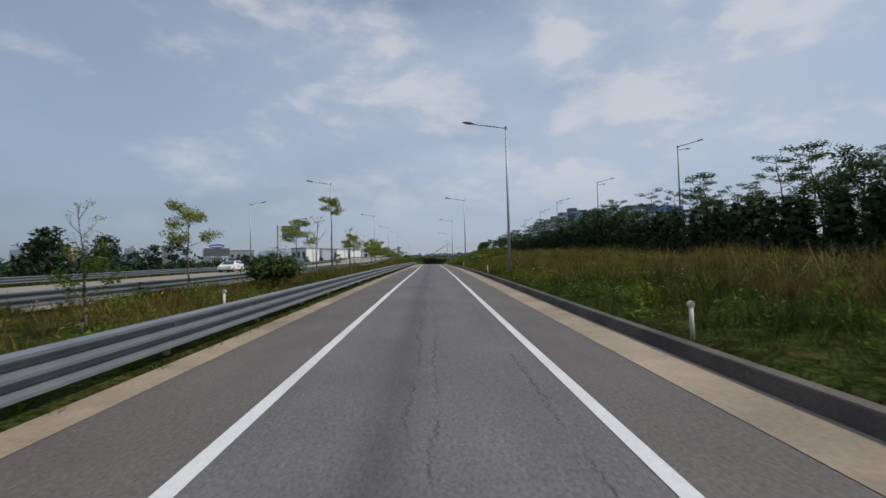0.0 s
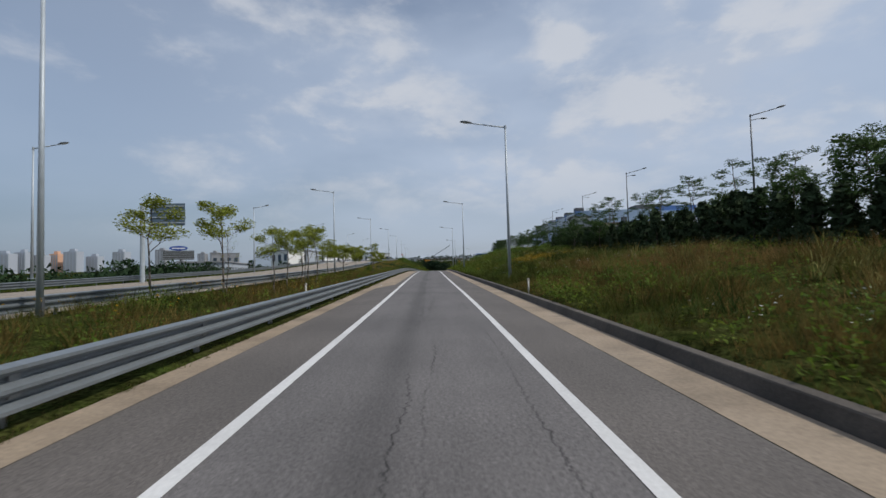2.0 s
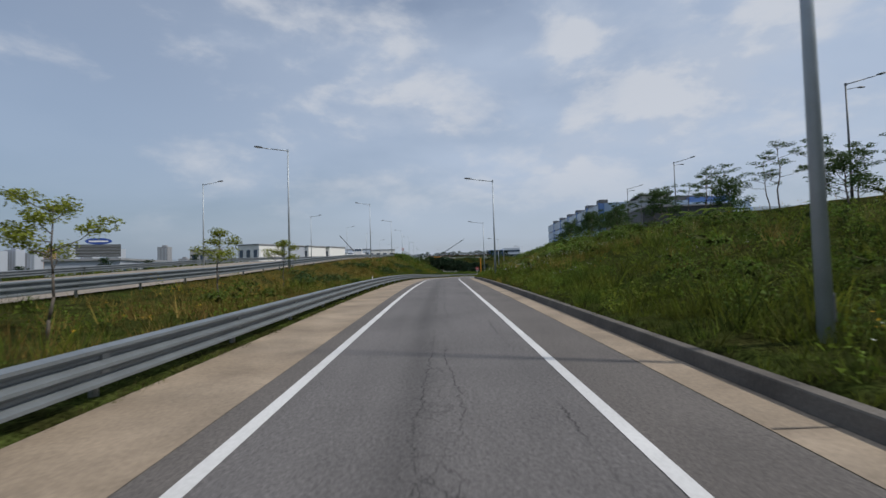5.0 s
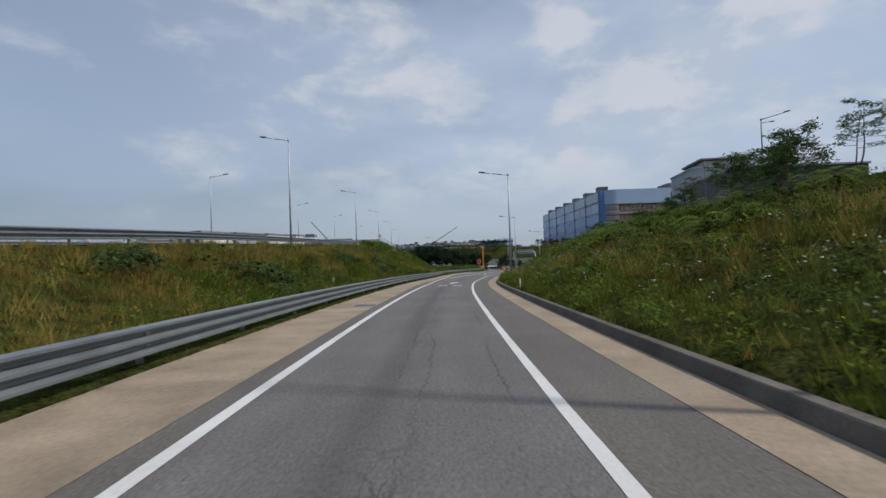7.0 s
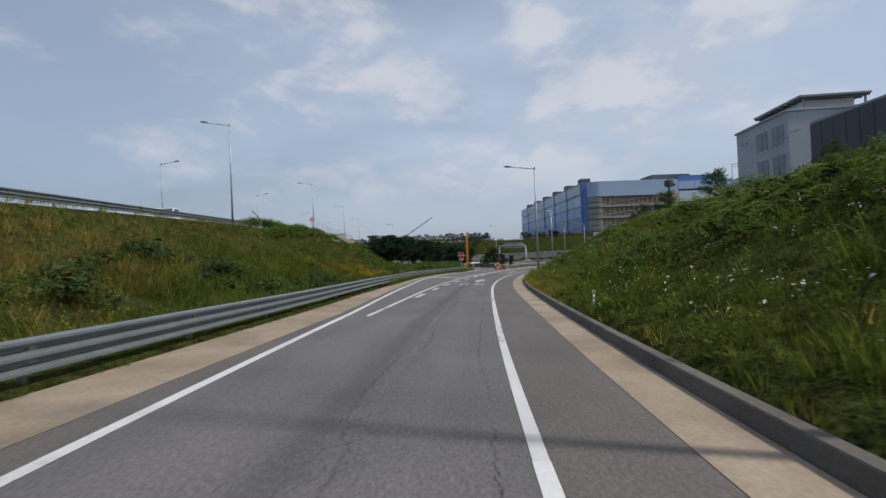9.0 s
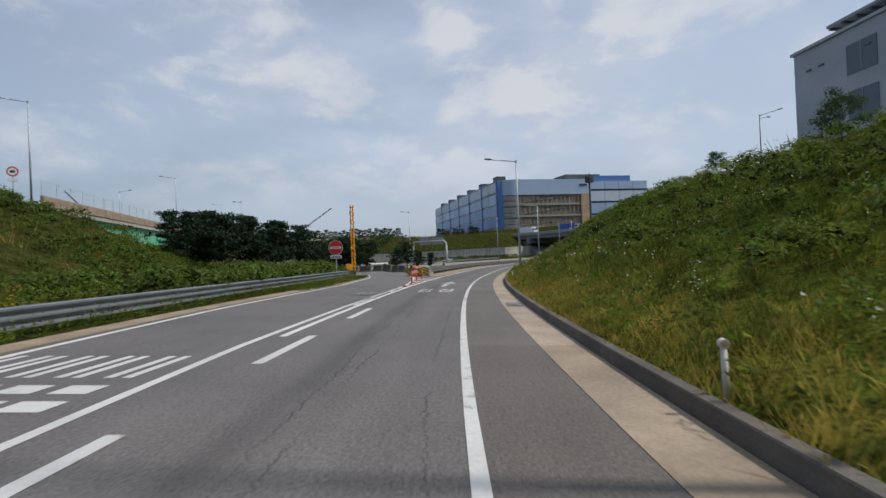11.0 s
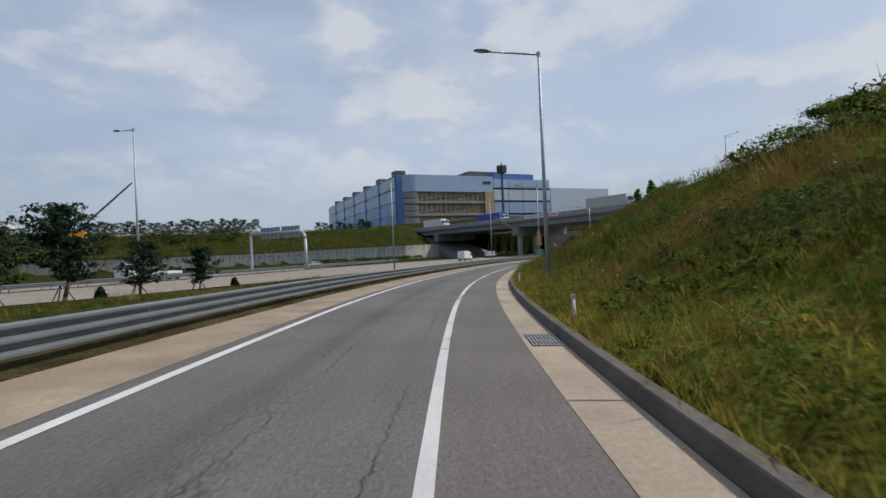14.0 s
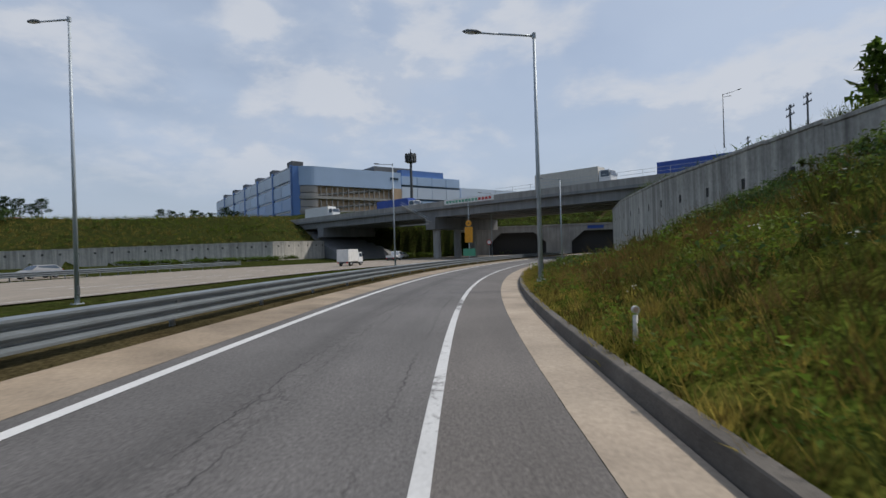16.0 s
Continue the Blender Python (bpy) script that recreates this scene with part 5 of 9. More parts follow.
# ---- buildings and distance ----
def logistics_centre():
    """The blue warehouse: a long wing with bays, a curved ramp front with open storeys, a flat block beside it."""
    f = thing("logistics_centre", Matrix.Translation((235, 890, 11)), "huge blue panelled warehouse with a rounded open ramp front", "building")
    top = 91.0
    # long wing, running away
    wing = part("wing", a_box(0, 70, 8, 440, 0, top), M["panel_blue"], f, "long blue panelled wing")
    bays, floors = 6, 5
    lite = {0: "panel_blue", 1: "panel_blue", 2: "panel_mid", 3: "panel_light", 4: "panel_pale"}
    for b in range(bays):
        y0, y1 = 10 + b * 72, 10 + (b + 1) * 72
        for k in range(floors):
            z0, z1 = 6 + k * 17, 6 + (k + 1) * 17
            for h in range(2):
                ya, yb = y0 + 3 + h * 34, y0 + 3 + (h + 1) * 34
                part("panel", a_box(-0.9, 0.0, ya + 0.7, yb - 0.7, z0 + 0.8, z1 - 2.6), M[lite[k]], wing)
            part("window_band", a_box(-0.4, 0.0, y0 + 3, y1 - 3, z1 - 2.2, z1 - 0.4), M["window_dark"], wing)
        part("pier", a_box(-2.0, 0, y0 - 1.2, y0 + 1.2, 0, top + 1.0), M["panel_blue"], wing)
        part("roof_house", a_box(2, 16, y0 + 6, y0 + 22, top, top + 7), M["dark_grey"], wing, "dark roof plant house")
    # rounded ramp front
    n, r = 14, 26.0
    outline = [(r - r * math.cos(a), r - r * math.sin(a)) for a in np.linspace(0, math.pi / 2, n)] + [(140, 0), (140, 60), (0, 60)]
    bm = poly(bmesh.new(), outline, 69, top)
    front = part("ramp_front", bm, M["panel_light"], f, "smooth pale blue curved facade")
    part("backing", poly(bmesh.new(), [(x + (4 if x < 30 else 0), y + 5) for x, y in outline[:n]] + [(136, 5), (136, 58), (5, 58)], 0, 69), M["tan"], front, "shaded sandy wall behind the open storeys")
    for k in range(4):
        z = 4 + k * 16.5
        part("ramp_slab", poly(bmesh.new(), outline, z, z + 3.0), M["concrete"], front)
        for i in range(17):
            x = 24 + i * 7.0
            part("column", a_box(x - 0.55, x + 0.55, 0.8, 2.0, z + 3.0, z + 16.5), M["concrete"], front)
        # the ramp itself climbs behind the columns
        bm = bmesh.new()
        tube(bm, (26, 3.6, z + 4.0), (112, 3.6, z + 13.5), 1.6, 1.6, 4)
        part("ramp", bm, M["concrete"], front)
    for k in range(8):
        bm = poly(bmesh.new(), [(x + 0.6, y + 0.6) for x, y in outline[:n]] + [(28, 2.5), (26, 6), (6, 30)], 2 + k * 8.4, 9.6 + k * 8.4)
        part("screen", bm, M["screen"], front, "grey mesh screens round the corner")
    part("end_wall", a_box(126, 140, -0.8, 1.0, 0, 70), M["tan"], front, "sandy orange end wall")
    part("window_band", a_box(124, 136, -0.6, 0.0, 81, 84), M["window_dark"], front)
    part("roof_house", a_box(112, 170, 20, 60, top, top + 10), M["dark_grey"], f, "dark roof plant house")
    # flat block
    block = part("block", a_box(141, 238, 2, 60, 0, 88), M["panel_mid"], f, "blue striped flat block")
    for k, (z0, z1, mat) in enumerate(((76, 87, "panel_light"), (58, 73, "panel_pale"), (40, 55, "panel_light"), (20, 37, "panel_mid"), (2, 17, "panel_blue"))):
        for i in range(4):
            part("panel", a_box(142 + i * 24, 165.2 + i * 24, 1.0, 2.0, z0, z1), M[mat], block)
    for z in (73.4, 55.6, 37.4):
        part("window_band", a_box(141.5, 237.5, 1.4, 2.0, z, z + 2.4), M["window_dark"], block)
    part("roof_house", a_box(146, 214, 8, 50, 88, 97), M["panel_blue"], f)
    # lower neighbour
    part("annex", a_box(246, 360, 10, 90, 0, 78), M["panel_pale"], f, "pale glazed lower hall")
    return f


logistics_centre()


def mast():
    f = thing("mast", Matrix.Translation((205.9, 594.9, 10)), "dark slender mast with a ring platform on top", "mast")
    part("shaft", tube(bmesh.new(), (0, 0, 0), (0, 0, 47), 1.0, 0.7, 12), M["dark_grey"], f)
    for z, r in ((43.5, 2.7), (47.0, 3.1)):
        part("platform", tube(bmesh.new(), (0, 0, z), (0, 0, z + 1.2), r, r, 16), M["dark_grey"], f)
    for i in range(10):
        a = i * math.pi / 5
        part("antenna", a_box(-0.5, 0.5, -0.3, 0.3, 43.8, 48.8), M["dark_grey"], f, m=Matrix.Translation((2.9 * math.cos(a), 2.9 * math.sin(a), 0)))
    part("spike", tube(bmesh.new(), (0, 0, 48), (0, 0, 52), 0.5, 0.1, 6), M["dark_grey"], f)


mast()


def grey_block():
    """Office block on the terrace: plain grey face, a roof canopy on posts, a darker lower hall in front."""
    m = Matrix.Translation((60.9, 293.3, 9.0)) @ Matrix.Rotation(radians(-8.0), 4, "Z")
    f = thing("office_block", m, "plain light grey office block with a louvred roof canopy", "building")
    body = part("wall", a_box(0, 13, -16.5, 0, 0, 15.9, 0.03), M["office_grey"], f)
    part("coping", a_box(-0.25, 13.2, -16.7, 0.25, 15.9, 16.25), M["office_grey"], f)
    for y0 in (-10.4, -15.2):
        for z0 in (6.0, 11.0):
            w = part("window", a_box(-0.06, 0.02, y0, y0 + 3.4, z0, z0 + 3.2), M["window_dark"], f)
            part("frame", a_box(-0.1, -0.05, y0 + 1.65, y0 + 1.75, z0, z0 + 3.2), M["mid_grey"], w)
    for y0 in (-2.5, -4.2, -9.8):
        part("vent", a_box(-0.12, 0.0, y0, y0 + 0.7, 13.3, 13.5), M["dark_grey"], f)
    part("penthouse", a_box(3.6, 11.5, -14.6, -5.0, 16.25, 17.95, 0.02), M["white_paint"], f, "white penthouse")
    can = part("canopy", a_box(2.0, 13.0, -16.4, -2.6, 18.1, 18.45, 0.04), M["mid_grey"], f, "broad louvred roof canopy")
    for i in range(9):
        part("slat", a_box(2.2, 12.8, -16.2 + i * 1.65, -15.9 + i * 1.65, 17.85, 18.1), M["dark_grey"], can)
    for x in (2.9, 12.3):
        for y in (-15.9, -9.5, -3.2):
            part("post", a_box(x - 0.12, x + 0.12, y - 0.12, y + 0.12, 16.25, 17.85), M["mid_grey"], can)


grey_block()


def dark_hall():
    """A lower hall before the office block: dark cladding in upright panels, pale roof edge."""
    f = thing("hall", Matrix.Translation((49.9, 245.8, 7.0)) @ Matrix.Rotation(radians(-4.0), 4, "Z"), "dark clad hall with a pale roof edge above the bank", "building")
    part("wall", a_box(0, 24, 0, 18, 0, 12.3, 0.03), M["dark_clad"], f)
    for k in range(9):
        part("panel", a_box(-0.06, 0.0, k * 2.0 + 0.04, k * 2.0 + 1.96, 0.2, 12.1, 0.01), M["dark_clad"], f)
    part("roof_edge", a_box(0.2, 24.3, -0.25, 18.2, 12.3, 12.65, 0.03), M["mid_grey"], f, "pale roof edge")


dark_hall()


def tower_block(x, y, z, w, d, h, mat, label, floors, cols):
    f = thing("apartment_tower", Matrix.Translation((x, y, z)), label, "building", "distant apartment towers")
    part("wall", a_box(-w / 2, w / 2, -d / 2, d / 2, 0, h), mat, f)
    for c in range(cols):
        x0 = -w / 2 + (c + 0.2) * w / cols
        part("window_column", a_box(x0, x0 + 0.55 * w / cols, -d / 2 - 0.3, -d / 2, h * 0.04, h * 0.96), M["hazed_window"], f)
    part("roof_house", a_box(-w / 5, w / 5, -d / 5, d / 5, h, h + 6), mat, f)
    return f


def far_at(heading, dist, eye=(-2.0, 76.0)):
    a = radians(heading)
    return eye[0] + dist * math.sin(a), eye[1] + dist * math.cos(a)


rnd = random.Random(5)
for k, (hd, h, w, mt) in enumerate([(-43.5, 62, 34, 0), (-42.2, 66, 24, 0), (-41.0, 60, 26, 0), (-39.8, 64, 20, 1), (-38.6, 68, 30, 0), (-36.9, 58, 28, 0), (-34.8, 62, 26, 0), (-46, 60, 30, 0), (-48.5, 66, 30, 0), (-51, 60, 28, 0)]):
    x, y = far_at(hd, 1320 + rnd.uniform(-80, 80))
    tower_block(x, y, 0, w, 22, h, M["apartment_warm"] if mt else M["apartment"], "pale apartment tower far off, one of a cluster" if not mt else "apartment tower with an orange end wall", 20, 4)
# no haze in the air here: plain grey walls stand in for it
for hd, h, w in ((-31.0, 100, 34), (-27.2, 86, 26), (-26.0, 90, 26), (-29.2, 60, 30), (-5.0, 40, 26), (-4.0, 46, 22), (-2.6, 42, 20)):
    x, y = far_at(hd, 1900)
    tower_block(x, y, 0, w, 26, h, M["mid_grey"], "apartment tower on the skyline, painted haze grey", 30, 3)


def low_hall(x, y, z, w, d, h, mat, label, turn=0.0, windows=0, roof=None):
    f = thing("hall", Matrix.Translation((x, y, z)) @ Matrix.Rotation(radians(turn), 4, "Z"), label, "building", "halls along the main road")
    part("wall", a_box(-w / 2, w / 2, -d / 2, d / 2, 0, h, 0.02), mat, f)
    part("roof", a_box(-w / 2 - 0.4, w / 2 + 0.4, -d / 2 - 0.4, d / 2 + 0.4, h, h + 0.5), roof or M["mid_grey"], f)
    for i in range(windows):
        x0 = -w / 2 + (i + 0.25) * w / windows
        part("window", a_box(x0, x0 + 0.5 * w / windows, -d / 2 - 0.08, -d / 2, h * 0.45, h * 0.8), M["window_dark"], f)
    return f


for n in range(4):
    low_hall(-101.0 + 7.6 * n, 349.0 + 14.4 * n, 6.0, 13.2, 16, 11.6, M["white_paint" if n != 1 else "apartment"], "white works hall with small windows beyond the main road", -20.0, 3)
low_hall(-98.0, 250.0, -0.6, 58, 16, 8.6, M["apartment"], "long low grey works hall beyond the main road", 103.0, 10)
for hd, ds, w, h, mt, n in ((-14.0, 460, 44, 13, "white_paint", 6), (-11.3, 470, 30, 14, "panel_pale", 5), (-9.0, 540, 40, 16, "white_paint", 6), (-26.0, 520, 26, 22, "mid_grey", 4)):
    x, y = far_at(hd, ds)
    low_hall(x, y, min(8.0, ground_at(x, y) - 0.1), w, 20, h, M[mt], "low white works hall beyond the main road", -hd, n)
# blue and white office beyond the motorway
f = thing("office_block", Matrix.Translation((104, 1640, 0)) @ Matrix.Scale(3.3, 4), "blue and white office block far ahead", "building")
part("wall", a_box(0, 14, 0, 20, 0, 17), M["panel_blue"], f)
part("wing", a_box(14.2, 30, 0, 20, 0, 18.5), M["panel_pale"], f)
for k in range(4):
    part("window_band", a_box(14.5, 29.7, -0.2, 0.0, 3 + k * 4, 4.6 + k * 4), M["window_dark"], f)
    part("window_band", a_box(0.4, 13.6, -0.2, 0.0, 3 + k * 4, 4.4 + k * 4), M["window_dark"], f)
f = thing("long_roof", Matrix.Translation((-30, 560, 11.4)), "long low shed with a dull red roof on the embankment", "building")
part("wall", a_box(0, 60, 0, 12, 0, 3.2), M["white_paint"], f)
part("roof", a_box(-1, 61, -1, 13, 3.2, 4.0), M["brick_red"], f)
f = thing("long_roof", Matrix.Translation((95, 640, 11.4)), "low building with a red-brown roof below the warehouse", "building")
part("wall", a_box(0, 34, 0, 12, 0, 6.5), M["tan"], f)
part("roof", a_box(-1, 35, -1, 13, 6.5, 7.4), M["brick_red"], f)


def crane(x, y, z, tip, label):
    f = thing("crane", Matrix.Translation((x, y, z)), label, "crane")
    t = Vector(tip) - Vector((x, y, z))
    part("carrier", a_box(-2.5, 2.5, -1.2, 1.2, 0, 2.2, 0.1), M["amber"], f)
    bm = bmesh.new()
    off = [Vector((0, 0.35, 0.35)), Vector((0, -0.35, 0.35)), Vector((0, 0.35, -0.35)), Vector((0, -0.35, -0.35))]
    for o in off:
        tube(bm, o + Vector((0, 0, 2.2)), t + o * 0.4, 0.12, 0.08, 5)
    for i in range(14):
        a, b = (Vector((0, 0, 2.2)).lerp(t, k / 14) for k in (i, i + 1))
        tube(bm, a + off[0] * (1 - 0.6 * i / 14), b + off[3] * (1 - 0.6 * i / 14), 0.06, 0.06, 4)
        tube(bm, a + off[1] * (1 - 0.6 * i / 14), b + off[2] * (1 - 0.6 * i / 14), 0.06, 0.06, 4)
    part("boom", bm, M["dark_grey"], f, "dark lattice boom")


crane(-18.0, 512.0, 11.2, (4.0, 474.7, 25.3), "crane with a long dark boom on the embankment")
crane(-64.0, 420.0, 9.0, (-78.0, 420.0, 27.0), "slim crane beyond the main road")
# far hills, the haze before them put into their colour
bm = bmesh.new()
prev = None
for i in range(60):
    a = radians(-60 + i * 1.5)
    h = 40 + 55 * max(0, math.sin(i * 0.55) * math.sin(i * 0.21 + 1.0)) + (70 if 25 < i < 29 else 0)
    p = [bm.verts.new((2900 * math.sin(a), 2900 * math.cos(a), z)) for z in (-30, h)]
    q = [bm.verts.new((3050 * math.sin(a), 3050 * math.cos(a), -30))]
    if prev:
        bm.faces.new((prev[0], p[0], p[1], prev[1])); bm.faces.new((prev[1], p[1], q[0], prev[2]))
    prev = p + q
tagged(new("backdrop", bm_mesh("backdrop", bm, M["hazed_hill"], True)), "far hills on the skyline, painted haze blue", "hills", kind="structure")

# ---- roadside things ----
def delineator():
    t = thing("marker_post", Matrix(), "slim white marker post with a round reflector head", "marker post", "marker posts")
    part("stem", bm_mesh("stem", tube(bmesh.new(), (0, 0, -0.1), (0, 0, 0.47), 0.035, 0.032, 10), M["dull_white"], True), None, t)
    bm = bmesh.new()
    tube(bm, (0, -0.03, 0.52), (0, 0.03, 0.52), 0.052, 0.052, 16)
    head = part("head", bm, M["dull_white"], t)
    part("reflector", tube(bmesh.new(), (0, -0.037, 0.52), (0, -0.029, 0.52), 0.036, 0.036, 14), M["tan"], head, "dull amber reflector")
    return t


first = delineator()
MARKERS = [(7.5, 4.04), (36.0, 4.05), (62.8, 4.0), (182.6, 3.42), (215.0, 3.2), (250.9, 2.6), (279.2, 2.4), (293.8, 2.05), (307.6, 2.1), (323.4, 2.2), (336.5, 2.15), (353.5, 2.35), (367.0, 2.4), (396.0, 2.5)]
for n, (s, o) in enumerate(MARKERS):
    p = at_road(s, o)
    m = pose(p[0], p[1], ground_at(p[0], p[1]), rnd.uniform(-3, 3), rnd.uniform(-3, 3), along_at(s))
    if n == 0:
        first.matrix_basis = m
    else:
        copy_thing(first, m)
for s, o in ((13.0, -5.6), (64.0, -5.4), (150.0, -6.2), (189.1, -8.9), (253.0, -10.2), (302.0, -7.6), (345.0, -7.2), (362.0, -7.2)):
    p = at_road(s, o)
    copy_thing(first, pose(p[0], p[1], ground_at(p[0], p[1]) + 0.1, 0, 0, along_at(s)))


def bollard(s, o, hh, lean_to):
    p = at_road(s, o)
    t = thing("lane_post", pose(p[0], p[1], p[2], 0, lean_to, 0), "faded orange plastic lane post on its round foot", "bollard", "lane posts")
    part("foot", bm_mesh("foot", tube(bmesh.new(), (0, 0, 0), (0, 0, 0.05), 0.14, 0.12, 14), M["orange"], True), None, t)
    part("stem", bm_mesh("stem", tube(bmesh.new(), (0, 0, 0.05), (0, 0, hh), 0.055, 0.05, 12), M["orange"], True), None, t)
    part("band", tube(bmesh.new(), (0, 0, hh - 0.2), (0, 0, hh - 0.12), 0.056, 0.055, 12), M["red"], t, "darker band")
    part("cap", tube(bmesh.new(), (0, 0, hh), (0, 0, hh + 0.02), 0.05, 0.03, 12), M["orange"], t)


for s, o, hh, ln in ((278.6, -4.52, 0.78, 2), (282.0, -4.8, 0.76, -2), (285.75, -5.12, 0.72, 3)):
    bollard(s, o, hh, ln)


# the broken foot of a lost post
p = at_road(275.0, -4.32, 0.01)
t = thing("post_stub", pose(*p), "broken orange foot of a lane post", "bollard", "lane posts")
part("foot", bm_mesh("foot", tube(bmesh.new(), (0, 0, 0), (0, 0, 0.05), 0.15, 0.12, 14), M["orange"], True), None, t)
part("shard", tube(bmesh.new(), (0.02, 0, 0.05), (0.03, 0.01, 0.1), 0.06, 0.04, 10), M["orange"], t)


def crash_cushion():
    """The nose of the rail: a half-barrel with chevrons, a stack of corrugated plates behind it."""
    p = at_road(290.3, -5.85)
    t = thing("crash_cushion", pose(p[0], p[1], p[2], 0, 0, along_at(291) + 6), "galvanised crash cushion with a black and yellow chevron nose", "crash cushion")
    w, h = 0.46, 0.95
    prof = [(-w, 0.06), (-w, 0.55)] + [(-w * math.cos(a), 0.55 + (h - 0.55) * math.sin(a)) for a in np.linspace(0.2, math.pi - 0.2, 9)] + [(w, 0.55), (w, 0.06)]
    bm = bmesh.new()
    a = [bm.verts.new((x, 0, z)) for x, z in prof]
    b = [bm.verts.new((x, 0.1, z)) for x, z in prof]
    bm.faces.new(a); bm.faces.new(b[::-1])
    for i in range(len(prof)):
        j = (i + 1) % len(prof)
        bm.faces.new((a[i], a[j], b[j], b[i]))
    face = part("nose", bm, M["yellow"], t, "yellow chevron face")
    for k in range(4):
        z = -0.08 + k * 0.27
        bm = bmesh.new()
        for sx in (-1, 1):
            q = [(0, z + 0.14), (sx * 0.44, max(0.07, z - 0.14)), (sx * 0.44, max(0.08, z)), (0, z + 0.28)]
            q = [(x, min(zz, h - 0.04 - 0.25 * abs(x))) for x, zz in q]
            bm.faces.new([bm.verts.new((x, -0.006, zz)) for x, zz in q])
        part("chevron", bm, M["black"], face, "black chevron")
    part("skid", a_box(-0.3, 0.3, -0.05, 0.4, 0.0, 0.07, 0.01), M["white_paint"], t)
    for side in (-1, 1):
        for k in range(2):
            part("side_plate", beam_mesh(2.3, 0.07, 0.4, "side_plate"), None, t, m=Matrix.Translation((side * 0.42, 0.15, 0.3 + 0.36 * k)) @ Matrix.Diagonal((side, 1, 1, 1)))
    bm = bmesh.new()
    top = [(-w * math.cos(a), 0.62 + (h - 0.62) * math.sin(a)) for a in np.linspace(0, math.pi, 9)]
    r = [[bm.verts.new((x * 0.98, y, z)) for x, z in top] for y in (0.12, 2.5)]
    for i in range(8):
        bm.faces.new((r[0][i], r[0][i + 1], r[1][i + 1], r[1][i]))
    part("cover", bm_mesh("cover", bm, M["rail"], True), None, t, "rounded steel cover")
    for y in (0.5, 1.3, 2.1):
        part("diaphragm", a_box(-0.4, 0.4, y, y + 0.04, 0.08, 0.7), M["post_steel"], t)


crash_cushion()
p = at_road(290.6, -6.75)
t = thing("barrel", Matrix.Translation(p), "faded orange plastic traffic barrel with a white band", "barrel")
bm = tube(bmesh.new(), (0, 0, 0), (0, 0, 0.32), 0.36, 0.34, 18)
tube(bm, (0, 0, 0.58), (0, 0, 0.9), 0.33, 0.30, 18)
part("body", bm_mesh("body", bm, M["orange"], True), None, t)
part("band", tube(bmesh.new(), (0, 0, 0.32), (0, 0, 0.58), 0.335, 0.325, 18), M["white_paint"], t, "white reflective band")
part("lid", tube(bmesh.new(), (0, 0, 0.9), (0, 0, 0.96), 0.31, 0.26, 18), M["orange"], t)
# rounded end of the second rail, on its concrete block
p = at_road(295.0, -6.45)
t = thing("rail_terminal", pose(p[0], p[1], p[2], 0, 0, along_at(295)), "rounded steel end of the guardrail on a concrete foot", "guardrail end")
bm = bmesh.new()
r = [[bm.verts.new((-0.55 + 0.62 * math.cos(a), -0.62 * math.sin(a), z)) for a in np.linspace(0, math.pi, 13)] for z in (0.3, 0.42, 0.55, 0.75)]
for i in range(3):
    for j in range(12):
        bm.faces.new((r[i][j], r[i][j + 1], r[i + 1][j + 1], r[i + 1][j]))
part("end_plate", bm_mesh("end_plate", bm, M["rail"], True), None, t)
part("foot", a_box(-1.0, 0.25, -0.4, 1.6, 0.0, 0.18, 0.03), M["concrete"], t, "concrete foot")
part("post", tube(bmesh.new(), (-0.5, 0.1, 0), (-0.5, 0.1, 0.75), 0.06, 0.06, 8), M["post_steel"], t)
# curled end of the first rail
p = at_road(285.4, -10.75)
t = thing("rail_terminal", pose(p[0], p[1], ground_at(p[0], p[1]), 0, 0, along_at(285)), "curled steel end of the guardrail sunk in weeds", "guardrail end")
bm = bmesh.new()
r = [[bm.verts.new((-0.5 + 0.55 * math.cos(a), 0.55 * math.sin(a), z)) for a in np.linspace(0, math.pi * 0.9, 11)] for z in (0.36, 0.5, 0.6, 0.72)]
for i in range(3):
    for j in range(10):
        bm.faces.new((r[i][j], r[i][j + 1], r[i + 1][j + 1], r[i + 1][j]))
part("end_plate", bm_mesh("end_plate", bm, M["rail"], True), None, t)


def no_entry():
    t = thing("no_entry_sign", pose(4.82, 286.17, ground_at(4.82, 286.17) - 0.1, 0, 0, -12), "round red no entry sign with a white plate below", "road sign")
    h = 3.4 - (ground_at(4.82, 286.17) - 0.1)
    part("post", tube(bmesh.new(), (0, 0.05, 0), (0, 0.05, h + 0.5), 0.04, 0.04, 10), M["pole"], t)
    d = part("disc", tube(bmesh.new(), (0, 0.0, h), (0, -0.02, h), 0.58, 0.58, 32), M["red"], t, "red disc")
    part("rim", tube(bmesh.new(), (0, 0.004, h), (0, -0.012, h), 0.61, 0.61, 32), M["white_paint"], t)
    part("bar", a_box(-0.45, 0.45, -0.03, -0.021, h - 0.095, h + 0.095), M["white_paint"], d, "white bar")
    for k in range(4):
        part("lettering", a_box(-0.3 + k * 0.155, -0.2 + k * 0.155, -0.036, -0.031, h - 0.05, h + 0.05), M["red"], d)
    pl = part("plate", a_box(-0.46, 0.46, -0.025, 0.0, h - 0.9, h - 0.63, 0.01), M["white_paint"], t, "white plate with dark lettering")
    for k in range(6):
        part("lettering", a_box(-0.38 + k * 0.13, -0.29 + k * 0.13, -0.031, -0.026, h - 0.83, h - 0.7), M["black"], pl)


no_entry()


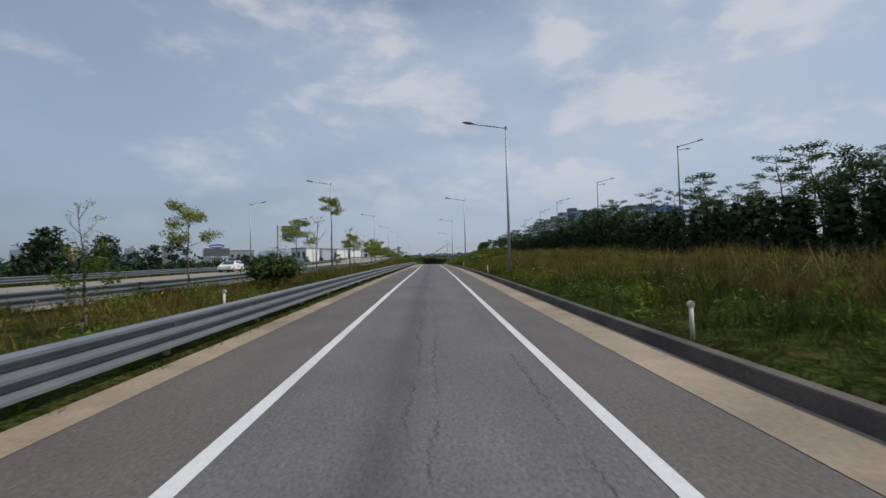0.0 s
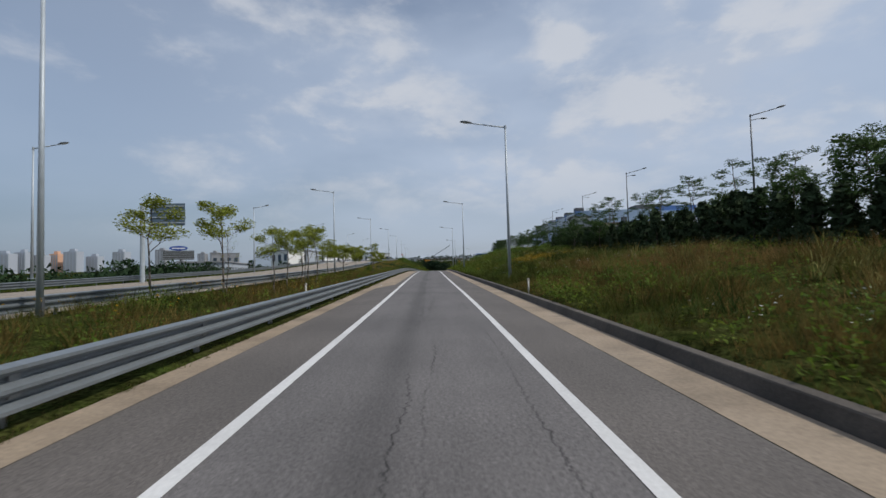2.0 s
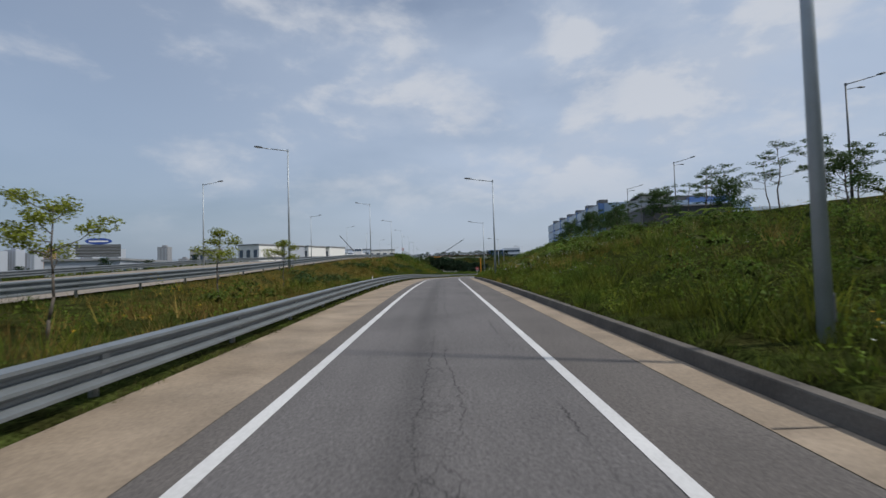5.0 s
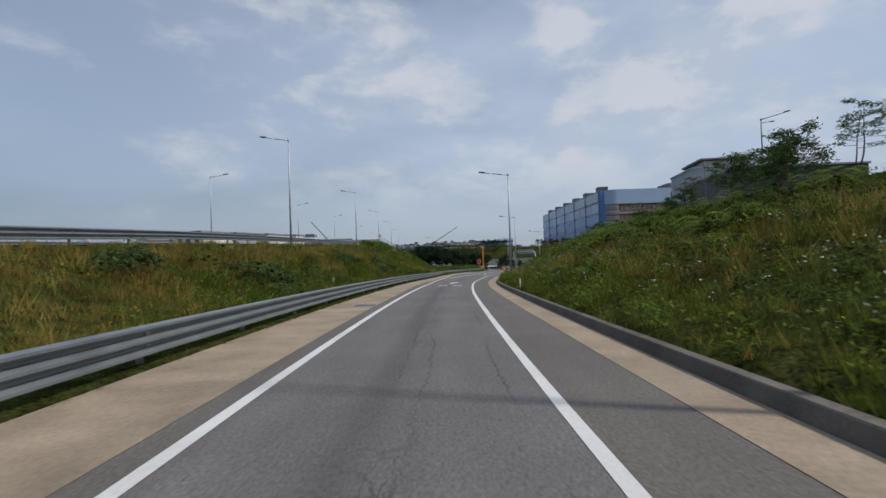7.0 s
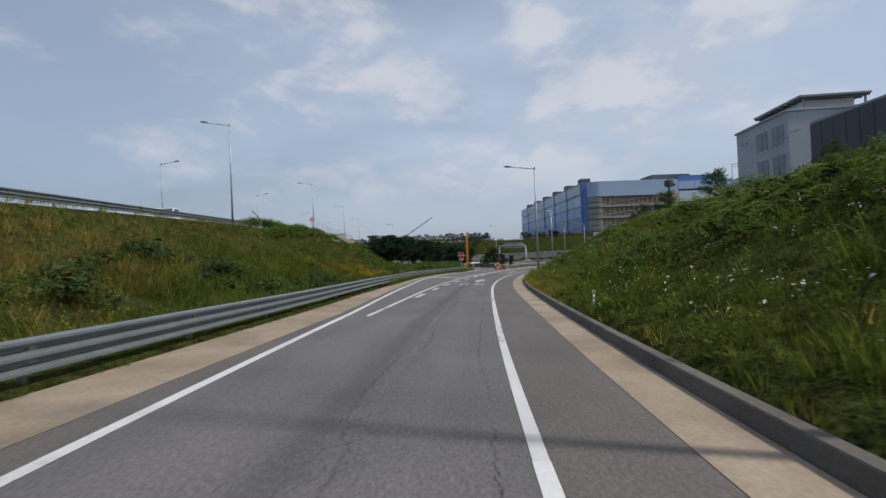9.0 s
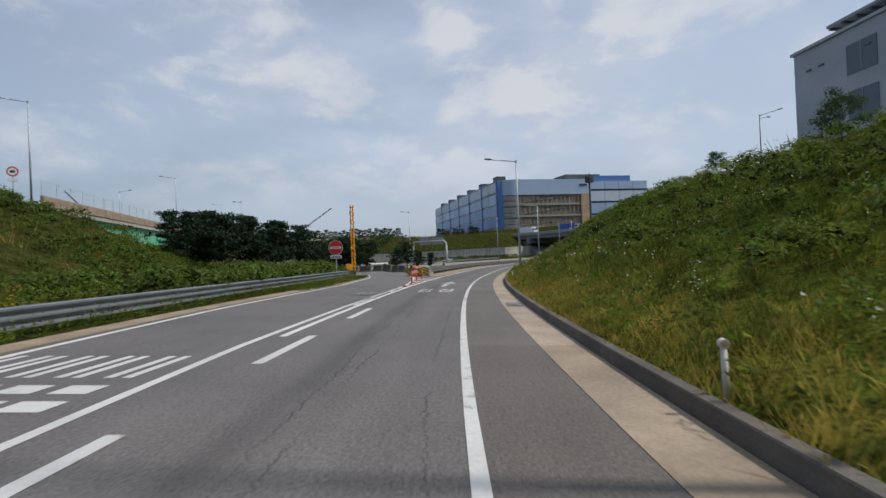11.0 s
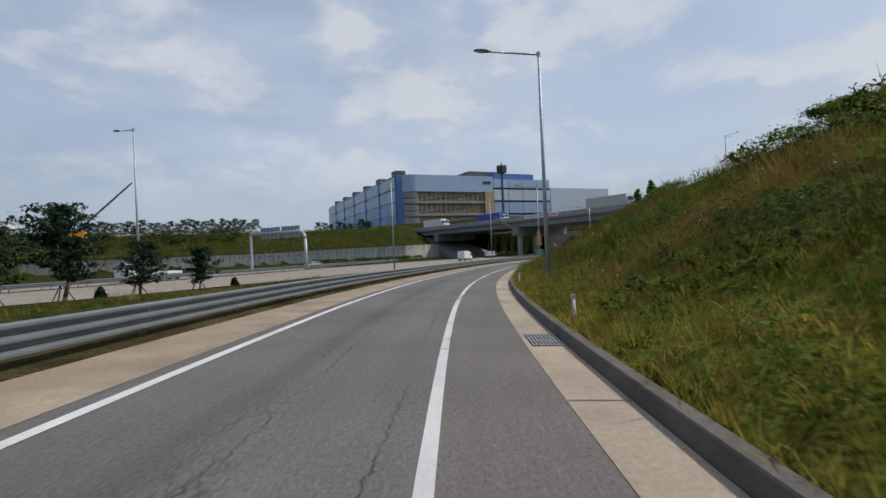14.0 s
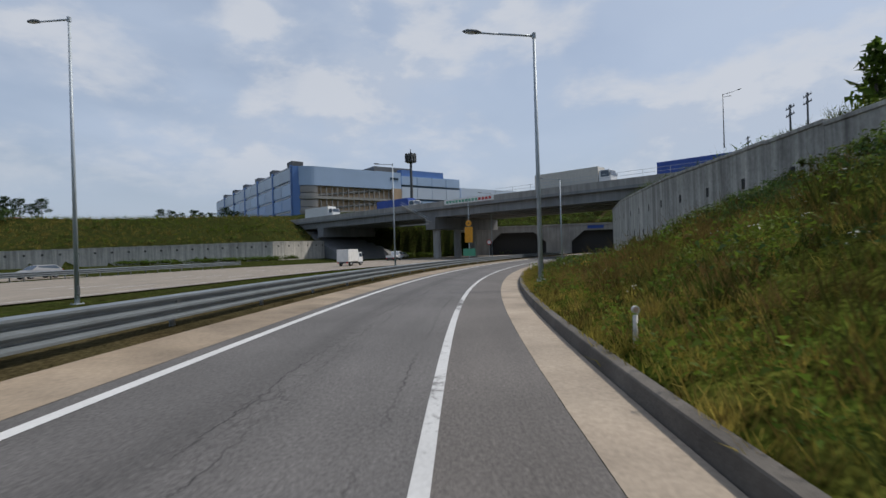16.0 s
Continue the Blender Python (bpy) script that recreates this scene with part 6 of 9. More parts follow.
def height_gauge():
    """A tall amber frame-like post with zig-zag sides and a cabinet at its foot."""
    x, y = 6.45, 292.2
    z = ground_at(x, y)
    t = thing("amber_mast", pose(x, y, z, 0, 0, 8), "tall amber lattice post with a control cabinet at its foot", "barrier post")
    h = 7.5 - z
    for dx, dy in ((-0.13, -0.13), (0.13, -0.13), (-0.13, 0.13), (0.13, 0.13)):
        part("leg", tube(bmesh.new(), (dx, dy, 0), (dx * 0.8, dy * 0.8, h), 0.035, 0.03, 6), M["amber"], t)
    for i in range(int(h / 0.4)):
        z0 = i * 0.4
        bm = bmesh.new()
        s = 1 if i % 2 else -1
        tube(bm, (-0.15 * s, -0.15, z0), (0.15 * s, -0.15, z0 + 0.4), 0.045, 0.045, 5)
        tube(bm, (-0.15, 0.15 * s, z0), (-0.15, -0.15 * s, z0 + 0.4), 0.045, 0.045, 5)
        tube(bm, (0.15, -0.15 * s, z0), (0.15, 0.15 * s, z0 + 0.4), 0.045, 0.045, 5)
        part("brace", bm, M["amber"], t)
    part("cabinet", a_box(-0.75, -0.2, -0.3, 0.3, 0.0, 1.2, 0.02), M["amber"], t, "amber steel cabinet")


height_gauge()


def board_sign(x, y, z, hgt, w, bh, side, turn, label, two=False, front="board"):
    """A sign board on one cantilever post or two legs."""
    t = thing("sign_board", pose(x, y, z, 0, 0, turn), label, "road sign", "sign boards")
    if two:
        for px in (-w * 0.35, w * 0.35):
            part("leg", tube(bmesh.new(), (px, 0.1, 0), (px, 0.1, hgt), 0.11, 0.11, 10), M["pole"], t)
        x0 = -w / 2
    else:
        part("post", tube(bmesh.new(), (0, 0.15, 0), (0, 0.15, hgt + 0.1), 0.24, 0.2, 14), M["pole"], t)
        for dz in (-0.25, -bh + 0.3):
            part("arm", tube(bmesh.new(), (0, 0.15, hgt + dz), (side * (0.6 + w), 0.15, hgt + dz), 0.1, 0.09, 10), M["pole"], t)
        x0 = 0.8 if side > 0 else -0.8 - w
    b = part("board", a_box(x0, x0 + w, -0.1, 0.0, hgt - bh, hgt, 0.02), M[front], t, "dark sign board")
    for k in range(4):
        part("stiffener", a_box(x0 + 0.05, x0 + w - 0.05, -0.16, -0.1, hgt - bh + (k + 0.5) * bh / 4 - 0.05, hgt - bh + (k + 0.5) * bh / 4 + 0.05), M["pole"], b)


board_sign(-31.9, 92.0, float(main_z(92)) - 0.3, 8.45, 3.4, 2.3, 1, 8, "dark sign board on a cantilever post seen from behind")
board_sign(-41.6, 62.0, 0.0, 3.9, 3.4, 3.5, 1, 10, "large dark sign board on two legs seen from behind", True)
board_sign(-53.6, 66.0, 0.0, 6.1, 3.6, 1.3, 1, 10, "wide dark sign board on two legs", True)
# billboard with a dark screen
board_sign(-135.0, 284.5, 0.0, 16.2, 14.0, 4.6, 1, 25, "dark billboard beyond the main road", True, "dark_grey")
t = thing("oval_sign", pose(-135.0, 284.5, 16.2, 0, 0, 25), "blue and white oval sign standing on a billboard", "sign")
part("oval", bm_mesh("oval", tube(bmesh.new(), (0, -0.2, 0), (0, 0.2, 0), 1.9, 1.9, 28), M["blue"], False), None, t, m=Matrix.Translation((0, 0, 1.2)) @ Matrix.Diagonal((2.2, 1, 0.62, 1)))
part("band", a_box(-3.0, 3.0, -0.26, -0.2, 0.9, 1.4, 0.02), M["white_paint"], t, "white band")
# round limit sign on the embankment, shown as a plain ring
t = thing("limit_sign", pose(main_x(296) + 0.6, 296.0, float(main_z(296)) - 0.4, 0, 0, 5), "round white sign with a red ring on a post", "road sign")
part("post", tube(bmesh.new(), (0, 0.05, 0), (0, 0.05, 3.6), 0.05, 0.05, 8), M["pole"], t)
d = part("disc", tube(bmesh.new(), (0, 0, 3.1), (0, -0.02, 3.1), 0.46, 0.46, 28), M["red"], t, "red ring")
part("face", tube(bmesh.new(), (0, -0.021, 3.1), (0, -0.03, 3.1), 0.34, 0.34, 28), M["white_paint"], d)
part("lettering", a_box(-0.2, 0.2, -0.036, -0.031, 3.0, 3.2), M["black"], d)
part("plate", a_box(-0.4, 0.4, -0.02, 0.0, 2.2, 2.5, 0.01), M["white_paint"], t)


def gantry():
    """A half-portal over the far lanes, its boards seen from behind."""
    t = thing("gantry", pose(42.7, 408.4, HW_Z, 0, 0, 129), "steel sign gantry with grey boards seen from behind", "gantry")
    bm = bent_bar(bmesh.new(), [(0, 0, 0), (0, 0, 6.4), (0.35, 0, 7.4), (1.3, 0, 8.0), (15.3, 0, 8.0)], [0.32, 0.3, 0.3, 0.3, 0.28], 12)
    part("frame", bm_mesh("frame", bm, M["pole"], True), None, t)
    part("leg", tube(bmesh.new(), (15.3, 0, 0), (15.3, 0, 8.0), 0.32, 0.28, 12), M["pole"], t)
    for x0, w in ((1.6, 5.0), (7.0, 5.6)):
        b = part("board", a_box(x0, x0 + w, -0.3, -0.2, 6.8, 9.2, 0.02), M["mid_grey"], t, "grey back of a sign board")
        for k in range(5):
            part("stiffener", a_box(x0 + (k + 0.4) * w / 5, x0 + (k + 0.5) * w / 5, -0.2, -0.1, 6.8, 9.2), M["pole"], b)


gantry()
# amber direction board and green sign near the piers
p = at_road(424.0, -9.5)
t = thing("road_sign", pose(101.5, 411.0, HW_Z, 0, 0, -40), "amber arrow board on a post with a green board below", "road sign")
part("post", tube(bmesh.new(), (0, 0.1, 0), (0, 0.1, 10.5), 0.09, 0.07, 10), M["pole"], t)
part("arrow_board", a_box(-0.65, 0.65, -0.05, 0.05, 3.0, 5.6, 0.02), M["amber"], t, "amber arrow board")
part("green_board", a_box(-1.0, 1.0, -0.05, 0.05, 0.8, 2.0, 0.02), M["green_steel"], t, "green board")
d = part("disc", tube(bmesh.new(), (0, 0, 6.2), (0, -0.02, 6.2), 0.5, 0.5, 24), M["amber"], t)
part("lettering", a_box(-0.15, 0.15, -0.03, -0.021, 6.1, 6.3), M["black"], d)
p = at_road(446.0, -7.0)
t = thing("limit_sign", pose(112.0, 418.0, HW_Z, 0, 0, -45), "small round sign on a thin post", "road sign")
part("post", tube(bmesh.new(), (0, 0.05, 0), (0, 0.05, 3.4), 0.04, 0.04, 8), M["pole"], t)
d = part("disc", tube(bmesh.new(), (0, 0, 3.1), (0, -0.02, 3.1), 0.5, 0.5, 24), M["red"], t)
part("face", tube(bmesh.new(), (0, -0.021, 3.1), (0, -0.03, 3.1), 0.36, 0.36, 24), M["white_paint"], d)


# drain grates and slab joints in the gutters
def grate(s, o0, o1, ln, label):
    t = thing("drain_grate", Matrix(), label, "drain grate", "drain grates")
    # a flat dark sheet under the bars stands in for the shaded pit
    q = [at_road(s + a, o, 0.016) for a, o in ((0, o0), (ln, o0), (ln, o1), (0, o1))]
    part("pit", mesh_of("pit", q, [(0, 1, 2, 3)], M["sealant"]), None, t)
    n = 9
    for i in range(n):
        f0 = o0 + (o1 - o0) * (i + 0.25) / n
        f1 = f0 + 0.4 * (o1 - o0) / n
        part("bar", mesh_of("bar", [at_road(s + a, o, h) for h in (0.017, 0.03) for a, o in ((0, f0), (ln, f0), (ln, f1), (0, f1))], [(4, 5, 6, 7), (0, 1, 5, 4), (3, 2, 6, 7), (0, 3, 7, 4), (1, 2, 6, 5)], M["post_steel"]), None, t)
    for a in (0.0, ln * 0.33, ln * 0.66, ln - 0.05):
        part("cross_bar", mesh_of("cross_bar", [at_road(s + a + d, o, 0.031) for d, o in ((0, o0), (0.05, o0), (0.05, o1), (0, o1))], [(0, 1, 2, 3)], M["post_steel"]), None, t)


for s in (262.62, 321.95):
    grate(s, float(gutter_in(s)) + 0.1, float(kerb_in(s)) - 0.05, 1.25, "dark steel drain grate in the concrete gutter")
grate(267.9, -5.55, -4.7, 1.7, "wide dark steel drain grate across the exit lane")
grate(174.6, float(sand_in(174.6)) - 0.85, float(sand_in(174.6)) - 0.1, 0.9, "dark drain grate in the concrete strip by the guardrail")
joints = thing("slab_joints", Matrix(), "dark narrow joints across the concrete gutter", "joint", kind="structure")
for s in np.arange(-60.85, 460, 14.6):
    part("joint", mesh_of("joint", [at_road(s + d, o, 0.0165) for d, o in ((0, float(gutter_in(s)) + 0.01), (0.025, float(gutter_in(s)) + 0.01), (0.025, float(kerb_in(s)) - 0.03), (0, float(kerb_in(s)) - 0.03))], [(0, 1, 2, 3)], M["sealant"]), None, joints)

# utility poles on the skyline
def utility_pole(x, y, z, h):
    t = thing("utility_pole", pose(x, y, z, 0, 0, 40), "dark utility pole with two crossarms", "utility pole", "utility poles")
    part("pole", tube(bmesh.new(), (0, 0, 0), (0, 0, h), 0.17, 0.11, 8), M["dark_grey"], t)
    for k in (0.4, 1.3):
        arm = part("crossarm", a_box(-1.1, 1.1, -0.06, 0.06, h - k - 0.06, h - k + 0.06), M["dark_grey"], t)
        for i in (-1.0, -0.4, 0.4, 1.0):
            part("insulator", tube(bmesh.new(), (i, 0, h - k + 0.06), (i, 0, h - k + 0.3), 0.05, 0.03, 6), M["mid_grey"], arm)


for x, y, top in ((128.0, 372.0, 20.0), (122.0, 372.0, 17.5), (160.0, 392.0, 22.0), (172.0, 440.0, 19.0)):
    utility_pole(x, y, top - 12.0, 12.0)
copy_thing(terrace_lamp, pose(145.5, 390.2, 17.9, 0, 0, 130))

# banner on the flyover
t = thing("banner", pose(110.9, 430.6, 9.9, 0, 0, -79), "white banner with coloured lettering on the parapet", "banner")
part("cloth", a_box(0, 13.0, -0.06, -0.03, 0.1, 1.1), M["white_paint"], t)
for k in range(14):
    part("lettering", a_box(0.6 + k * 0.86, 1.2 + k * 0.86, -0.07, -0.061, 0.35, 0.85), M["red"] if 9 < k else M["green_steel"], t)


# ---- vehicles at rest ----
def wheel_of(parent, x, y, r, w=0.24, dual=False):
    wh = part("wheel", bm_mesh("wheel", tube(bmesh.new(), (x - w / 2, y, r), (x + w / 2, y, r), r, r, 18), M["rubber"], True), None, parent, "black tyre")
    part("rim", tube(bmesh.new(), (x - w / 2 - 0.012, y, r), (x + w / 2 + 0.012, y, r), r * 0.55, r * 0.55, 14), M["mid_grey"], wh, "grey steel rim")


def cab(t, w, y0, ln, h, mat, base=0.55):
    bm = bmesh.new()
    prof = [(y0, base), (y0 + ln, base), (y0 + ln, base + 0.55 * h), (y0 + ln - 0.28, base + h), (y0 + 0.1, base + h), (y0, base + h - 0.1)]
    a = [[bm.verts.new((x, y, z)) for y, z in prof] for x in (-w / 2, w / 2)]
    bm.faces.new(a[0]); bm.faces.new(a[1][::-1])
    for i in range(len(prof)):
        j = (i + 1) % len(prof)
        bm.faces.new((a[0][i], a[0][j], a[1][j], a[1][i]))
    bmesh.ops.bevel(bm, geom=bm.edges[:], offset=0.06, segments=2, affect="EDGES")
    c = part("cab", bm, mat, t, "painted cab")
    q = [(y0 + ln + 0.012, base + 0.6 * h), (y0 + ln - 0.235, base + h - 0.09)]
    part("windscreen", mesh_of("windscreen", [(-w / 2 + 0.12, *q[0]), (w / 2 - 0.12, *q[0]), (w / 2 - 0.16, *q[1]), (-w / 2 + 0.16, *q[1])], [(0, 1, 2, 3)], M["window_dark"]), None, c, "dark windscreen")
    for sx in (-1, 1):
        x = sx * (w / 2 + 0.008)
        part("side_window", mesh_of("side_window", [(x, y0 + 0.3, base + 0.55 * h), (x, y0 + ln - 0.18, base + 0.55 * h), (x, y0 + ln - 0.38, base + h - 0.12), (x, y0 + 0.3, base + h - 0.12)], [(0, 1, 2, 3)], M["window_dark"]), None, c, "dark side window")
        part("headlight", a_box(sx * w * 0.36 - 0.14, sx * w * 0.36 + 0.14, y0 + ln - 0.02, y0 + ln + 0.02, base + 0.15, base + 0.32), M["lamp_glass"], c, "headlight")
        part("mirror", a_box(sx * (w / 2 + 0.12) - 0.06, sx * (w / 2 + 0.12) + 0.06, y0 + ln - 0.1, y0 + ln, base + 0.6 * h, base + 0.8 * h), M["black"], c)
    part("bumper", a_box(-w / 2, w / 2, y0 + ln - 0.1, y0 + ln + 0.08, base - 0.2, base + 0.05, 0.03), M["dark_grey"], t)
    return c


def truck(m, kind, label, cab_mat="car_white", load_mat="white_paint"):
    """kind: box, pickup, flatbed, container, trailer. Its front points to +y."""
    t = thing("truck" if kind != "trailer" else "articulated_truck", m, label, "truck", "trucks")
    ln, w, ch, lh, r = {"box": (3.2, 1.75, 1.45, 1.75, 0.33), "pickup": (2.8, 1.74, 1.42, 0.45, 0.33), "flatbed": (7.2, 2.4, 2.1, 0.5, 0.48), "container": (9.2, 2.45, 2.3, 2.6, 0.5), "trailer": (12.2, 2.5, 2.5, 2.7, 0.5)}[kind]
    base = 0.5 if r < 0.4 else 0.75
    part("chassis", a_box(-w * 0.32, w * 0.32, -ln, 1.4, base - 0.12, base + 0.1, 0.02), M["dark_grey"], t)
    cab(t, w, 0.15, 1.55 if r < 0.4 else 2.0, ch, M[cab_mat], base - 0.05)
    fl = base + 0.12 + (0.35 if kind in ("container", "trailer") else 0)
    if kind in ("box", "container", "trailer"):
        body = part("cargo_box", a_box(-w / 2 - 0.05, w / 2 + 0.05, -ln, 0.0, fl, fl + lh, 0.03), M[load_mat], t, "cargo box")
        for k in range(int(ln / 0.6)):
            for sx in (-1, 1):
                x = sx * (w / 2 + 0.06)
                part("rib", a_box(min(x, x + sx * 0.03), max(x, x + sx * 0.03), -ln + 0.25 + k * 0.6, -ln + 0.33 + k * 0.6, fl + 0.06, fl + lh - 0.06), M[load_mat], body)
        for sx in (-1, 1):
            part("rear_door", a_box(min(0.02 * sx, sx * w / 2), max(0.02 * sx, sx * w / 2), -ln - 0.03, -ln, fl + 0.06, fl + lh - 0.06, 0.01), M[load_mat], body)
    else:
        body = part("bed", a_box(-w / 2, w / 2, -ln, 0.0, fl, fl + 0.12, 0.01), M["mid_grey"], t)
        for sx in (-1, 1):
            part("side_board", a_box(sx * w / 2 - 0.03, sx * w / 2 + 0.03, -ln, 0.0, fl + 0.1, fl + lh, 0.01), M["car_white"], body)
        part("tailgate", a_box(-w / 2, w / 2, -ln - 0.05, -ln, fl + 0.02, fl + lh, 0.01), M["car_white"], body)
    for sx in (-1, 1):
        part("tail_light", a_box(sx * w * 0.4 - 0.12, sx * w * 0.4 + 0.12, -ln - 0.06, -ln - 0.01, base - 0.1, base + 0.06), M["red"], t, "red tail light")
        wheel_of(t, sx * (w / 2 - 0.14), 1.0, r)
        wheel_of(t, sx * (w / 2 - 0.14), -ln * 0.72, r)
        if ln > 7:
            wheel_of(t, sx * (w / 2 - 0.14), -ln * 0.72 - 1.25, r)
            if kind != "flatbed":
                wheel_of(t, sx * (w / 2 - 0.14), -ln * 0.25, r)
    return t


def car(m, label, mat="car_white"):
    t = thing("car", m, label, "car", "cars on the roads")
    w = 1.8
    prof = [(-2.2, 0.35), (2.15, 0.35), (2.2, 0.75), (1.1, 0.98), (0.45, 1.5), (-1.5, 1.55), (-2.15, 1.05)]
    bm = bmesh.new()
    a = [[bm.verts.new((x * (0.84 if z > 1.2 else 1), y, z)) for y, z in prof] for x in (-w / 2, w / 2)]
    bm.faces.new(a[0]); bm.faces.new(a[1][::-1])
    for i in range(len(prof)):
        j = (i + 1) % len(prof)
        bm.faces.new((a[0][i], a[0][j], a[1][j], a[1][i]))
    bmesh.ops.bevel(bm, geom=bm.edges[:], offset=0.07, segments=2, affect="EDGES")
    b = part("body", bm, M[mat], t)
    for sx in (-1, 1):
        x0, x1 = sx * (w / 2 * 0.965), sx * (w / 2 * 0.865)
        part("side_window", mesh_of("side_window", [(x0, 0.95, 1.03), (x1, 0.4, 1.44), (x1, -1.45, 1.48), (x0, -1.9, 1.08)], [(0, 1, 2, 3)], M["window_dark"]), None, b, "dark side windows")
        for y in (1.35, -1.35):
            wheel_of(t, sx * (w / 2 - 0.1), y, 0.33, 0.22)
        part("headlight", a_box(sx * 0.65 - 0.16, sx * 0.65 + 0.16, 2.13, 2.2, 0.62, 0.76), M["lamp_glass"], b)
        part("tail_light", a_box(sx * 0.7 - 0.14, sx * 0.7 + 0.14, -2.22, -2.16, 0.8, 1.0), M["red"], b)
    part("windscreen", mesh_of("windscreen", [(-0.76, 1.13, 1.02), (0.76, 1.13, 1.02), (0.66, 0.52, 1.47), (-0.66, 0.52, 1.47)], [(0, 1, 2, 3)], M["window_dark"]), None, b, "dark windscreen")
    part("rear_window", mesh_of("rear_window", [(-0.7, -2.11, 1.1), (0.7, -2.11, 1.1), (0.62, -1.62, 1.49), (-0.62, -1.62, 1.49)], [(3, 2, 1, 0)], M["window_dark"]), None, b, "dark rear window")
    return t


def on_highway(a, p, turn):
    q = at_highway(np.array(float(a)), np.array(float(p)))
    return pose(q[0], q[1], HW_Z + 0.035, 0, 0, -50.7 + turn)


truck(on_highway(48, 9.0, 0), "box", "small white box truck on the motorway")
truck(on_highway(76, 13.0, 0), "pickup", "small white pickup truck on the motorway")
truck(on_highway(-16, 37.0, 180), "flatbed", "white flatbed truck on the far carriageway")
truck(on_highway(-105, 38.0, 180), "container", "white truck with a dark blue container", "car_white", "blue")
truck(on_highway(-58, 17.0, 0), "pickup", "small white pickup truck passing the trees")
car(on_highway(24, 37.0, 180), "silver saloon car on the far carriageway", "mid_grey")
car(on_highway(100, 20.0, 0), "white car near the bridge piers")


def on_flyover(k, side, turn):
    a, b = Vector((95.5, 512.0, 0)), Vector((133.0, 316.0, 0))
    d = (b - a).normalized()
    q = a + d * k + Vector((-d.y, d.x, 0)) * side
    return pose(q.x, q.y, 9.86, 0, 0, math.degrees(math.atan2(-d.x, d.y)) + turn)


truck(on_flyover(36, 3.2, 0), "trailer", "white articulated truck on the flyover")
truck(on_flyover(64, 8.0, 0), "trailer", "articulated truck with a dark blue box on the flyover", "car_white", "blue")
truck(on_flyover(116, 3.2, 0), "trailer", "articulated truck with a pale grey box on the flyover", "car_white", "dull_white")
truck(on_flyover(136, 8.0, 0), "trailer", "articulated truck with a blue box on the flyover", "blue", "blue")
for u, y, turn, mt in ((-14.5, 64.0, 182.5, "car_white"), (-11.0, 246.0, 182.5, "car_white")):
    car(pose(main_x(y) + u, y, float(main_z(y)) + 0.08, 0, 0, turn), "car on the main road", mt)
truck(pose(main_x(264) - 11.5, 264, float(main_z(264)) + 0.08, 0, 0, 182.5), "flatbed", "white flatbed truck on the main road")

# ---- plants ----
rng = np.random.default_rng(11)


def raw_mesh(name, verts, tris, mat, inner=None, which=None):
    """A mesh from arrays; which marks the triangles that take the second material."""
    me = bpy.data.meshes.new(name)
    me.vertices.add(len(verts)); me.vertices.foreach_set("co", np.asarray(verts, np.float32).ravel())
    tris = np.asarray(tris, np.int32)
    me.loops.add(tris.size); me.loops.foreach_set("vertex_index", tris.ravel())
    me.polygons.add(len(tris)); me.polygons.foreach_set("loop_start", np.arange(0, tris.size, 3, dtype=np.int32))
    me.materials.append(mat)
    if which is not None:
        me.materials.append(inner)
        me.polygons.foreach_set("material_index", np.asarray(which, np.int32))
    me.update(calc_edges=True)
    return me


def blades(n, spread, height, width, bend, seed):
    """A tuft: n bent blades of two triangles and a tip."""
    r = np.random.default_rng(seed)
    v, f = [], []
    for i in range(n):
        a, d = r.uniform(0, 2 * np.pi), spread * np.sqrt(r.uniform())
        b = np.array((d * np.cos(a), d * np.sin(a), 0))
        t = r.uniform(0, 2 * np.pi)
        side = np.array((np.cos(t), np.sin(t), 0)) * width * r.uniform(0.6, 1.3)
        out = np.array((np.cos(a + r.normal(0, 0.7)), np.sin(a + r.normal(0, 0.7)), 0))
        h = height * r.uniform(0.55, 1.15)
        k = bend * r.uniform(0.4, 1.5) * h
        m = b + out * k * 0.4 + np.array((0, 0, 0.55 * h))
        e = b + out * k + np.array((0, 0, h * (1 - 0.3 * bend)))
        q = len(v)
        v += [b, m - side, m + side, e]
        f += [(q, q + 2, q + 1), (q + 1, q + 2, q + 3)]
    return np.array(v), np.array(f)


def spikes(n, spread, height, width, bend, seed):
    """A dense tuft: n slim leaning blades of one triangle each."""
    r = np.random.default_rng(seed)
    v, f = [], []
    for i in range(n):
        a, d = r.uniform(0, 2 * np.pi), spread * np.sqrt(r.uniform())
        b = np.array((d * np.cos(a), d * np.sin(a), 0))
        t = r.uniform(0, 2 * np.pi)
        side = np.array((np.cos(t), np.sin(t), 0)) * width * r.uniform(0.6, 1.3)
        g = a + r.normal(0, 0.8)
        h = height * r.uniform(0.5, 1.15)
        e = b + np.array((np.cos(g) * bend * h, np.sin(g) * bend * h, h)) * r.uniform(0.8, 1.1)
        q = len(v)
        v += [b - side, b + side, e]
        f += [(q, q + 1, q + 2)]
    return np.array(v), np.array(f)


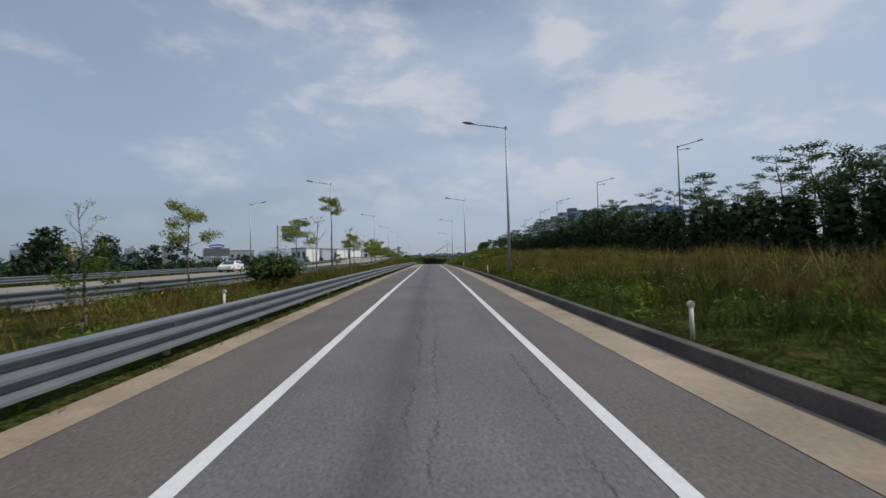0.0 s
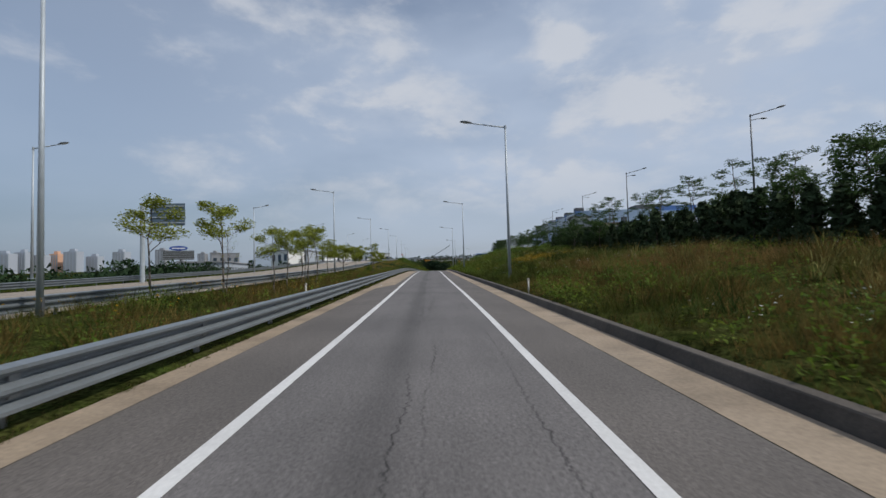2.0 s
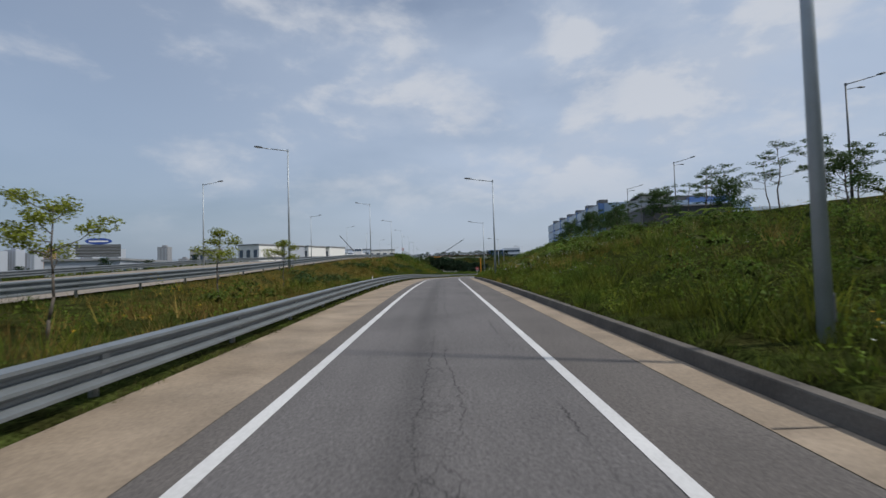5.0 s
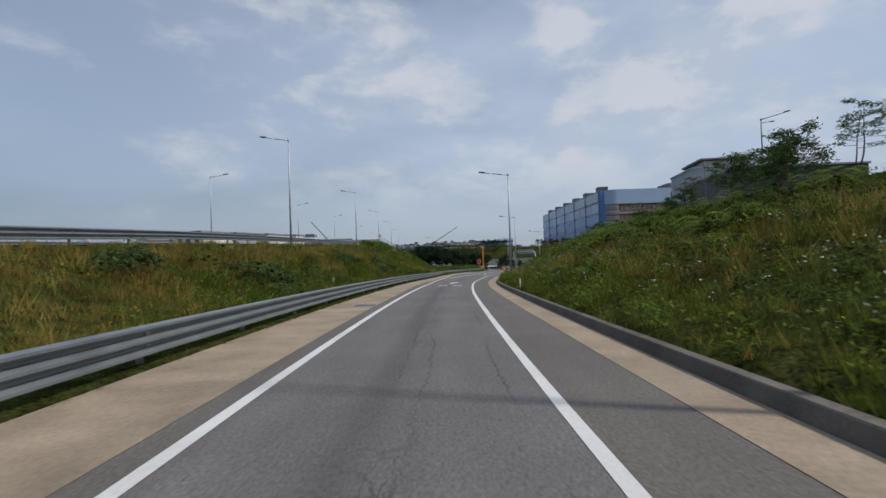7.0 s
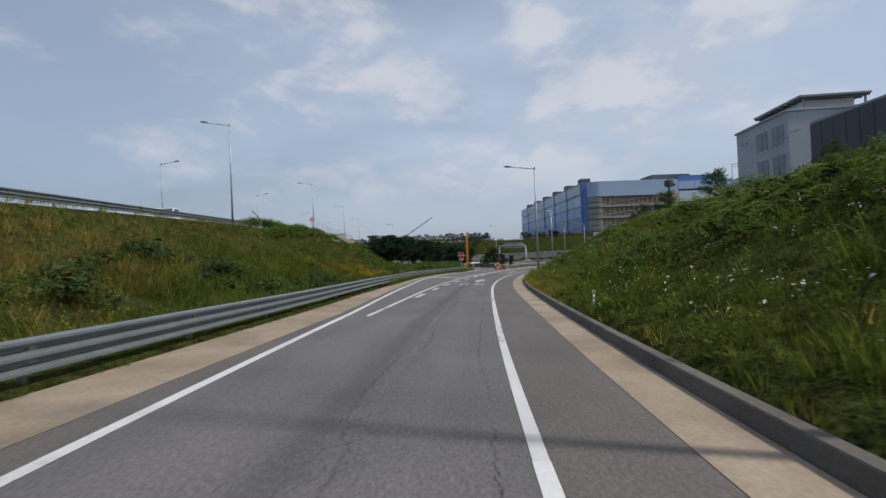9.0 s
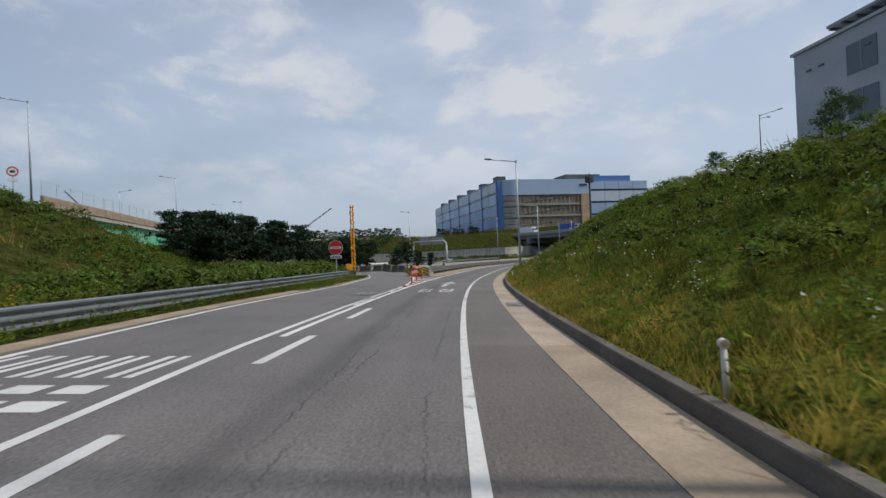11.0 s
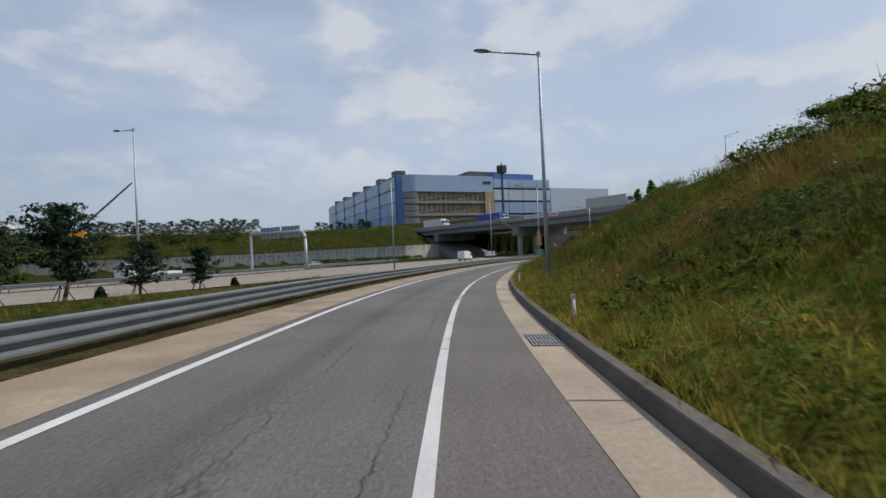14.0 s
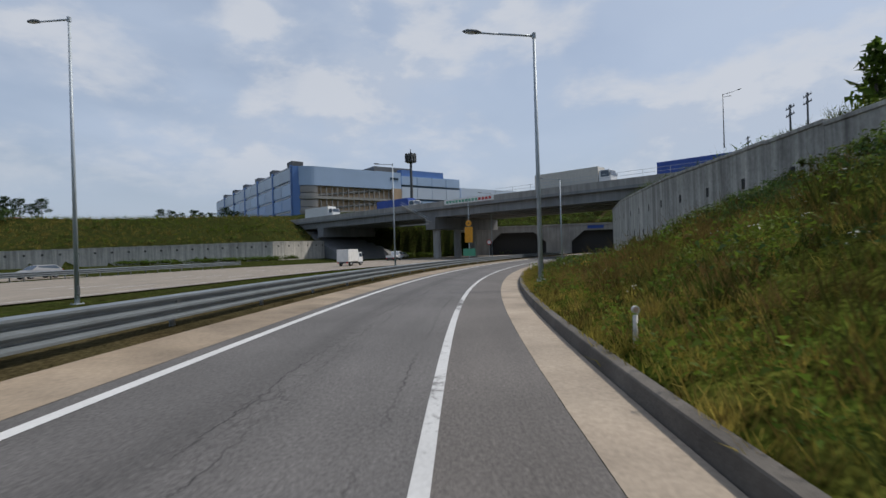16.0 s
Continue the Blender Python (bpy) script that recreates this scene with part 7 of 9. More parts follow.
def leafy(n, rx, rz, z0, size, seed, flat=0.5, shell=0.4):
    """A clump of loose leaves, each one slanting triangle."""
    r = np.random.default_rng(seed)
    v, f = [], []
    for i in range(n):
        d = r.normal(size=3); d /= np.linalg.norm(d)
        p = d * (shell + (1 - shell) * r.uniform() ** 0.5) * np.array((rx, rx, rz)) + np.array((0, 0, z0))
        u = r.normal(size=3); u[2] *= flat; u /= np.linalg.norm(u)
        w = np.cross(u, d + r.normal(0, 0.5, 3)); w /= np.linalg.norm(w) + 1e-9
        s = size * r.uniform(0.6, 1.3)
        q = len(v)
        v += [p - u * s * 0.9 - w * s * 0.32, p - u * s * 0.35 + w * s * 0.6, p + u * s - np.array((0, 0, 0.25 * s))]
        f += [(q, q + 1, q + 2)]
    return np.array(v), np.array(f)


def joined(*pieces):
    v, f, n = [], [], 0
    for a, b in pieces:
        v.append(a); f.append(b + n); n += len(a)
    return np.concatenate(v), np.concatenate(f)


def bushy(n, rx, rz, z0, size, seed, core=0.78, lobes=4):
    """A bush of a few uneven lobes with loose sprays: small leaves that face out and up over a dense inside coloured
    dark for shade. Returns vertices, triangles and which of them are inside.
    """
    r = np.random.default_rng(seed)
    mid = [(np.array((rx * 0.6 * math.cos(a), rx * 0.6 * math.sin(a), z0 * r.uniform(0.6, 1.3))), r.uniform(0.45, 0.8)) for a in np.arange(lobes) * 6.283 / lobes + r.uniform(0, 6)] + [(np.array((0, 0, z0 * 1.2)), 0.72)]
    w = np.array([k for c, k in mid]) ** 2
    pick = r.choice(len(mid), n, p=w / w.sum())
    c, k = np.array([m[0] for m in mid])[pick], np.array([m[1] for m in mid])[pick][:, None]
    d = r.normal(size=(n, 3)); d[:, 2] = np.abs(d[:, 2]) * 0.9 + 0.05 * d[:, 0]
    d /= np.linalg.norm(d, axis=1)[:, None]
    spray = 1.0 + 0.3 * np.clip(np.sin(7 * d[:, :1] + seed) * np.sin(6 * d[:, 1:2] + 2 * seed), 0, 1)
    p = c + d * k * np.array((rx, rx, rz)) * r.uniform(0.7, 1.12, (n, 1)) * spray
    out = d + np.array((0, 0, 0.5)) + r.normal(0, 0.55, (n, 3)); out /= np.linalg.norm(out, axis=1)[:, None]
    u = np.cross(out, r.normal(size=(n, 3))); u /= np.linalg.norm(u, axis=1)[:, None] + 1e-9
    w = np.cross(out, u)
    s = size * r.uniform(0.6, 1.35, (n, 1))
    lv = np.stack([p - u * s - w * s * 0.3, p - u * s * 0.5 + w * s * 0.5, p + u * s - np.array((0, 0, 0.3)) * s], 1).reshape(-1, 3)
    lf = np.arange(3 * n).reshape(-1, 3)
    m = max(24, n // 6)
    at = r.integers(0, len(mid), m)
    q = r.normal(size=(m, 3)); q[:, 2] = np.abs(q[:, 2]) - 0.25
    q *= core * r.uniform(0.2, 1.0, (m, 1)) ** 0.4 / np.linalg.norm(q, axis=1)[:, None]
    p = np.array([g[0] for g in mid])[at] + q * np.array([g[1] for g in mid])[at][:, None] * np.array((rx, rx, rz))
    cv = (p[:, None, :] + r.normal(0, 0.135 * max(rx, 0.5), (m, 3, 3)) * np.array((1, 1, 0.8))).reshape(-1, 3)
    cf = np.arange(3 * m).reshape(-1, 3)
    return np.concatenate([lv, cv]), np.concatenate([lf, cf + len(lv)]), np.r_[np.zeros(len(lf), int), np.ones(len(cf), int)]


def fronds(n, reach, seed, pairs=6, lift=0.5):
    """A sapling of long feathered leaves that arch outwards, over a small dense inside coloured dark for shade."""
    r = np.random.default_rng(seed)
    v, f = [], []
    for i in range(n):
        a = i * 2.4 + r.uniform(-0.4, 0.4)
        out, side = np.array((math.cos(a), math.sin(a), 0)), np.array((-math.sin(a), math.cos(a), 0))
        ln, z0 = reach * r.uniform(0.6, 1.15), lift * r.uniform(0.4, 1.9)
        for k in range(pairs):
            t = 0.25 + 0.75 * k / (pairs - 1)
            p = out * ln * t + np.array((0, 0, z0 + ln * (0.75 * t - 0.8 * t * t)))
            for sg in (-1, 1):
                e = p + side * sg * 0.34 * ln * (1.1 - 0.65 * t) + out * 0.12 * ln - np.array((0, 0, 0.09 * ln))
                m = (p + e) / 2
                q = len(v)
                v += [p, m + out * 0.045 * ln, e, m - out * 0.045 * ln]
                f += [(q, q + 1, q + 2), (q, q + 2, q + 3)]
    lv, lf = np.array(v), np.array(f)
    cv, cf = leafy(16, reach * 0.5, lift * 0.8, lift * 0.75, 0.16, seed + 3)
    return np.concatenate([lv, cv]), np.concatenate([lf, cf + len(lv)]), np.r_[np.zeros(len(lf), int), np.ones(len(cf), int)]


def scatter(name, protos, pts, scale, mat, label, category, lean_amount=0.12):
    """Many copies of a few tufts joined into one sheet of stuff. A tuft may say which of its triangles are its dense inside."""
    marks = []
    pts, scale = np.asarray(pts, float), np.asarray(scale, float)
    vs, fs, base = [], [], 0
    which = rng.integers(0, len(protos), len(pts))
    for k, (pv, pf, *pm) in enumerate(protos):
        idx = np.where(which == k)[0]
        if not len(idx):
            continue
        a = rng.uniform(0, 2 * np.pi, len(idx))
        c, s = np.cos(a), np.sin(a)
        sc = scale[idx]
        x = pv[None, :, 0] * c[:, None] - pv[None, :, 1] * s[:, None]
        y = pv[None, :, 0] * s[:, None] + pv[None, :, 1] * c[:, None]
        z = np.repeat(pv[None, :, 2], len(idx), 0)
        lx, ly = rng.normal(0, lean_amount, (2, len(idx), 1))
        x, y = x + lx * z, y + ly * z
        v = np.stack([x, y, z], -1) * sc[:, None, None] + pts[idx][:, None, :]
        vs.append(v.reshape(-1, 3))
        f = pf[None] + (np.arange(len(idx)) * len(pv))[:, None, None] + base
        fs.append(f.reshape(-1, 3))
        base += len(idx) * len(pv)
        if pm:
            marks.append(np.tile(pm[0], len(idx)))
    return tagged(new(name, raw_mesh(name, np.concatenate(vs), np.concatenate(fs), mat, M["inner_shade_leaf"], np.concatenate(marks) if marks else None)), label, category, kind="stuff")


def bank_points(n, s0, s1, d0, d1, power=1.0):
    """Random places on the right bank between two distances from the kerb."""
    s = rng.uniform(s0, s1, n)
    d = d0 + (d1 - d0) * rng.uniform(size=n) ** power
    p = at_road(s, kerb_in(s) + 0.19 + d)
    p[:, 2] = ground(p[:, 0], p[:, 1]) - 0.03
    return p, s, d


def verge_points(n, s0, s1, d0, d1):
    s = rng.uniform(s0, s1, n)
    d = rng.uniform(d0, d1, n)
    p = at_road(s, np.where(s < EDGE_SPLIT, rail_at(s), rail_two(s)) - d)
    p[:, 2] = ground(p[:, 0], p[:, 1]) - 0.03
    return p, s, d


def patch(p, size, seed):
    return wobble(p[:, 0], p[:, 1], size, 1.0, seed) + 0.5 * wobble(p[:, 0], p[:, 1], size * 0.37, 1.0, seed + 2)


green = [joined(spikes(11, 0.20, 0.36, 0.013, 0.55, k), blades(3, 0.2, 0.34, 0.012, 0.9, k + 7)) for k in range(4)]
tallg = [joined(spikes(11, 0.17, 0.58, 0.013, 0.4, 20 + k), blades(3, 0.17, 0.6, 0.012, 0.7, 27 + k)) for k in range(4)]
dry = [spikes(15, 0.20, 0.52, 0.010, 0.45, 40 + k) for k in range(4)]
reed = [joined(spikes(10, 0.16, 1.0, 0.014, 0.3, 140 + k), blades(6, 0.16, 1.05, 0.014, 0.8, 147 + k)) for k in range(3)]
haze = [spikes(26, 0.32, 0.62, 0.007, 0.55, 150 + k) for k in range(3)]
weeds = [joined(leafy(22, 0.3, 0.17, 0.2, 0.05, 60 + k), leafy(9, 0.14, 0.18, 0.42, 0.042, 70 + k)) for k in range(4)]
shrub = [bushy(165, 0.72, 0.55, 0.45, 0.072, 80 + k, 0.72, 3) for k in range(5)]
far_shrub = [bushy(70, 0.72, 0.55, 0.45, 0.115, 90 + k, 0.72, 3) for k in range(3)]
sapling = [fronds(13, 0.72, 180 + k, 8) for k in range(3)]
lump = [leafy(60, 0.45, 0.3, 0.27, 0.046, 160 + k, shell=0.3) for k in range(4)]
bloom = [leafy(7, 0.25, 0.12, 0.5, 0.022, 100 + k, 0.3) for k in range(3)]

# right bank
a1, s, d = bank_points(20500, -6, 402, 0.0, 4.5)
a2, s2, d2 = bank_points(8600, -6, 402, 4.5, 9.0)
a3, s3, d3 = bank_points(3000, -6, 402, 9.0, 17.0)
P_, S_, D_ = np.concatenate([a1, a2, a3]), np.r_[s, s2, s3], np.r_[d, d2, d3]
bare_of = rng.uniform(size=len(P_)) > np.where(D_ > 2.4, np.interp(S_, [95, 135, 215, 250, 290, 305], [0.0, 0.65, 0.6, 0.3, 0.25, 0.0]), 0.0)
P_, S_, D_ = P_[bare_of], S_[bare_of], D_[bare_of]
clump = 1.0 + 0.5 * np.clip(patch(P_, 0.9, 2.2), -1, 1) + 0.22 * np.clip(patch(P_, 3.1, 7.0), -1, 1)
big = (0.78 + 0.16 * np.clip(D_, 0, 9) * 0.4) * clump
dryness = 0.6 * patch(P_, 7.0, 0.3) + 0.3 * patch(P_, 1.9, 4.0) + np.where(S_ < 75, 0.35, 0.15) * (D_ > 4) + np.interp(S_, [0, 40, 75, 85, 215, 270, 300, 345, 400], [0.15, 0.15, 0.0, -0.7, -0.5, -0.15, 0.5, 0.6, 0.55]) + np.where(S_ > 225, 0.3, -0.2) * (D_ < 1.5)
lush = np.interp(S_, [0, 70, 85, 230, 270, 402], [0.9, 0.9, 1.05, 1.05, 0.95, 0.95])
pick = rng.uniform(-0.35, 0.35, len(P_)) + 0.3
isdry = dryness > pick
edge_low = np.clip(0.55 + D_ * 0.35, 0.55, 1.0)
near = ((S_ > 222) | ((S_ > 138) & (rng.uniform(size=len(S_)) < 0.15))) & (rng.uniform(size=len(P_)) < np.interp(D_, [0, 1.5, 3.0, 6.0, 9.0], [0.88, 0.7, 0.4, 0.22, 0.15]) * np.interp(S_, [325, 350], [1.0, 0.45]))
scatter("kerbside_grass", green + dry, P_[near], rng.uniform(0.5, 0.85, near.sum()), M["kerb_grass"], "short yellow-green grass along the kerb", "grass")
k1, s, d = bank_points(3000, 222, 402, 0.0, 1.8)
scatter("kerbside_grass", green, k1, rng.uniform(0.5, 0.8, len(k1)), M["kerb_grass"], "short yellow-green grass along the kerb", "grass")
isgreen, isdry = ~isdry & ~near, isdry & ~near
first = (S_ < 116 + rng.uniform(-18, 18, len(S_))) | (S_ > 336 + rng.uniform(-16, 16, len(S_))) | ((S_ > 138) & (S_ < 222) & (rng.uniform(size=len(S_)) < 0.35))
size = big * lush * edge_low * rng.uniform(0.6, 1.2, len(P_))
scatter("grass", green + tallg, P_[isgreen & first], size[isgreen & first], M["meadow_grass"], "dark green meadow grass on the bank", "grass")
scatter("grass", green + tallg, P_[isgreen & ~first], size[isgreen & ~first], M["grass"], "rough green grass on the roadside bank", "grass")
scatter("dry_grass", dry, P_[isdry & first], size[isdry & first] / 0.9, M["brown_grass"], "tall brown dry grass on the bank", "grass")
scatter("dry_grass", dry, P_[isdry & ~first], size[isdry & ~first], M["dry_grass"], "tall golden dry grass on the roadside bank", "grass")
w1, s, d = bank_points(5200, -6, 402, 0.3, 15.0, 1.6)
keep = patch(w1, 4.0, 3.0) + np.interp(s, [0, 80, 90, 125, 145, 250, 300, 402], [-0.05, 0.1, 0.2, 0.25, 0.55, 0.55, 0.2, 0.2]) > rng.uniform(-0.4, 0.7, len(w1))
scatter("weeds", weeds, w1[keep], rng.uniform(0.7, 1.5, keep.sum()), M["weed"], "leafy green weeds among the grass", "weeds")
b1, s, d = bank_points(1000, -6, 402, 2.0, 20.0)
keep = patch(b1, 6.0, 5.0) + 0.05 * (d - 9) + np.interp(s, [0, 80, 95, 150, 240, 262, 290, 340, 402], [-1.3, -0.9, 0.0, 0.6, 0.65, 0.6, -0.4, -1.3, -1.3]) > rng.uniform(-0.2, 0.6, len(b1))
scatter("shrubs", shrub, b1[keep], rng.uniform(0.35, 1.25, keep.sum()), M["leaf"], "green shrubs growing over the bank", "shrubs", 0.05)
w1, s, d = bank_points(1500, -6, 402, 1.0, 12.0)
keep = patch(w1, 2.6, 14.0) + np.interp(s, [0, 85, 95, 240, 300, 402], [-0.1, 0.0, 0.7, 0.6, -0.05, -0.05]) > rng.uniform(-0.2, 0.6, len(w1))
scatter("weeds", lump, w1[keep], rng.uniform(0.7, 1.5, keep.sum()), M["leaf"], "dense dark leafy weeds on the bank", "weeds")
# tall pale reeds on the crest, rust-coloured seeding grass, golden flowers in one place
r1, s, d = bank_points(2300, -6, 250, 3.5, 12.0)
keep = patch(r1, 1.7, 6.0) + np.interp(d, [3.5, 7, 9, 12], [-0.6, 0.0, 0.25, 0.2]) > rng.uniform(0.0, 0.9, len(r1))
scatter("reeds", reed, r1[keep], rng.uniform(0.6, 1.15, keep.sum()), M["reed"], "tall pale green reeds along the crest of the bank", "reeds")
r1, s, d = bank_points(4200, 284, 402, 1.2, 10.0)
keep = patch(r1, 3.0, 16.0) + np.interp(s, [284, 300, 318, 345, 402], [-0.1, 0.45, 0.25, 0.2, 0.15]) > rng.uniform(0.1, 0.8, len(r1))
scatter("seed_grass", haze, r1[keep], rng.uniform(0.6, 1.1, keep.sum()), M["seed_grass"], "fine rust-brown seeding grass in patches", "grass")
r1, s, d = bank_points(230, 86, 95, 5.0, 9.0)
keep = patch(r1, 1.6, 1.0) > rng.uniform(-0.5, 0.7, len(r1))
scatter("yellow_flowers", [leafy(16, 0.3, 0.2, 0.4, 0.04, 170 + k, 0.4) for k in range(3)], r1[keep], rng.uniform(0.8, 1.6, keep.sum()), M["flower"], "golden flowers in a dense patch on the bank", "flowers")
r1, s, d = bank_points(50, 292, 306, 8.6, 13.0)
scatter("shrubs", shrub, r1, rng.uniform(0.3, 0.65, len(r1)), M["weed"], "bright green shrubs on the crest of the bank", "shrubs", 0.05)
r1, s, d = bank_points(170, 258, 300, 6.5, 13.0)
scatter("shrubs", shrub, r1, rng.uniform(0.3, 0.75, len(r1)), M["weed"], "leafy green shrubs over the upper bank", "shrubs", 0.05)
# shrubs on the crest where the concrete wall begins
s = rng.uniform(360, 374, 120)
r1 = at_road(s, kerb_in(s) + rng.uniform(9.4, 11.6, len(s))); r1[:, 2] = ground(r1[:, 0], r1[:, 1]) - 0.1
scatter("shrubs", shrub, r1, rng.uniform(0.4, 0.95, len(r1)), M["leaf"], "tall shrubs on the crest beside the concrete wall", "shrubs", 0.05)
f1, s, d = bank_points(5200, -6, 402, 0.6, 15.0)
keep = patch(f1, 9.0, 8.0) + np.interp(s, [0, 70, 90, 130, 200, 250, 402], [-0.7, -0.4, 0.35, 0.0, -0.3, -0.1, -0.1]) > rng.uniform(-0.1, 0.9, len(f1))
scatter("yellow_flowers", bloom, f1[keep], rng.uniform(0.8, 1.5, keep.sum()), M["flower"], "small yellow flowers among the grass", "flowers")
f2, s, d = bank_points(2600, -6, 402, 0.8, 12.0)
keep = patch(f2, 5.0, 12.0) > rng.uniform(0.0, 1.0, len(f2))
scatter("pale_flowers", bloom, f2[keep], rng.uniform(0.6, 1.2, keep.sum()), M["pale_flower"], "small white flowers among the grass", "flowers")

# left verge and the slope up to the main road
v1, s, d = verge_points(8000, -6, 290, 0.15, 8.0)
v2, s2, d2 = verge_points(3200, 150, 300, 6.0, 24.0)
v4, s4, d4 = verge_points(6500, 132, 262, 1.5, 10.5)
v3, s3, d3 = verge_points(4000, 292, 420, 0.2, 9.0)
V_, S_, D_ = np.concatenate([v1, v2, v3, v4]), np.r_[s, s2, s3, s4], np.r_[d, d2, d3, d4]
u = V_[:, 0] - main_x(V_[:, 1])
ok = ((u > 0.2) | (V_[:, 1] > 304)) & (to_highway(V_[:, 0], V_[:, 1])[1] < -1)
_c = np.array(EXIT)
_t = np.r_[0, np.cumsum(np.hypot(*np.diff(_c, axis=0).T))]
_tt = np.arange(0, _t[-1], 1.0)
EX, EY = cubic(_t, _c[:, 0])(_tt), cubic(_t, _c[:, 1])(_tt)


def off_exit(p, gap=4.2):
    return ((p[:, None, 0] - EX) ** 2 + (p[:, None, 1] - EY) ** 2).min(1) > gap**2


ok &= off_exit(V_)
V_, S_, D_ = V_[ok], S_[ok], D_[ok]
dryness = 0.5 * patch(V_, 6.0, 1.3) + np.interp(S_, [0, 60, 120, 150, 215, 250, 292, 400], [0.35, 0.35, 0.3, 0.2, 0.2, -0.1, 0.8, 0.9])
dryness += 1.1 * ((S_ > 120) & (S_ < 250)) * (np.interp(V_[:, 0] - main_x(V_[:, 1]), [0, 2.5, 5, 9], [1.0, 0.75, 0.15, -0.3])) + 0.3 * patch(V_, 1.9, 4.0)
isdry = dryness > rng.uniform(-0.2, 0.5, len(V_))
sc = rng.uniform(0.6, 1.25, len(V_)) * (1 + 0.38 * np.clip(patch(V_, 0.9, 2.2), -1, 1)) * (1 + 0.03 * D_) * np.clip(0.35 + 0.5 * D_, 0.35, 1) * np.where(S_ > 292, 0.45, 1.0)
sc = sc * np.interp(V_[:, 0] - main_x(V_[:, 1]), [0.5, 3.0], [0.5, 1.0])
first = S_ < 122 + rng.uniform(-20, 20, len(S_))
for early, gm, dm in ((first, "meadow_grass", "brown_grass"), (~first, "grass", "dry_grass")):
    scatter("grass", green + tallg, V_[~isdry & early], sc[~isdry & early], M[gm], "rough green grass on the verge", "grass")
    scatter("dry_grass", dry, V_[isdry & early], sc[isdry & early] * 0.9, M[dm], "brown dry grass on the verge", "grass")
w1, s, d = verge_points(5600, -6, 296, 0.4, 18.0)
u = w1[:, 0] - main_x(w1[:, 1])
keep = (u > 1.0) & off_exit(w1) & (patch(w1, 4.0, 6.0) + np.interp(s, [0, 150, 200, 250, 300], [0.15, 0.2, 0.3, 0.9, 1.0]) > rng.uniform(-0.2, 0.8, len(w1)))
scatter("weeds", weeds, w1[keep], rng.uniform(0.7, 1.5, keep.sum()), M["weed"], "leafy green weeds on the verge", "weeds")
b1, s, d = verge_points(1000, 110, 296, 1.5, 24.0)
u = b1[:, 0] - main_x(b1[:, 1])
keep = (u > 2.5) & off_exit(b1, 6.2) & (patch(b1, 5.0, 9.0) + np.interp(s, [120, 200, 240, 262, 300], [-0.5, -0.35, 0.0, 0.9, 1.1]) > rng.uniform(-0.1, 0.7, len(b1)))
scatter("shrubs", shrub, b1[keep], rng.uniform(0.5, 1.1, keep.sum()), M["leaf"], "green shrubs on the embankment", "shrubs", 0.05)
f1, s, d = verge_points(3600, -6, 290, 0.8, 12.0)
u = f1[:, 0] - main_x(f1[:, 1])
keep = (u > 1.0) & (patch(f1, 8.0, 4.0) > rng.uniform(-0.1, 1.0, len(f1)))
scatter("yellow_flowers", bloom, f1[keep], rng.uniform(0.8, 1.5, keep.sum()), M["flower"], "small yellow flowers on the verge", "flowers")
# ragged brown fringe under the rails
s = rng.uniform(-6, 286, 5200)
p = at_road(s, sand_out(s) - rng.uniform(-0.08, 0.5, len(s)))
p[:, 2] = np.maximum(p[:, 2], ground(p[:, 0], p[:, 1])) - 0.02
cut = rng.uniform(size=len(s)) < 0.3
scatter("grass_fringe", green, p[cut], rng.uniform(0.2, 0.5, cut.sum()), M["grass"], "low grass fringe under the guardrail", "grass")
scatter("dry_fringe", dry, p[~cut], rng.uniform(0.15, 0.4, (~cut).sum()), M["dead_grass"], "low brown fringe under the guardrail", "grass")
s = rng.uniform(296, 440, 2600)
p = at_road(s, rail_two(s) + rng.uniform(-0.5, 0.45, len(s)))
p[:, 2] = np.maximum(p[:, 2], ground(p[:, 0], p[:, 1])) - 0.02
scatter("dry_fringe", dry, p, rng.uniform(0.12, 0.35, len(s)), M["dead_grass"], "low brown fringe under the guardrail", "grass")
# embankment beyond the motorway
x = rng.uniform(-70, 104, 3600)
y = wall_y(x) + 2.6 + rng.uniform(0, 26, len(x))
p = np.stack([x, y, ground(x, y) - 0.1], -1)
mix = patch(p, 12.0, 2.0) > rng.uniform(-0.4, 1.2, len(p))
scatter("grass", tallg, p[mix], rng.uniform(1.2, 2.4, mix.sum()), M["grass"], "green grass on the far embankment", "grass")
scatter("dry_grass", dry, p[~mix], rng.uniform(1.2, 2.4, (~mix).sum()), M["dry_grass"], "dry grass on the far embankment", "grass")
x = rng.uniform(-66, 102, 420)
y = wall_y(x) + 2.6 + rng.uniform(0, 24, len(x))
p = np.stack([x, y, ground(x, y) - 0.1], -1)
keep = patch(p, 8.0, 5.0) > rng.uniform(-0.3, 0.8, len(p))
scatter("shrubs", far_shrub, p[keep], rng.uniform(0.6, 1.5, keep.sum()), M["leaf"], "dark shrubs dotted over the far embankment", "shrubs", 0.05)
x = rng.uniform(104, 175, 1500); y = 433 + (149 - x) * 0.755 / 0.656 + rng.uniform(3, 34, len(x))
p = np.stack([x, y, ground(x, y) - 0.1], -1)
scatter("shrubs", far_shrub, p[:380], rng.uniform(1.0, 2.2, 380), M["leaf"], "green shrubs on the hill over the tunnel", "shrubs", 0.05)
scatter("grass", tallg, p[380:], rng.uniform(1.2, 2.4, len(p) - 380), M["grass"], "grass on the hill over the tunnel", "grass")
x = rng.uniform(20, 92, 260); y = wall_y(x) - rng.uniform(0.8, 3.4, len(x))
p = np.stack([x, y, ground(x, y) - 0.1], -1)[(x > 55) | (x < 25)]
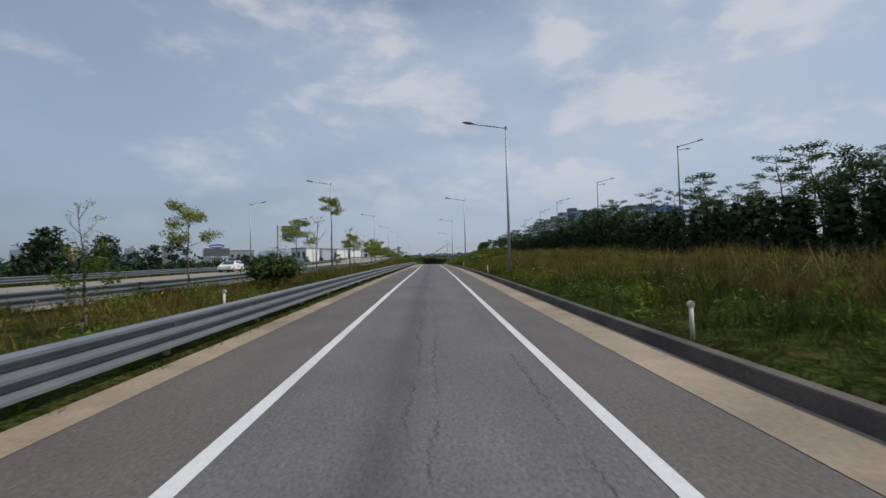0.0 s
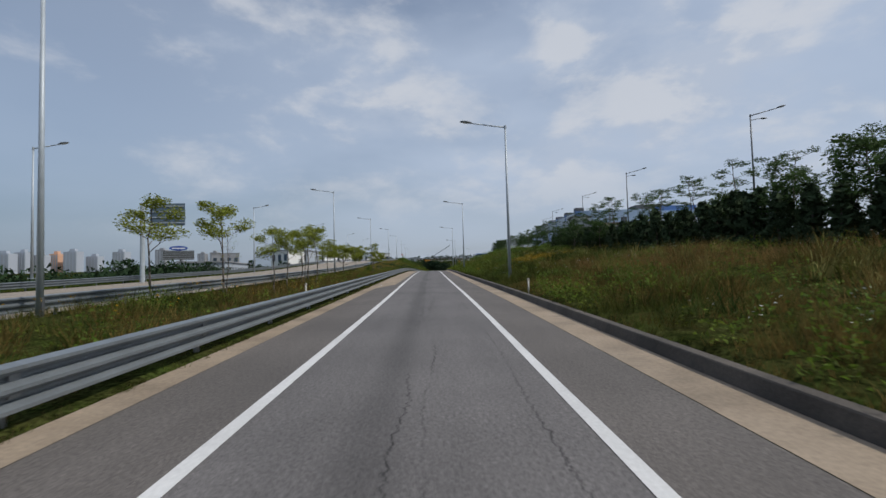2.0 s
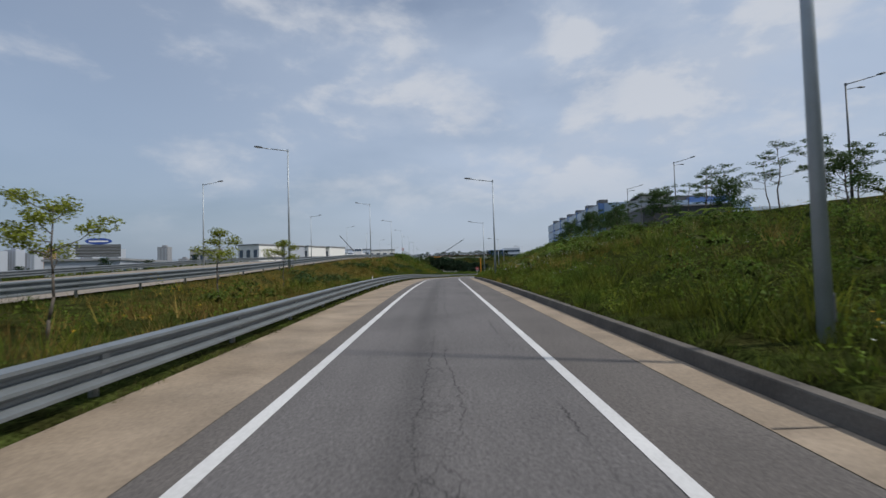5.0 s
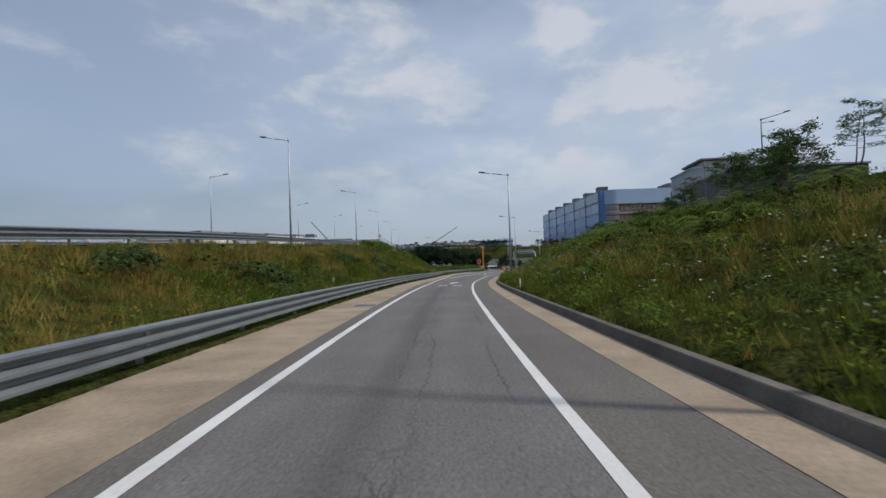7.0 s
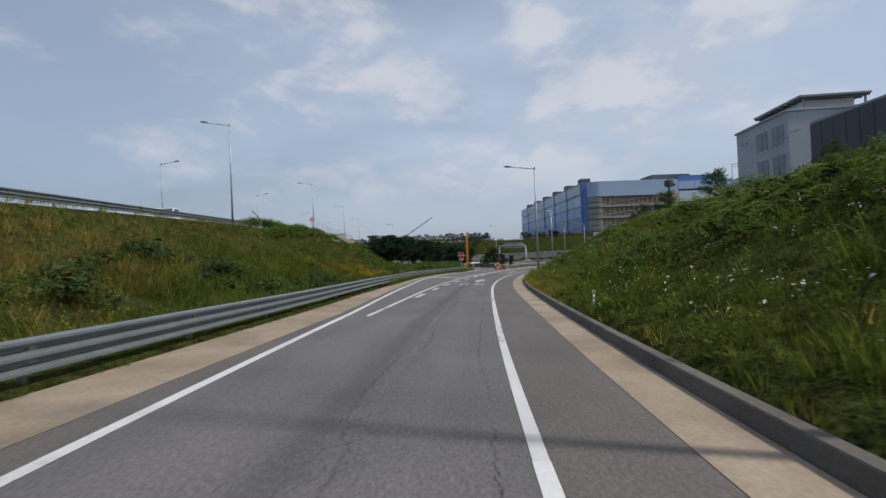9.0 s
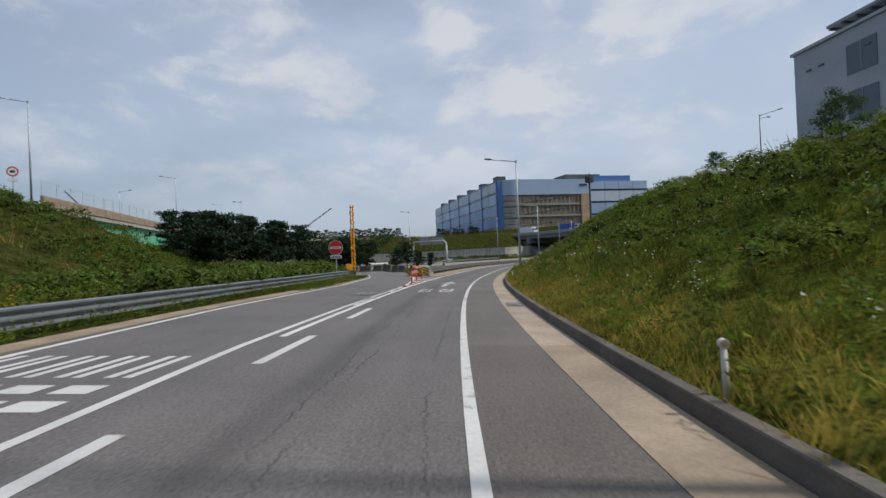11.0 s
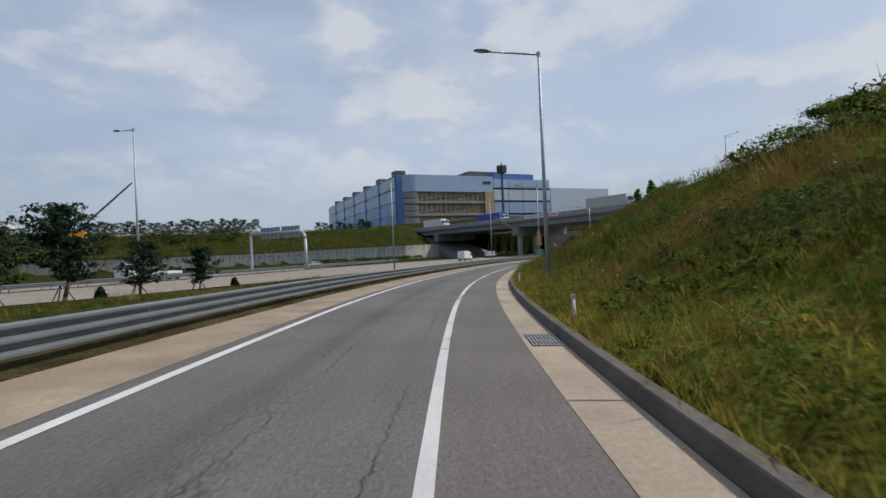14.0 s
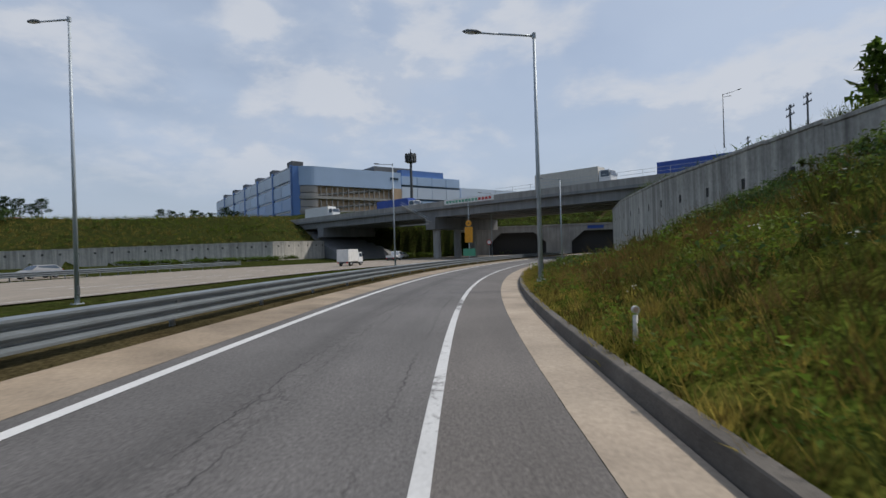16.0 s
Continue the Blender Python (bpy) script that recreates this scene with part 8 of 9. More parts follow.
scatter("shrubs", far_shrub, p, rng.uniform(0.8, 1.5, len(p)), M["leaf"], "green shrubs along the foot of the wall", "shrubs", 0.05)
s = rng.uniform(382, 436, 170)
p = at_road(s, kerb_in(s) + rng.uniform(3.0, 9.0, len(s)) * np.interp(s, [382, 436], [1.0, 0.7])); p[:, 2] = ground(p[:, 0], p[:, 1]) - 0.05
scatter("shrubs", shrub, p, rng.uniform(0.35, 0.85, len(p)), M["leaf"], "tall weeds and shrubs before the concrete wall", "shrubs", 0.05)
s = rng.uniform(374, 446, 260)
p = at_road(s, right_wall(s) + rng.uniform(0.9, 5.0, len(s))); p[:, 2] = ground(p[:, 0], p[:, 1]) - 0.1
scatter("shrubs", shrub, p, rng.uniform(0.7, 1.5, len(p)), M["leaf"], "shrubs hanging over the top of the wall", "shrubs", 0.05)


# ---- trees ----
def limbs(r, height, n, start, up, length, thick, wander=0.15):
    """Trunk and limbs as lists of points with radii; also the limb ends."""
    trunk = [np.zeros(3)]
    for i in range(6):
        trunk.append(trunk[-1] + np.array((r.normal(0, wander * height / 12), r.normal(0, wander * height / 12), height / 6)))
    runs = [(trunk, np.linspace(thick, thick * 0.25, 7))]
    ends = [trunk[-1]]
    for i in range(n):
        f = start + (1 - start) * (i + r.uniform(0, 0.8)) / n
        k = min(5, int(f * 6))
        p = trunk[k] + (trunk[k + 1] - trunk[k]) * (f * 6 - k)
        a = i * 2.4 + r.uniform(-0.5, 0.5)
        ln = length * (1.15 - 0.6 * (f - start) / (1 - start)) * r.uniform(0.7, 1.2)
        d = np.array((np.cos(a), np.sin(a), up + r.normal(0, 0.15)))
        d /= np.linalg.norm(d)
        q = p + d * ln * 0.55
        e = q + (d + np.array((0, 0, 0.35))) * ln * 0.5
        runs.append(([p, q, e], [thick * 0.4, thick * 0.25, thick * 0.1]))
        side = q + np.array((np.cos(a + 0.9), np.sin(a + 0.9), up + 0.2)) * ln * 0.4
        runs.append(([q, side], [thick * 0.2, thick * 0.08]))
        ends += [e, side, (q + e) / 2]
    return runs, ends


def make_tree(name, label, group, seed, height, n=7, start=0.45, up=0.5, length=1.6, thick=0.07, clumps=26, clump=(0.38, 0.2), size=0.09, leaf="young_leaf", bare=0.0, category="tree", wander=0.15):
    r = np.random.default_rng(seed)
    t = thing(name, Matrix(), label, category, group)
    runs, ends = limbs(r, height, n, start, up, length, thick, wander)
    bm = bmesh.new()
    for pts, rad in runs:
        bent_bar(bm, pts, rad, 5 if len(pts) > 3 else 3)
    part("trunk", bm_mesh("trunk", bm, M["bark"], True), None, t)
    pieces = []
    for k, e in enumerate(ends):
        if r.uniform() < bare:
            continue
        v, f = leafy(clumps, clump[0] * r.uniform(0.7, 1.3), clump[1] * r.uniform(0.7, 1.3), 0, size, seed * 100 + k, 0.35, 0.15)
        pieces.append((v + e, f))
    if pieces:
        v, f = joined(*pieces)
        part("crown", raw_mesh("crown", v, f, M[leaf]), None, t, "loose leafy crown")
    return t


def make_conifer(name, label, group, seed, height, radius, leaf="dark_leaf", tiers=9, per=34, size=0.13, low=0.05, gaps=0.0):
    r = np.random.default_rng(seed)
    t = thing(name, Matrix(), label, "tree", group)
    part("trunk", bm_mesh("trunk", tube(bmesh.new(), (0, 0, 0), (0, 0, height * 0.95), 0.05 + height * 0.012, 0.02, 7), M["bark"], True), None, t)
    pieces = []
    for k in range(tiers):
        f = (k + 0.5) / tiers
        for j in range(5):
            if r.uniform() < gaps:
                continue
            a = r.uniform(0, 6.28)
            rad = radius * (1 - f) ** 0.7 * r.uniform(0.5, 1.05)
            v, q = leafy(per, radius * 0.38 * (1.15 - f), height / tiers * 0.55, 0, size, seed * 1000 + k * 10 + j, 0.8, 0.1)
            pieces.append((v + np.array((rad * 0.7 * math.cos(a), rad * 0.7 * math.sin(a), height * (low + (1 - low) * f))), q))
    for k in range(3):
        f = (k + 0.4) / 3
        v, q = leafy(60, radius * 0.85 * (1 - f) ** 0.6, height / 4.2, 0, 0.3, seed + k, 1.0, 0.0)
        pieces.append((v + np.array((0, 0, height * f)), q))
    v, q = joined(*pieces)
    part("crown", raw_mesh("crown", v, q, M[leaf]), None, t, "dense dark needles")
    return t


def plant(protos, places):
    """Set out trees: each prototype is used once itself, then copied."""
    used = set()
    for n, (x, y, z, scale, turn) in enumerate(places):
        k = n % len(protos)
        m = Matrix.Translation((x, y, z)) @ Matrix.Rotation(turn, 4, "Z")
        if k not in used:
            protos[k].matrix_basis = m
            protos[k].scale = (scale,) * 3
            used.add(k)
        else:
            keep = protos[k].scale.copy()
            protos[k].scale = (scale,) * 3
            copy_thing(protos[k], m)
            protos[k].scale = keep


def place_road(items, h=-0.05):
    out = []
    for s, o, sc in items:
        p = at_road(s, o)
        out.append((p[0], p[1], ground_at(p[0], p[1]) + h, sc, rnd.uniform(0, 6.28)))
    return out


young = [make_tree("tree", "young street tree with a thin yellow-green crown on the verge", "young trees on the verge", 1 + k, 3.7, 6 + k % 2, 0.5, 0.45, 1.2, 0.05, 130, (0.44, 0.24), 0.062) for k in range(4)]
plant(young, place_road([(20.5, -10.3, 0.95), (38.0, -10.8, 1.15), (61.7, -10.6, 1.02), (69.5, -11.2, 1.25), (68.0, -8.0, 0.85), (75.0, -9.4, 0.95), (79.5, -8.6, 1.1), (82.8, -10.4, 1.1), (85.2, -10.5, 1.2),
                         (91.0, -10.0, 0.85), (105.1, -7.4, 1.0), (111.8, -10.6, 1.0), (112.5, -7.4, 0.75), (121.0, -9.2, 0.85), (130.0, -9.4, 0.8), (139.0, -9.8, 0.75)]))
sparse = [make_tree("tree", "tall nearly bare young tree with thin branches", "young trees on the verge", 11 + k, 6.4, 8, 0.4, 1.1, 1.5, 0.06, 16, (0.34, 0.24), 0.06, bare=0.45) for k in range(2)]
plant(sparse, place_road([(40.0, -9.6, 0.78), (42.4, -7.25, 0.64), (10.1, -7.2, 0.42), (66.5, -9.8, 0.5), (41.5, -10.4, 0.6), (82.0, -10.0, 0.6)]))
dark = [make_tree("tree", "dark leafy young tree behind the guardrail", "young trees on the verge", 21, 3.6, 7, 0.35, 0.4, 1.0, 0.06, 40, (0.4, 0.3), 0.09, "leaf")]
plant(dark, place_road([(10.0, -7.2, 0.5), (47.0, -9.5, 0.5)]))
wide = [make_tree("tree", "spreading yellow-green tree with two stems on the verge", "young trees on the verge", 23, 2.9, 15, 0.42, 0.35, 2.1, 0.07, 230, (0.66, 0.28), 0.075)]
plant(wide, place_road([(100.1, -10.2, 1.0)]))
tuft_tree = [make_tree("tree", "thin tall sapling with a leafy tuft only at its top", "young trees on the verge", 27, 5.4, 7, 0.8, 0.4, 0.75, 0.05, 60, (0.34, 0.24), 0.075, "young_leaf", wander=0.1)]
plant(tuft_tree, place_road([(33.5, -7.05, 1.0)]))


def round_bush(label, seed, wide, high):
    """A low dense bush down to the ground."""
    t = thing("bush", Matrix(), label, "bush", "bushes")
    v, q, inside = bushy(2600, wide * 0.66, high * 0.5, high * 0.36, 0.075, seed, 0.75, 6)
    part("crown", raw_mesh("crown", v, q, M["grey_leaf"], M["inner_shade_leaf"], inside), None, t, "dense leaves")
    part("stems", bm_mesh("stems", tube(bmesh.new(), (0, 0, -0.2), (0, 0, high * 0.5), 0.08, 0.05, 7), M["bark"], True), None, t)
    return t


p = at_road(25.4, -8.4)
round_bush("large dense dark green bush behind the guardrail", 29, 2.1, 2.5).matrix_basis = pose(p[0], p[1], ground_at(p[0], p[1]) - 0.1)
bush = [make_tree("bush", "large dense dark green bush behind the guardrail", "bushes", 25, 2.6, 16, 0.1, 0.5, 1.5, 0.05, 80, (0.6, 0.5), 0.09, "leaf", category="bush")]
plant(bush, place_road([(114.0, -9.0, 0.4)], -0.15))

acacia = [make_tree("tree", "slender tree with layered airy foliage above the bank", "row of trees over the bank", 31 + k, 5.6, 10, 0.42, 0.25, 1.7, 0.075, 40, (0.5, 0.15), 0.088, "grey_leaf", wander=0.25) for k in range(4)]
row = []
for k in range(72):
    s = -14 + k * 3.2 + rnd.uniform(-1, 1)
    row.append((s, float(kerb_in(s)) + rnd.uniform(21, 24.5), rnd.uniform(0.8, 1.15) * float(np.interp(s, [0, 80, 100, 118, 140, 215], [1.05, 0.95, 0.98, 0.95, 0.8, 0.7]))))
plant(acacia, place_road(row))
broad = [make_tree("tree", "full dark green broadleaf tree over the bank", "row of trees over the bank", 41 + k, 5.0, 15, 0.2, 0.5, 1.9, 0.1, 70, (0.8, 0.48), 0.13, "grey_leaf") for k in range(3)]
plant(broad, place_road([(10.0, 22.0, 1.1), (15.0, 22.5, 1.1), (20.0, 23.0, 1.2), (24.5, 22.5, 0.95), (29.0, 24.0, 0.8), (35.0, 23.5, 0.75), (41.0, 24.0, 0.8), (47.0, 23.0, 0.75), (53.0, 23.5, 0.8), (57.5, 23.0, 0.9), (62.0, 22.0, 0.95), (66.5, 22.5, 1.0), (71.0, 22.0, 0.85), (77.0, 22.0, 0.7), (84.0, 22.0, 0.6), (92.0, 21.0, 0.55), (99.0, 20.0, 0.65), (104.0, 21.0, 0.7), (109.0, 20.0, 0.72), (116.0, 20.0, 0.65), (124.0, 19.0, 0.62), (133.0, 19.5, 0.6), (142.0, 19.0, 0.62), (151.0, 18.5, 0.65),
                         (160.0, 17.5, 0.6), (168.0, 17.0, 0.66), (174.0, 18.0, 0.7), (181.0, 17.0, 0.68), (188.0, 18.5, 0.72), (195.0, 17.5, 0.5), (203.0, 19.0, 0.45), (211.0, 19.0, 0.4), (219.0, 20.0, 0.45), (231.0, 20.0, 0.4), (246.0, 19.0, 0.62), (261.0, 18.0, 0.6), (269.0, 17.0, 0.45), (281.0, 16.5, 0.35), (199.0, 26.5, 0.8), (203.5, 28.5, 0.75)], -0.3))
top_fir = [make_conifer("evergreen", "dark ragged evergreen on top of the concrete wall", "evergreens on the wall", 58, 3.6, 1.5, "leaf", 8, 40, 0.13, 0.02, 0.15)]
plant(top_fir, place_road([(380.3, 15.4, 1.0), (378.0, 16.8, 1.15)]))
hedge = [make_conifer("hedge_tree", "dark upright evergreen, part of a hedge over the bank", "evergreen hedge over the bank", 51 + k, 3.3, 1.25, "hedge_leaf", per=24, size=0.17, tiers=6) for k in range(3)]
row = []
for k in range(134):
    s = -16 + k * 1.05
    row.append((s, float(kerb_in(s)) + 16.8 + (k % 2) * 1.2 + rnd.uniform(-0.3, 0.3), rnd.uniform(0.88, 1.1) * float(np.interp(s, [0, 88, 97, 124], [1.06, 1.06, 0.85, 0.65]))))
plant(hedge, place_road(row, -0.25))


def make_pine(label, seed, height, radius):
    """A planted pine: crooked bare stem, limbs from a third up, flat needle pads."""
    r = np.random.default_rng(seed)
    t = thing("pine_tree", Matrix(), label, "tree", "pines by the exit road")
    stem = [np.zeros(3)]
    for i in range(7):
        stem.append(stem[-1] + np.array((r.normal(0, 0.16), r.normal(0, 0.16), height / 7)))
    bm = bent_bar(bmesh.new(), stem, np.linspace(0.14, 0.03, 8), 7)
    pads = []
    for i in range(30):
        f = 0.3 + 0.68 * i / 29
        k = min(6, int(f * 7))
        p = stem[k] + (stem[k + 1] - stem[k]) * (f * 7 - k)
        a = i * 2.4 + r.uniform(-0.6, 0.6)
        reach = radius * (0.75 + 0.35 * math.sin(math.pi * min(1.0, (f - 0.3) * 1.3))) * (1.0 if f < 0.6 else 1.0 - 1.5 * (f - 0.6)) * r.uniform(0.55, 1.2)
        e = p + np.array((math.cos(a) * reach, math.sin(a) * reach, reach * r.uniform(0.05, 0.4)))
        tube(bm, p, e, 0.045, 0.02, 5)
        for g in (1.0, 0.62, 0.3):
            c = p + (e - p) * g + np.array((r.normal(0, 0.12), r.normal(0, 0.12), 0.12))
            v, q = leafy(42, 0.62 * r.uniform(0.7, 1.25), 0.26 * r.uniform(0.7, 1.4), 0, 0.16, seed * 1000 + i * 5 + int(g * 4), 0.9, 0.05)
            pads.append((v + c, q))
    part("trunk", bm_mesh("trunk", bm, M["bark"], True), None, t)
    v, q = joined(*pads)
    part("crown", raw_mesh("crown", v, q, M["pine"]), None, t, "flat pads of dark needles")
    return t


pines = [make_pine("dark pine tree with a bare crooked stem", 61 + k, 6.2, 2.0) for k in range(4)]
FAR_PINES = ((0.2, 338.6, 1.0), (2.0, 335.7, 0.95), (1.8, 340.0, 1.05), (4.8, 334.6, 1.15), (4.7, 339.0, 1.1), (7.0, 333.8, 1.1), (7.2, 337.0, 1.15), (9.3, 333.9, 1.0), (10.2, 336.8, 1.0), (16.6, 340.4, 0.74), (18.9, 343.4, 0.97), (22.0, 348.0, 0.68), (25.5, 352.6, 0.62))
NEAR_PINES = ((1.0, 299.5, 7.6), (-1.5, 297.5, 8.2), (-3.5, 301.0, 9.2), (-6.0, 298.5, 9.2), (-8.5, 302.0, 10.0), (-10.5, 298.5, 9.6), (-12.5, 302.0, 10.0), (-5.5, 304.5, 9.6), (-10.0, 305.5, 10.0), (-1.0, 303.0, 8.4))
plant(pines, [(x, y, ground_at(x, y) - 0.05, (0.84 * top - ground_at(x, y)) / 6.6, rnd.uniform(0, 6)) for x, y, top in NEAR_PINES] + [(x, y, ground_at(x, y) - 0.05, sc, rnd.uniform(0, 6)) for x, y, sc in FAR_PINES])
small = [make_conifer("shrub_pine", "low round pine shrub on the grass strip", "pines by the exit road", 71, 1.9, 1.0, "pine", 5, 40, 0.16, 0.1, 0.0)]
plant(small, [(x, y, ground_at(x, y) - 0.05, sc, 0.0) for x, y, sc in ((13.9, 336.9, 0.8), (10.9, 334.8, 0.5), (20.3, 345.6, 0.7), (28.2, 349.7, 0.6))])


def stakes(x, y, z):
    t = thing("tree_stakes", Matrix.Translation((x, y, z)), "three wooden stakes propping a young pine", "tree stake", "tree stakes")
    for k in range(3):
        a = k * 2.09
        part("stake", tube(bmesh.new(), (1.0 * math.cos(a), 1.0 * math.sin(a), 0), (0.08 * math.cos(a), 0.08 * math.sin(a), 1.5), 0.035, 0.03, 6), M["bark"], t)


for x, y, sc in FAR_PINES:
    stakes(x, y, ground_at(x, y) - 0.02)

# beyond the main road, on the embankment, and far off
rounds = [make_tree("tree", "dark round-crowned tree in a row", "rows of dark trees", 81 + k, 4.6, 10, 0.2, 0.6, 1.3, 0.1, 20, (0.75, 0.5), 0.23, "dark_leaf") for k in range(2)]
spots = [(x, y, 0) for x, y in ((-36, 44), (-33.5, 47.5), (-39, 47), (-44, 52), (-41, 55), (-47, 57), (-50, 66), (-45, 64), (-38, 62), (-41, 68), (-36.5, 65), (-56, 70))] + [(main_x(y) - 22 - dx, y, 0) for y, dx in ((22, 6), (27, 12), (34, 3), (37, 9), (42, 16), (47, 4), (52, 9), (58, 14), (63, 5), (68, 20), (30, 22), (76, 12), (88, 8), (98, 16), (112, 9))]
spots += [(main_x(y) - 23.5 - (k * 7 % 5) * 2.4, y, 3) for k, y in enumerate(range(62, 190, 4))]
spots += [(-66 + k * 2.3, 0, 1) for k in range(47)] + [(70 + k * 3.4, 544 + (k % 3) * 3, 2) for k in range(9)]
out = []
for x, y, kind in spots:
    if kind == 1:
        y = float(wall_y(x)) + 31 + rnd.uniform(-2, 2)
    out.append((x, y, ground_at(x, y) - 0.1, rnd.uniform(0.8, 1.2) * (1.4 if kind == 2 else 1.15 if kind == 1 else 0.5 if kind == 3 else 1.0), rnd.uniform(0, 6)))
plant(rounds, out)
parked = car(Matrix.Translation((-50.0, 0, 0)), "white car parked in a row on the embankment")
for k in range(16):
    x = -61 + k * 5.2
    y = float(wall_y(x)) + 28.5
    m = pose(x, y, ground_at(x, y), 0, 0, 100)
    if k == 0:
        parked.matrix_basis = m
    else:
        copy_thing(parked, m)
# far woods and thickets
wood = [leafy(32, 3.0, 2.4, 2.2, 1.0, 200 + k, 0.7, 0.5) for k in range(4)]
x = rng.uniform(-420, -52, 900); y = rng.uniform(-40, 760, 900)
keep = (x < main_x(y) - 30) & (patch(np.stack([x, y], -1), 30.0, 4.0) > -0.2)
p = np.stack([x, y, ground(x, y) - 0.3], -1)[keep]
x = rng.uniform(-60, 220, 420); y = rng.uniform(545, 800, 420)
p = np.concatenate([p, np.stack([x, y, ground(x, y) - 0.4], -1)[(x < 60) | (y > 600)]])
scatter("far_woods", wood, p, rng.uniform(0.5, 1.1, len(p)), M["dark_leaf"], "dark thickets and trees in the distance", "woods", 0.05)
x = rng.uniform(-30, 12, 270); y = rng.uniform(280, 306, 270)
p = np.stack([x, y, ground(x, y) - 0.1], -1)
p = p[off_exit(p, 6.0) & (p[:, 0] > main_x(p[:, 1]) + 3)]
s, o = to_road(p[:, 0], p[:, 1])
p = p[o < -13]
scatter("shrubs", shrub, p, rng.uniform(0.8, 1.7, len(p)), M["leaf"], "thick green shrubs below the pines", "shrubs", 0.05)

# weeds and shrubs inside the exit bend
x = rng.uniform(-14, 8, 2600); y = rng.uniform(284, 309, 2600)
p = np.stack([x, y, ground(x, y) - 0.05], -1)
s, o = to_road(x, y)
p = p[off_exit(p, 3.3) & (o < -10.9) & ((p[:, 0] < 7.0) & (p[:, 1] < 306))]
cut = rng.uniform(size=len(p)) < 0.3
scatter("shrubs", shrub, p[cut], rng.uniform(0.5, 1.1, cut.sum()), M["weed"], "bright leafy shrubs inside the exit bend", "shrubs", 0.05)
scatter("weeds", weeds, p[~cut], rng.uniform(0.8, 1.8, (~cut).sum()), M["weed"], "leafy weeds inside the exit bend", "weeds")
# weeds growing through the end of the first rail, flowers on the slope, bushes along its crest
s = rng.uniform(236, 287, 1100)
p = at_road(s, rail_at(s) + rng.uniform(-0.7, 0.42, len(s)))
p[:, 2] = np.maximum(p[:, 2], ground(p[:, 0], p[:, 1])) - 0.02
scatter("weeds", weeds, p, rng.uniform(0.5, 1.1, len(p)), M["weed"], "leafy weeds growing round the guardrail", "weeds")
p, s, d = verge_points(3400, 240, 272, 2.2, 9.0)
p = p[(patch(p, 2.8, 2.0) > rng.uniform(-0.1, 0.5, len(p))) & (p[:, 0] > main_x(p[:, 1]) + 2)]
scatter("yellow_flowers", [leafy(11, 0.3, 0.18, 0.42, 0.028, 175 + k, 0.4) for k in range(3)], p, rng.uniform(0.9, 1.6, len(p)), M["flower"], "dense yellow flowers on the embankment", "flowers")
y = rng.uniform(252, 292, 95)
x = main_x(y) + rng.uniform(1.0, 4.5, len(y))
scatter("shrubs", shrub, np.stack([x, y, ground(x, y) - 0.1], -1), rng.uniform(0.8, 1.75, len(y)), M["leaf"], "dark bushes along the crest of the embankment", "shrubs", 0.05)
s = rng.uniform(186, 226, 130)
p = at_road(s, kerb_in(s) + rng.uniform(11.0, 17.0, len(s))); p[:, 2] = ground(p[:, 0], p[:, 1]) - 0.1
scatter("shrubs", shrub, p, rng.uniform(0.7, 1.3, len(p)), M["leaf"], "tall shrubs on the top of the bank", "shrubs", 0.05)
# bushes in clusters over the slope up to the main road
cs = rng.uniform(132, 240, 19)
s = np.repeat(cs, 7) + rng.normal(0, 1.3, 19 * 7)
p = at_road(s, rail_at(s) - np.repeat(rng.uniform(2.0, 8.0, 19), 7) - rng.normal(0, 0.6, len(s)))
p[:, 2] = ground(p[:, 0], p[:, 1]) - 0.1
p = p[p[:, 0] > main_x(p[:, 1]) + 1.6]
scatter("shrubs", shrub, p, rng.uniform(0.6, 1.3, len(p)), M["grey_leaf"], "dark bushes in clusters on the dry slope", "shrubs", 0.05)
# bushes in clusters over the right bank
def bank_clusters(n, each, s0, s1, d0, d1, spread):
    cs, cd = np.repeat(rng.uniform(s0, s1, n), each), np.repeat(rng.uniform(d0, d1, n), each)
    s = cs + rng.normal(0, spread, n * each)
    d = np.clip(cd + rng.normal(0, spread * 0.6, n * each), 0.9, None)
    p = at_road(s, kerb_in(s) + 0.19 + d)
    p[:, 2] = ground(p[:, 0], p[:, 1]) - 0.08
    return p


p = np.concatenate([bank_clusters(20, 7, 186, 234, 3.2, 14.0, 1.3), bank_clusters(9, 7, 112, 186, 8.0, 14.0, 1.3)])
scatter("shrubs", shrub, p, rng.uniform(0.7, 1.35, len(p)), M["leaf"], "dark bushes in clusters on the green bank", "shrubs", 0.05)
p = bank_clusters(26, 6, 138, 240, 6.5, 14.0, 1.2)
scatter("saplings", sapling, p, rng.uniform(0.7, 1.4, len(p)), M["bright_leaf"], "bright saplings with feathered leaves on the bank", "saplings", 0.1)
p = bank_clusters(20, 7, 172, 232, 2.2, 11.0, 1.2)
scatter("shrubs", shrub, p, rng.uniform(0.5, 1.0, len(p)), M["weed"], "leafy green bushes in clusters on the bank", "shrubs", 0.05)
p = bank_clusters(14, 8, 240, 300, 9.0, 14.5, 1.2)
scatter("saplings", sapling, p, rng.uniform(0.5, 1.1, len(p)), M["bright_leaf"], "bright saplings with feathered leaves along the crest", "saplings", 0.1)
p = bank_clusters(22, 7, 240, 304, 2.5, 12.0, 1.3)
scatter("shrubs", shrub, p, rng.uniform(0.4, 0.95, len(p)), M["weed"], "bright leafy bushes in clusters on the bank", "shrubs", 0.05)
p = bank_clusters(9, 6, 240, 304, 2.5, 11.0, 1.3)
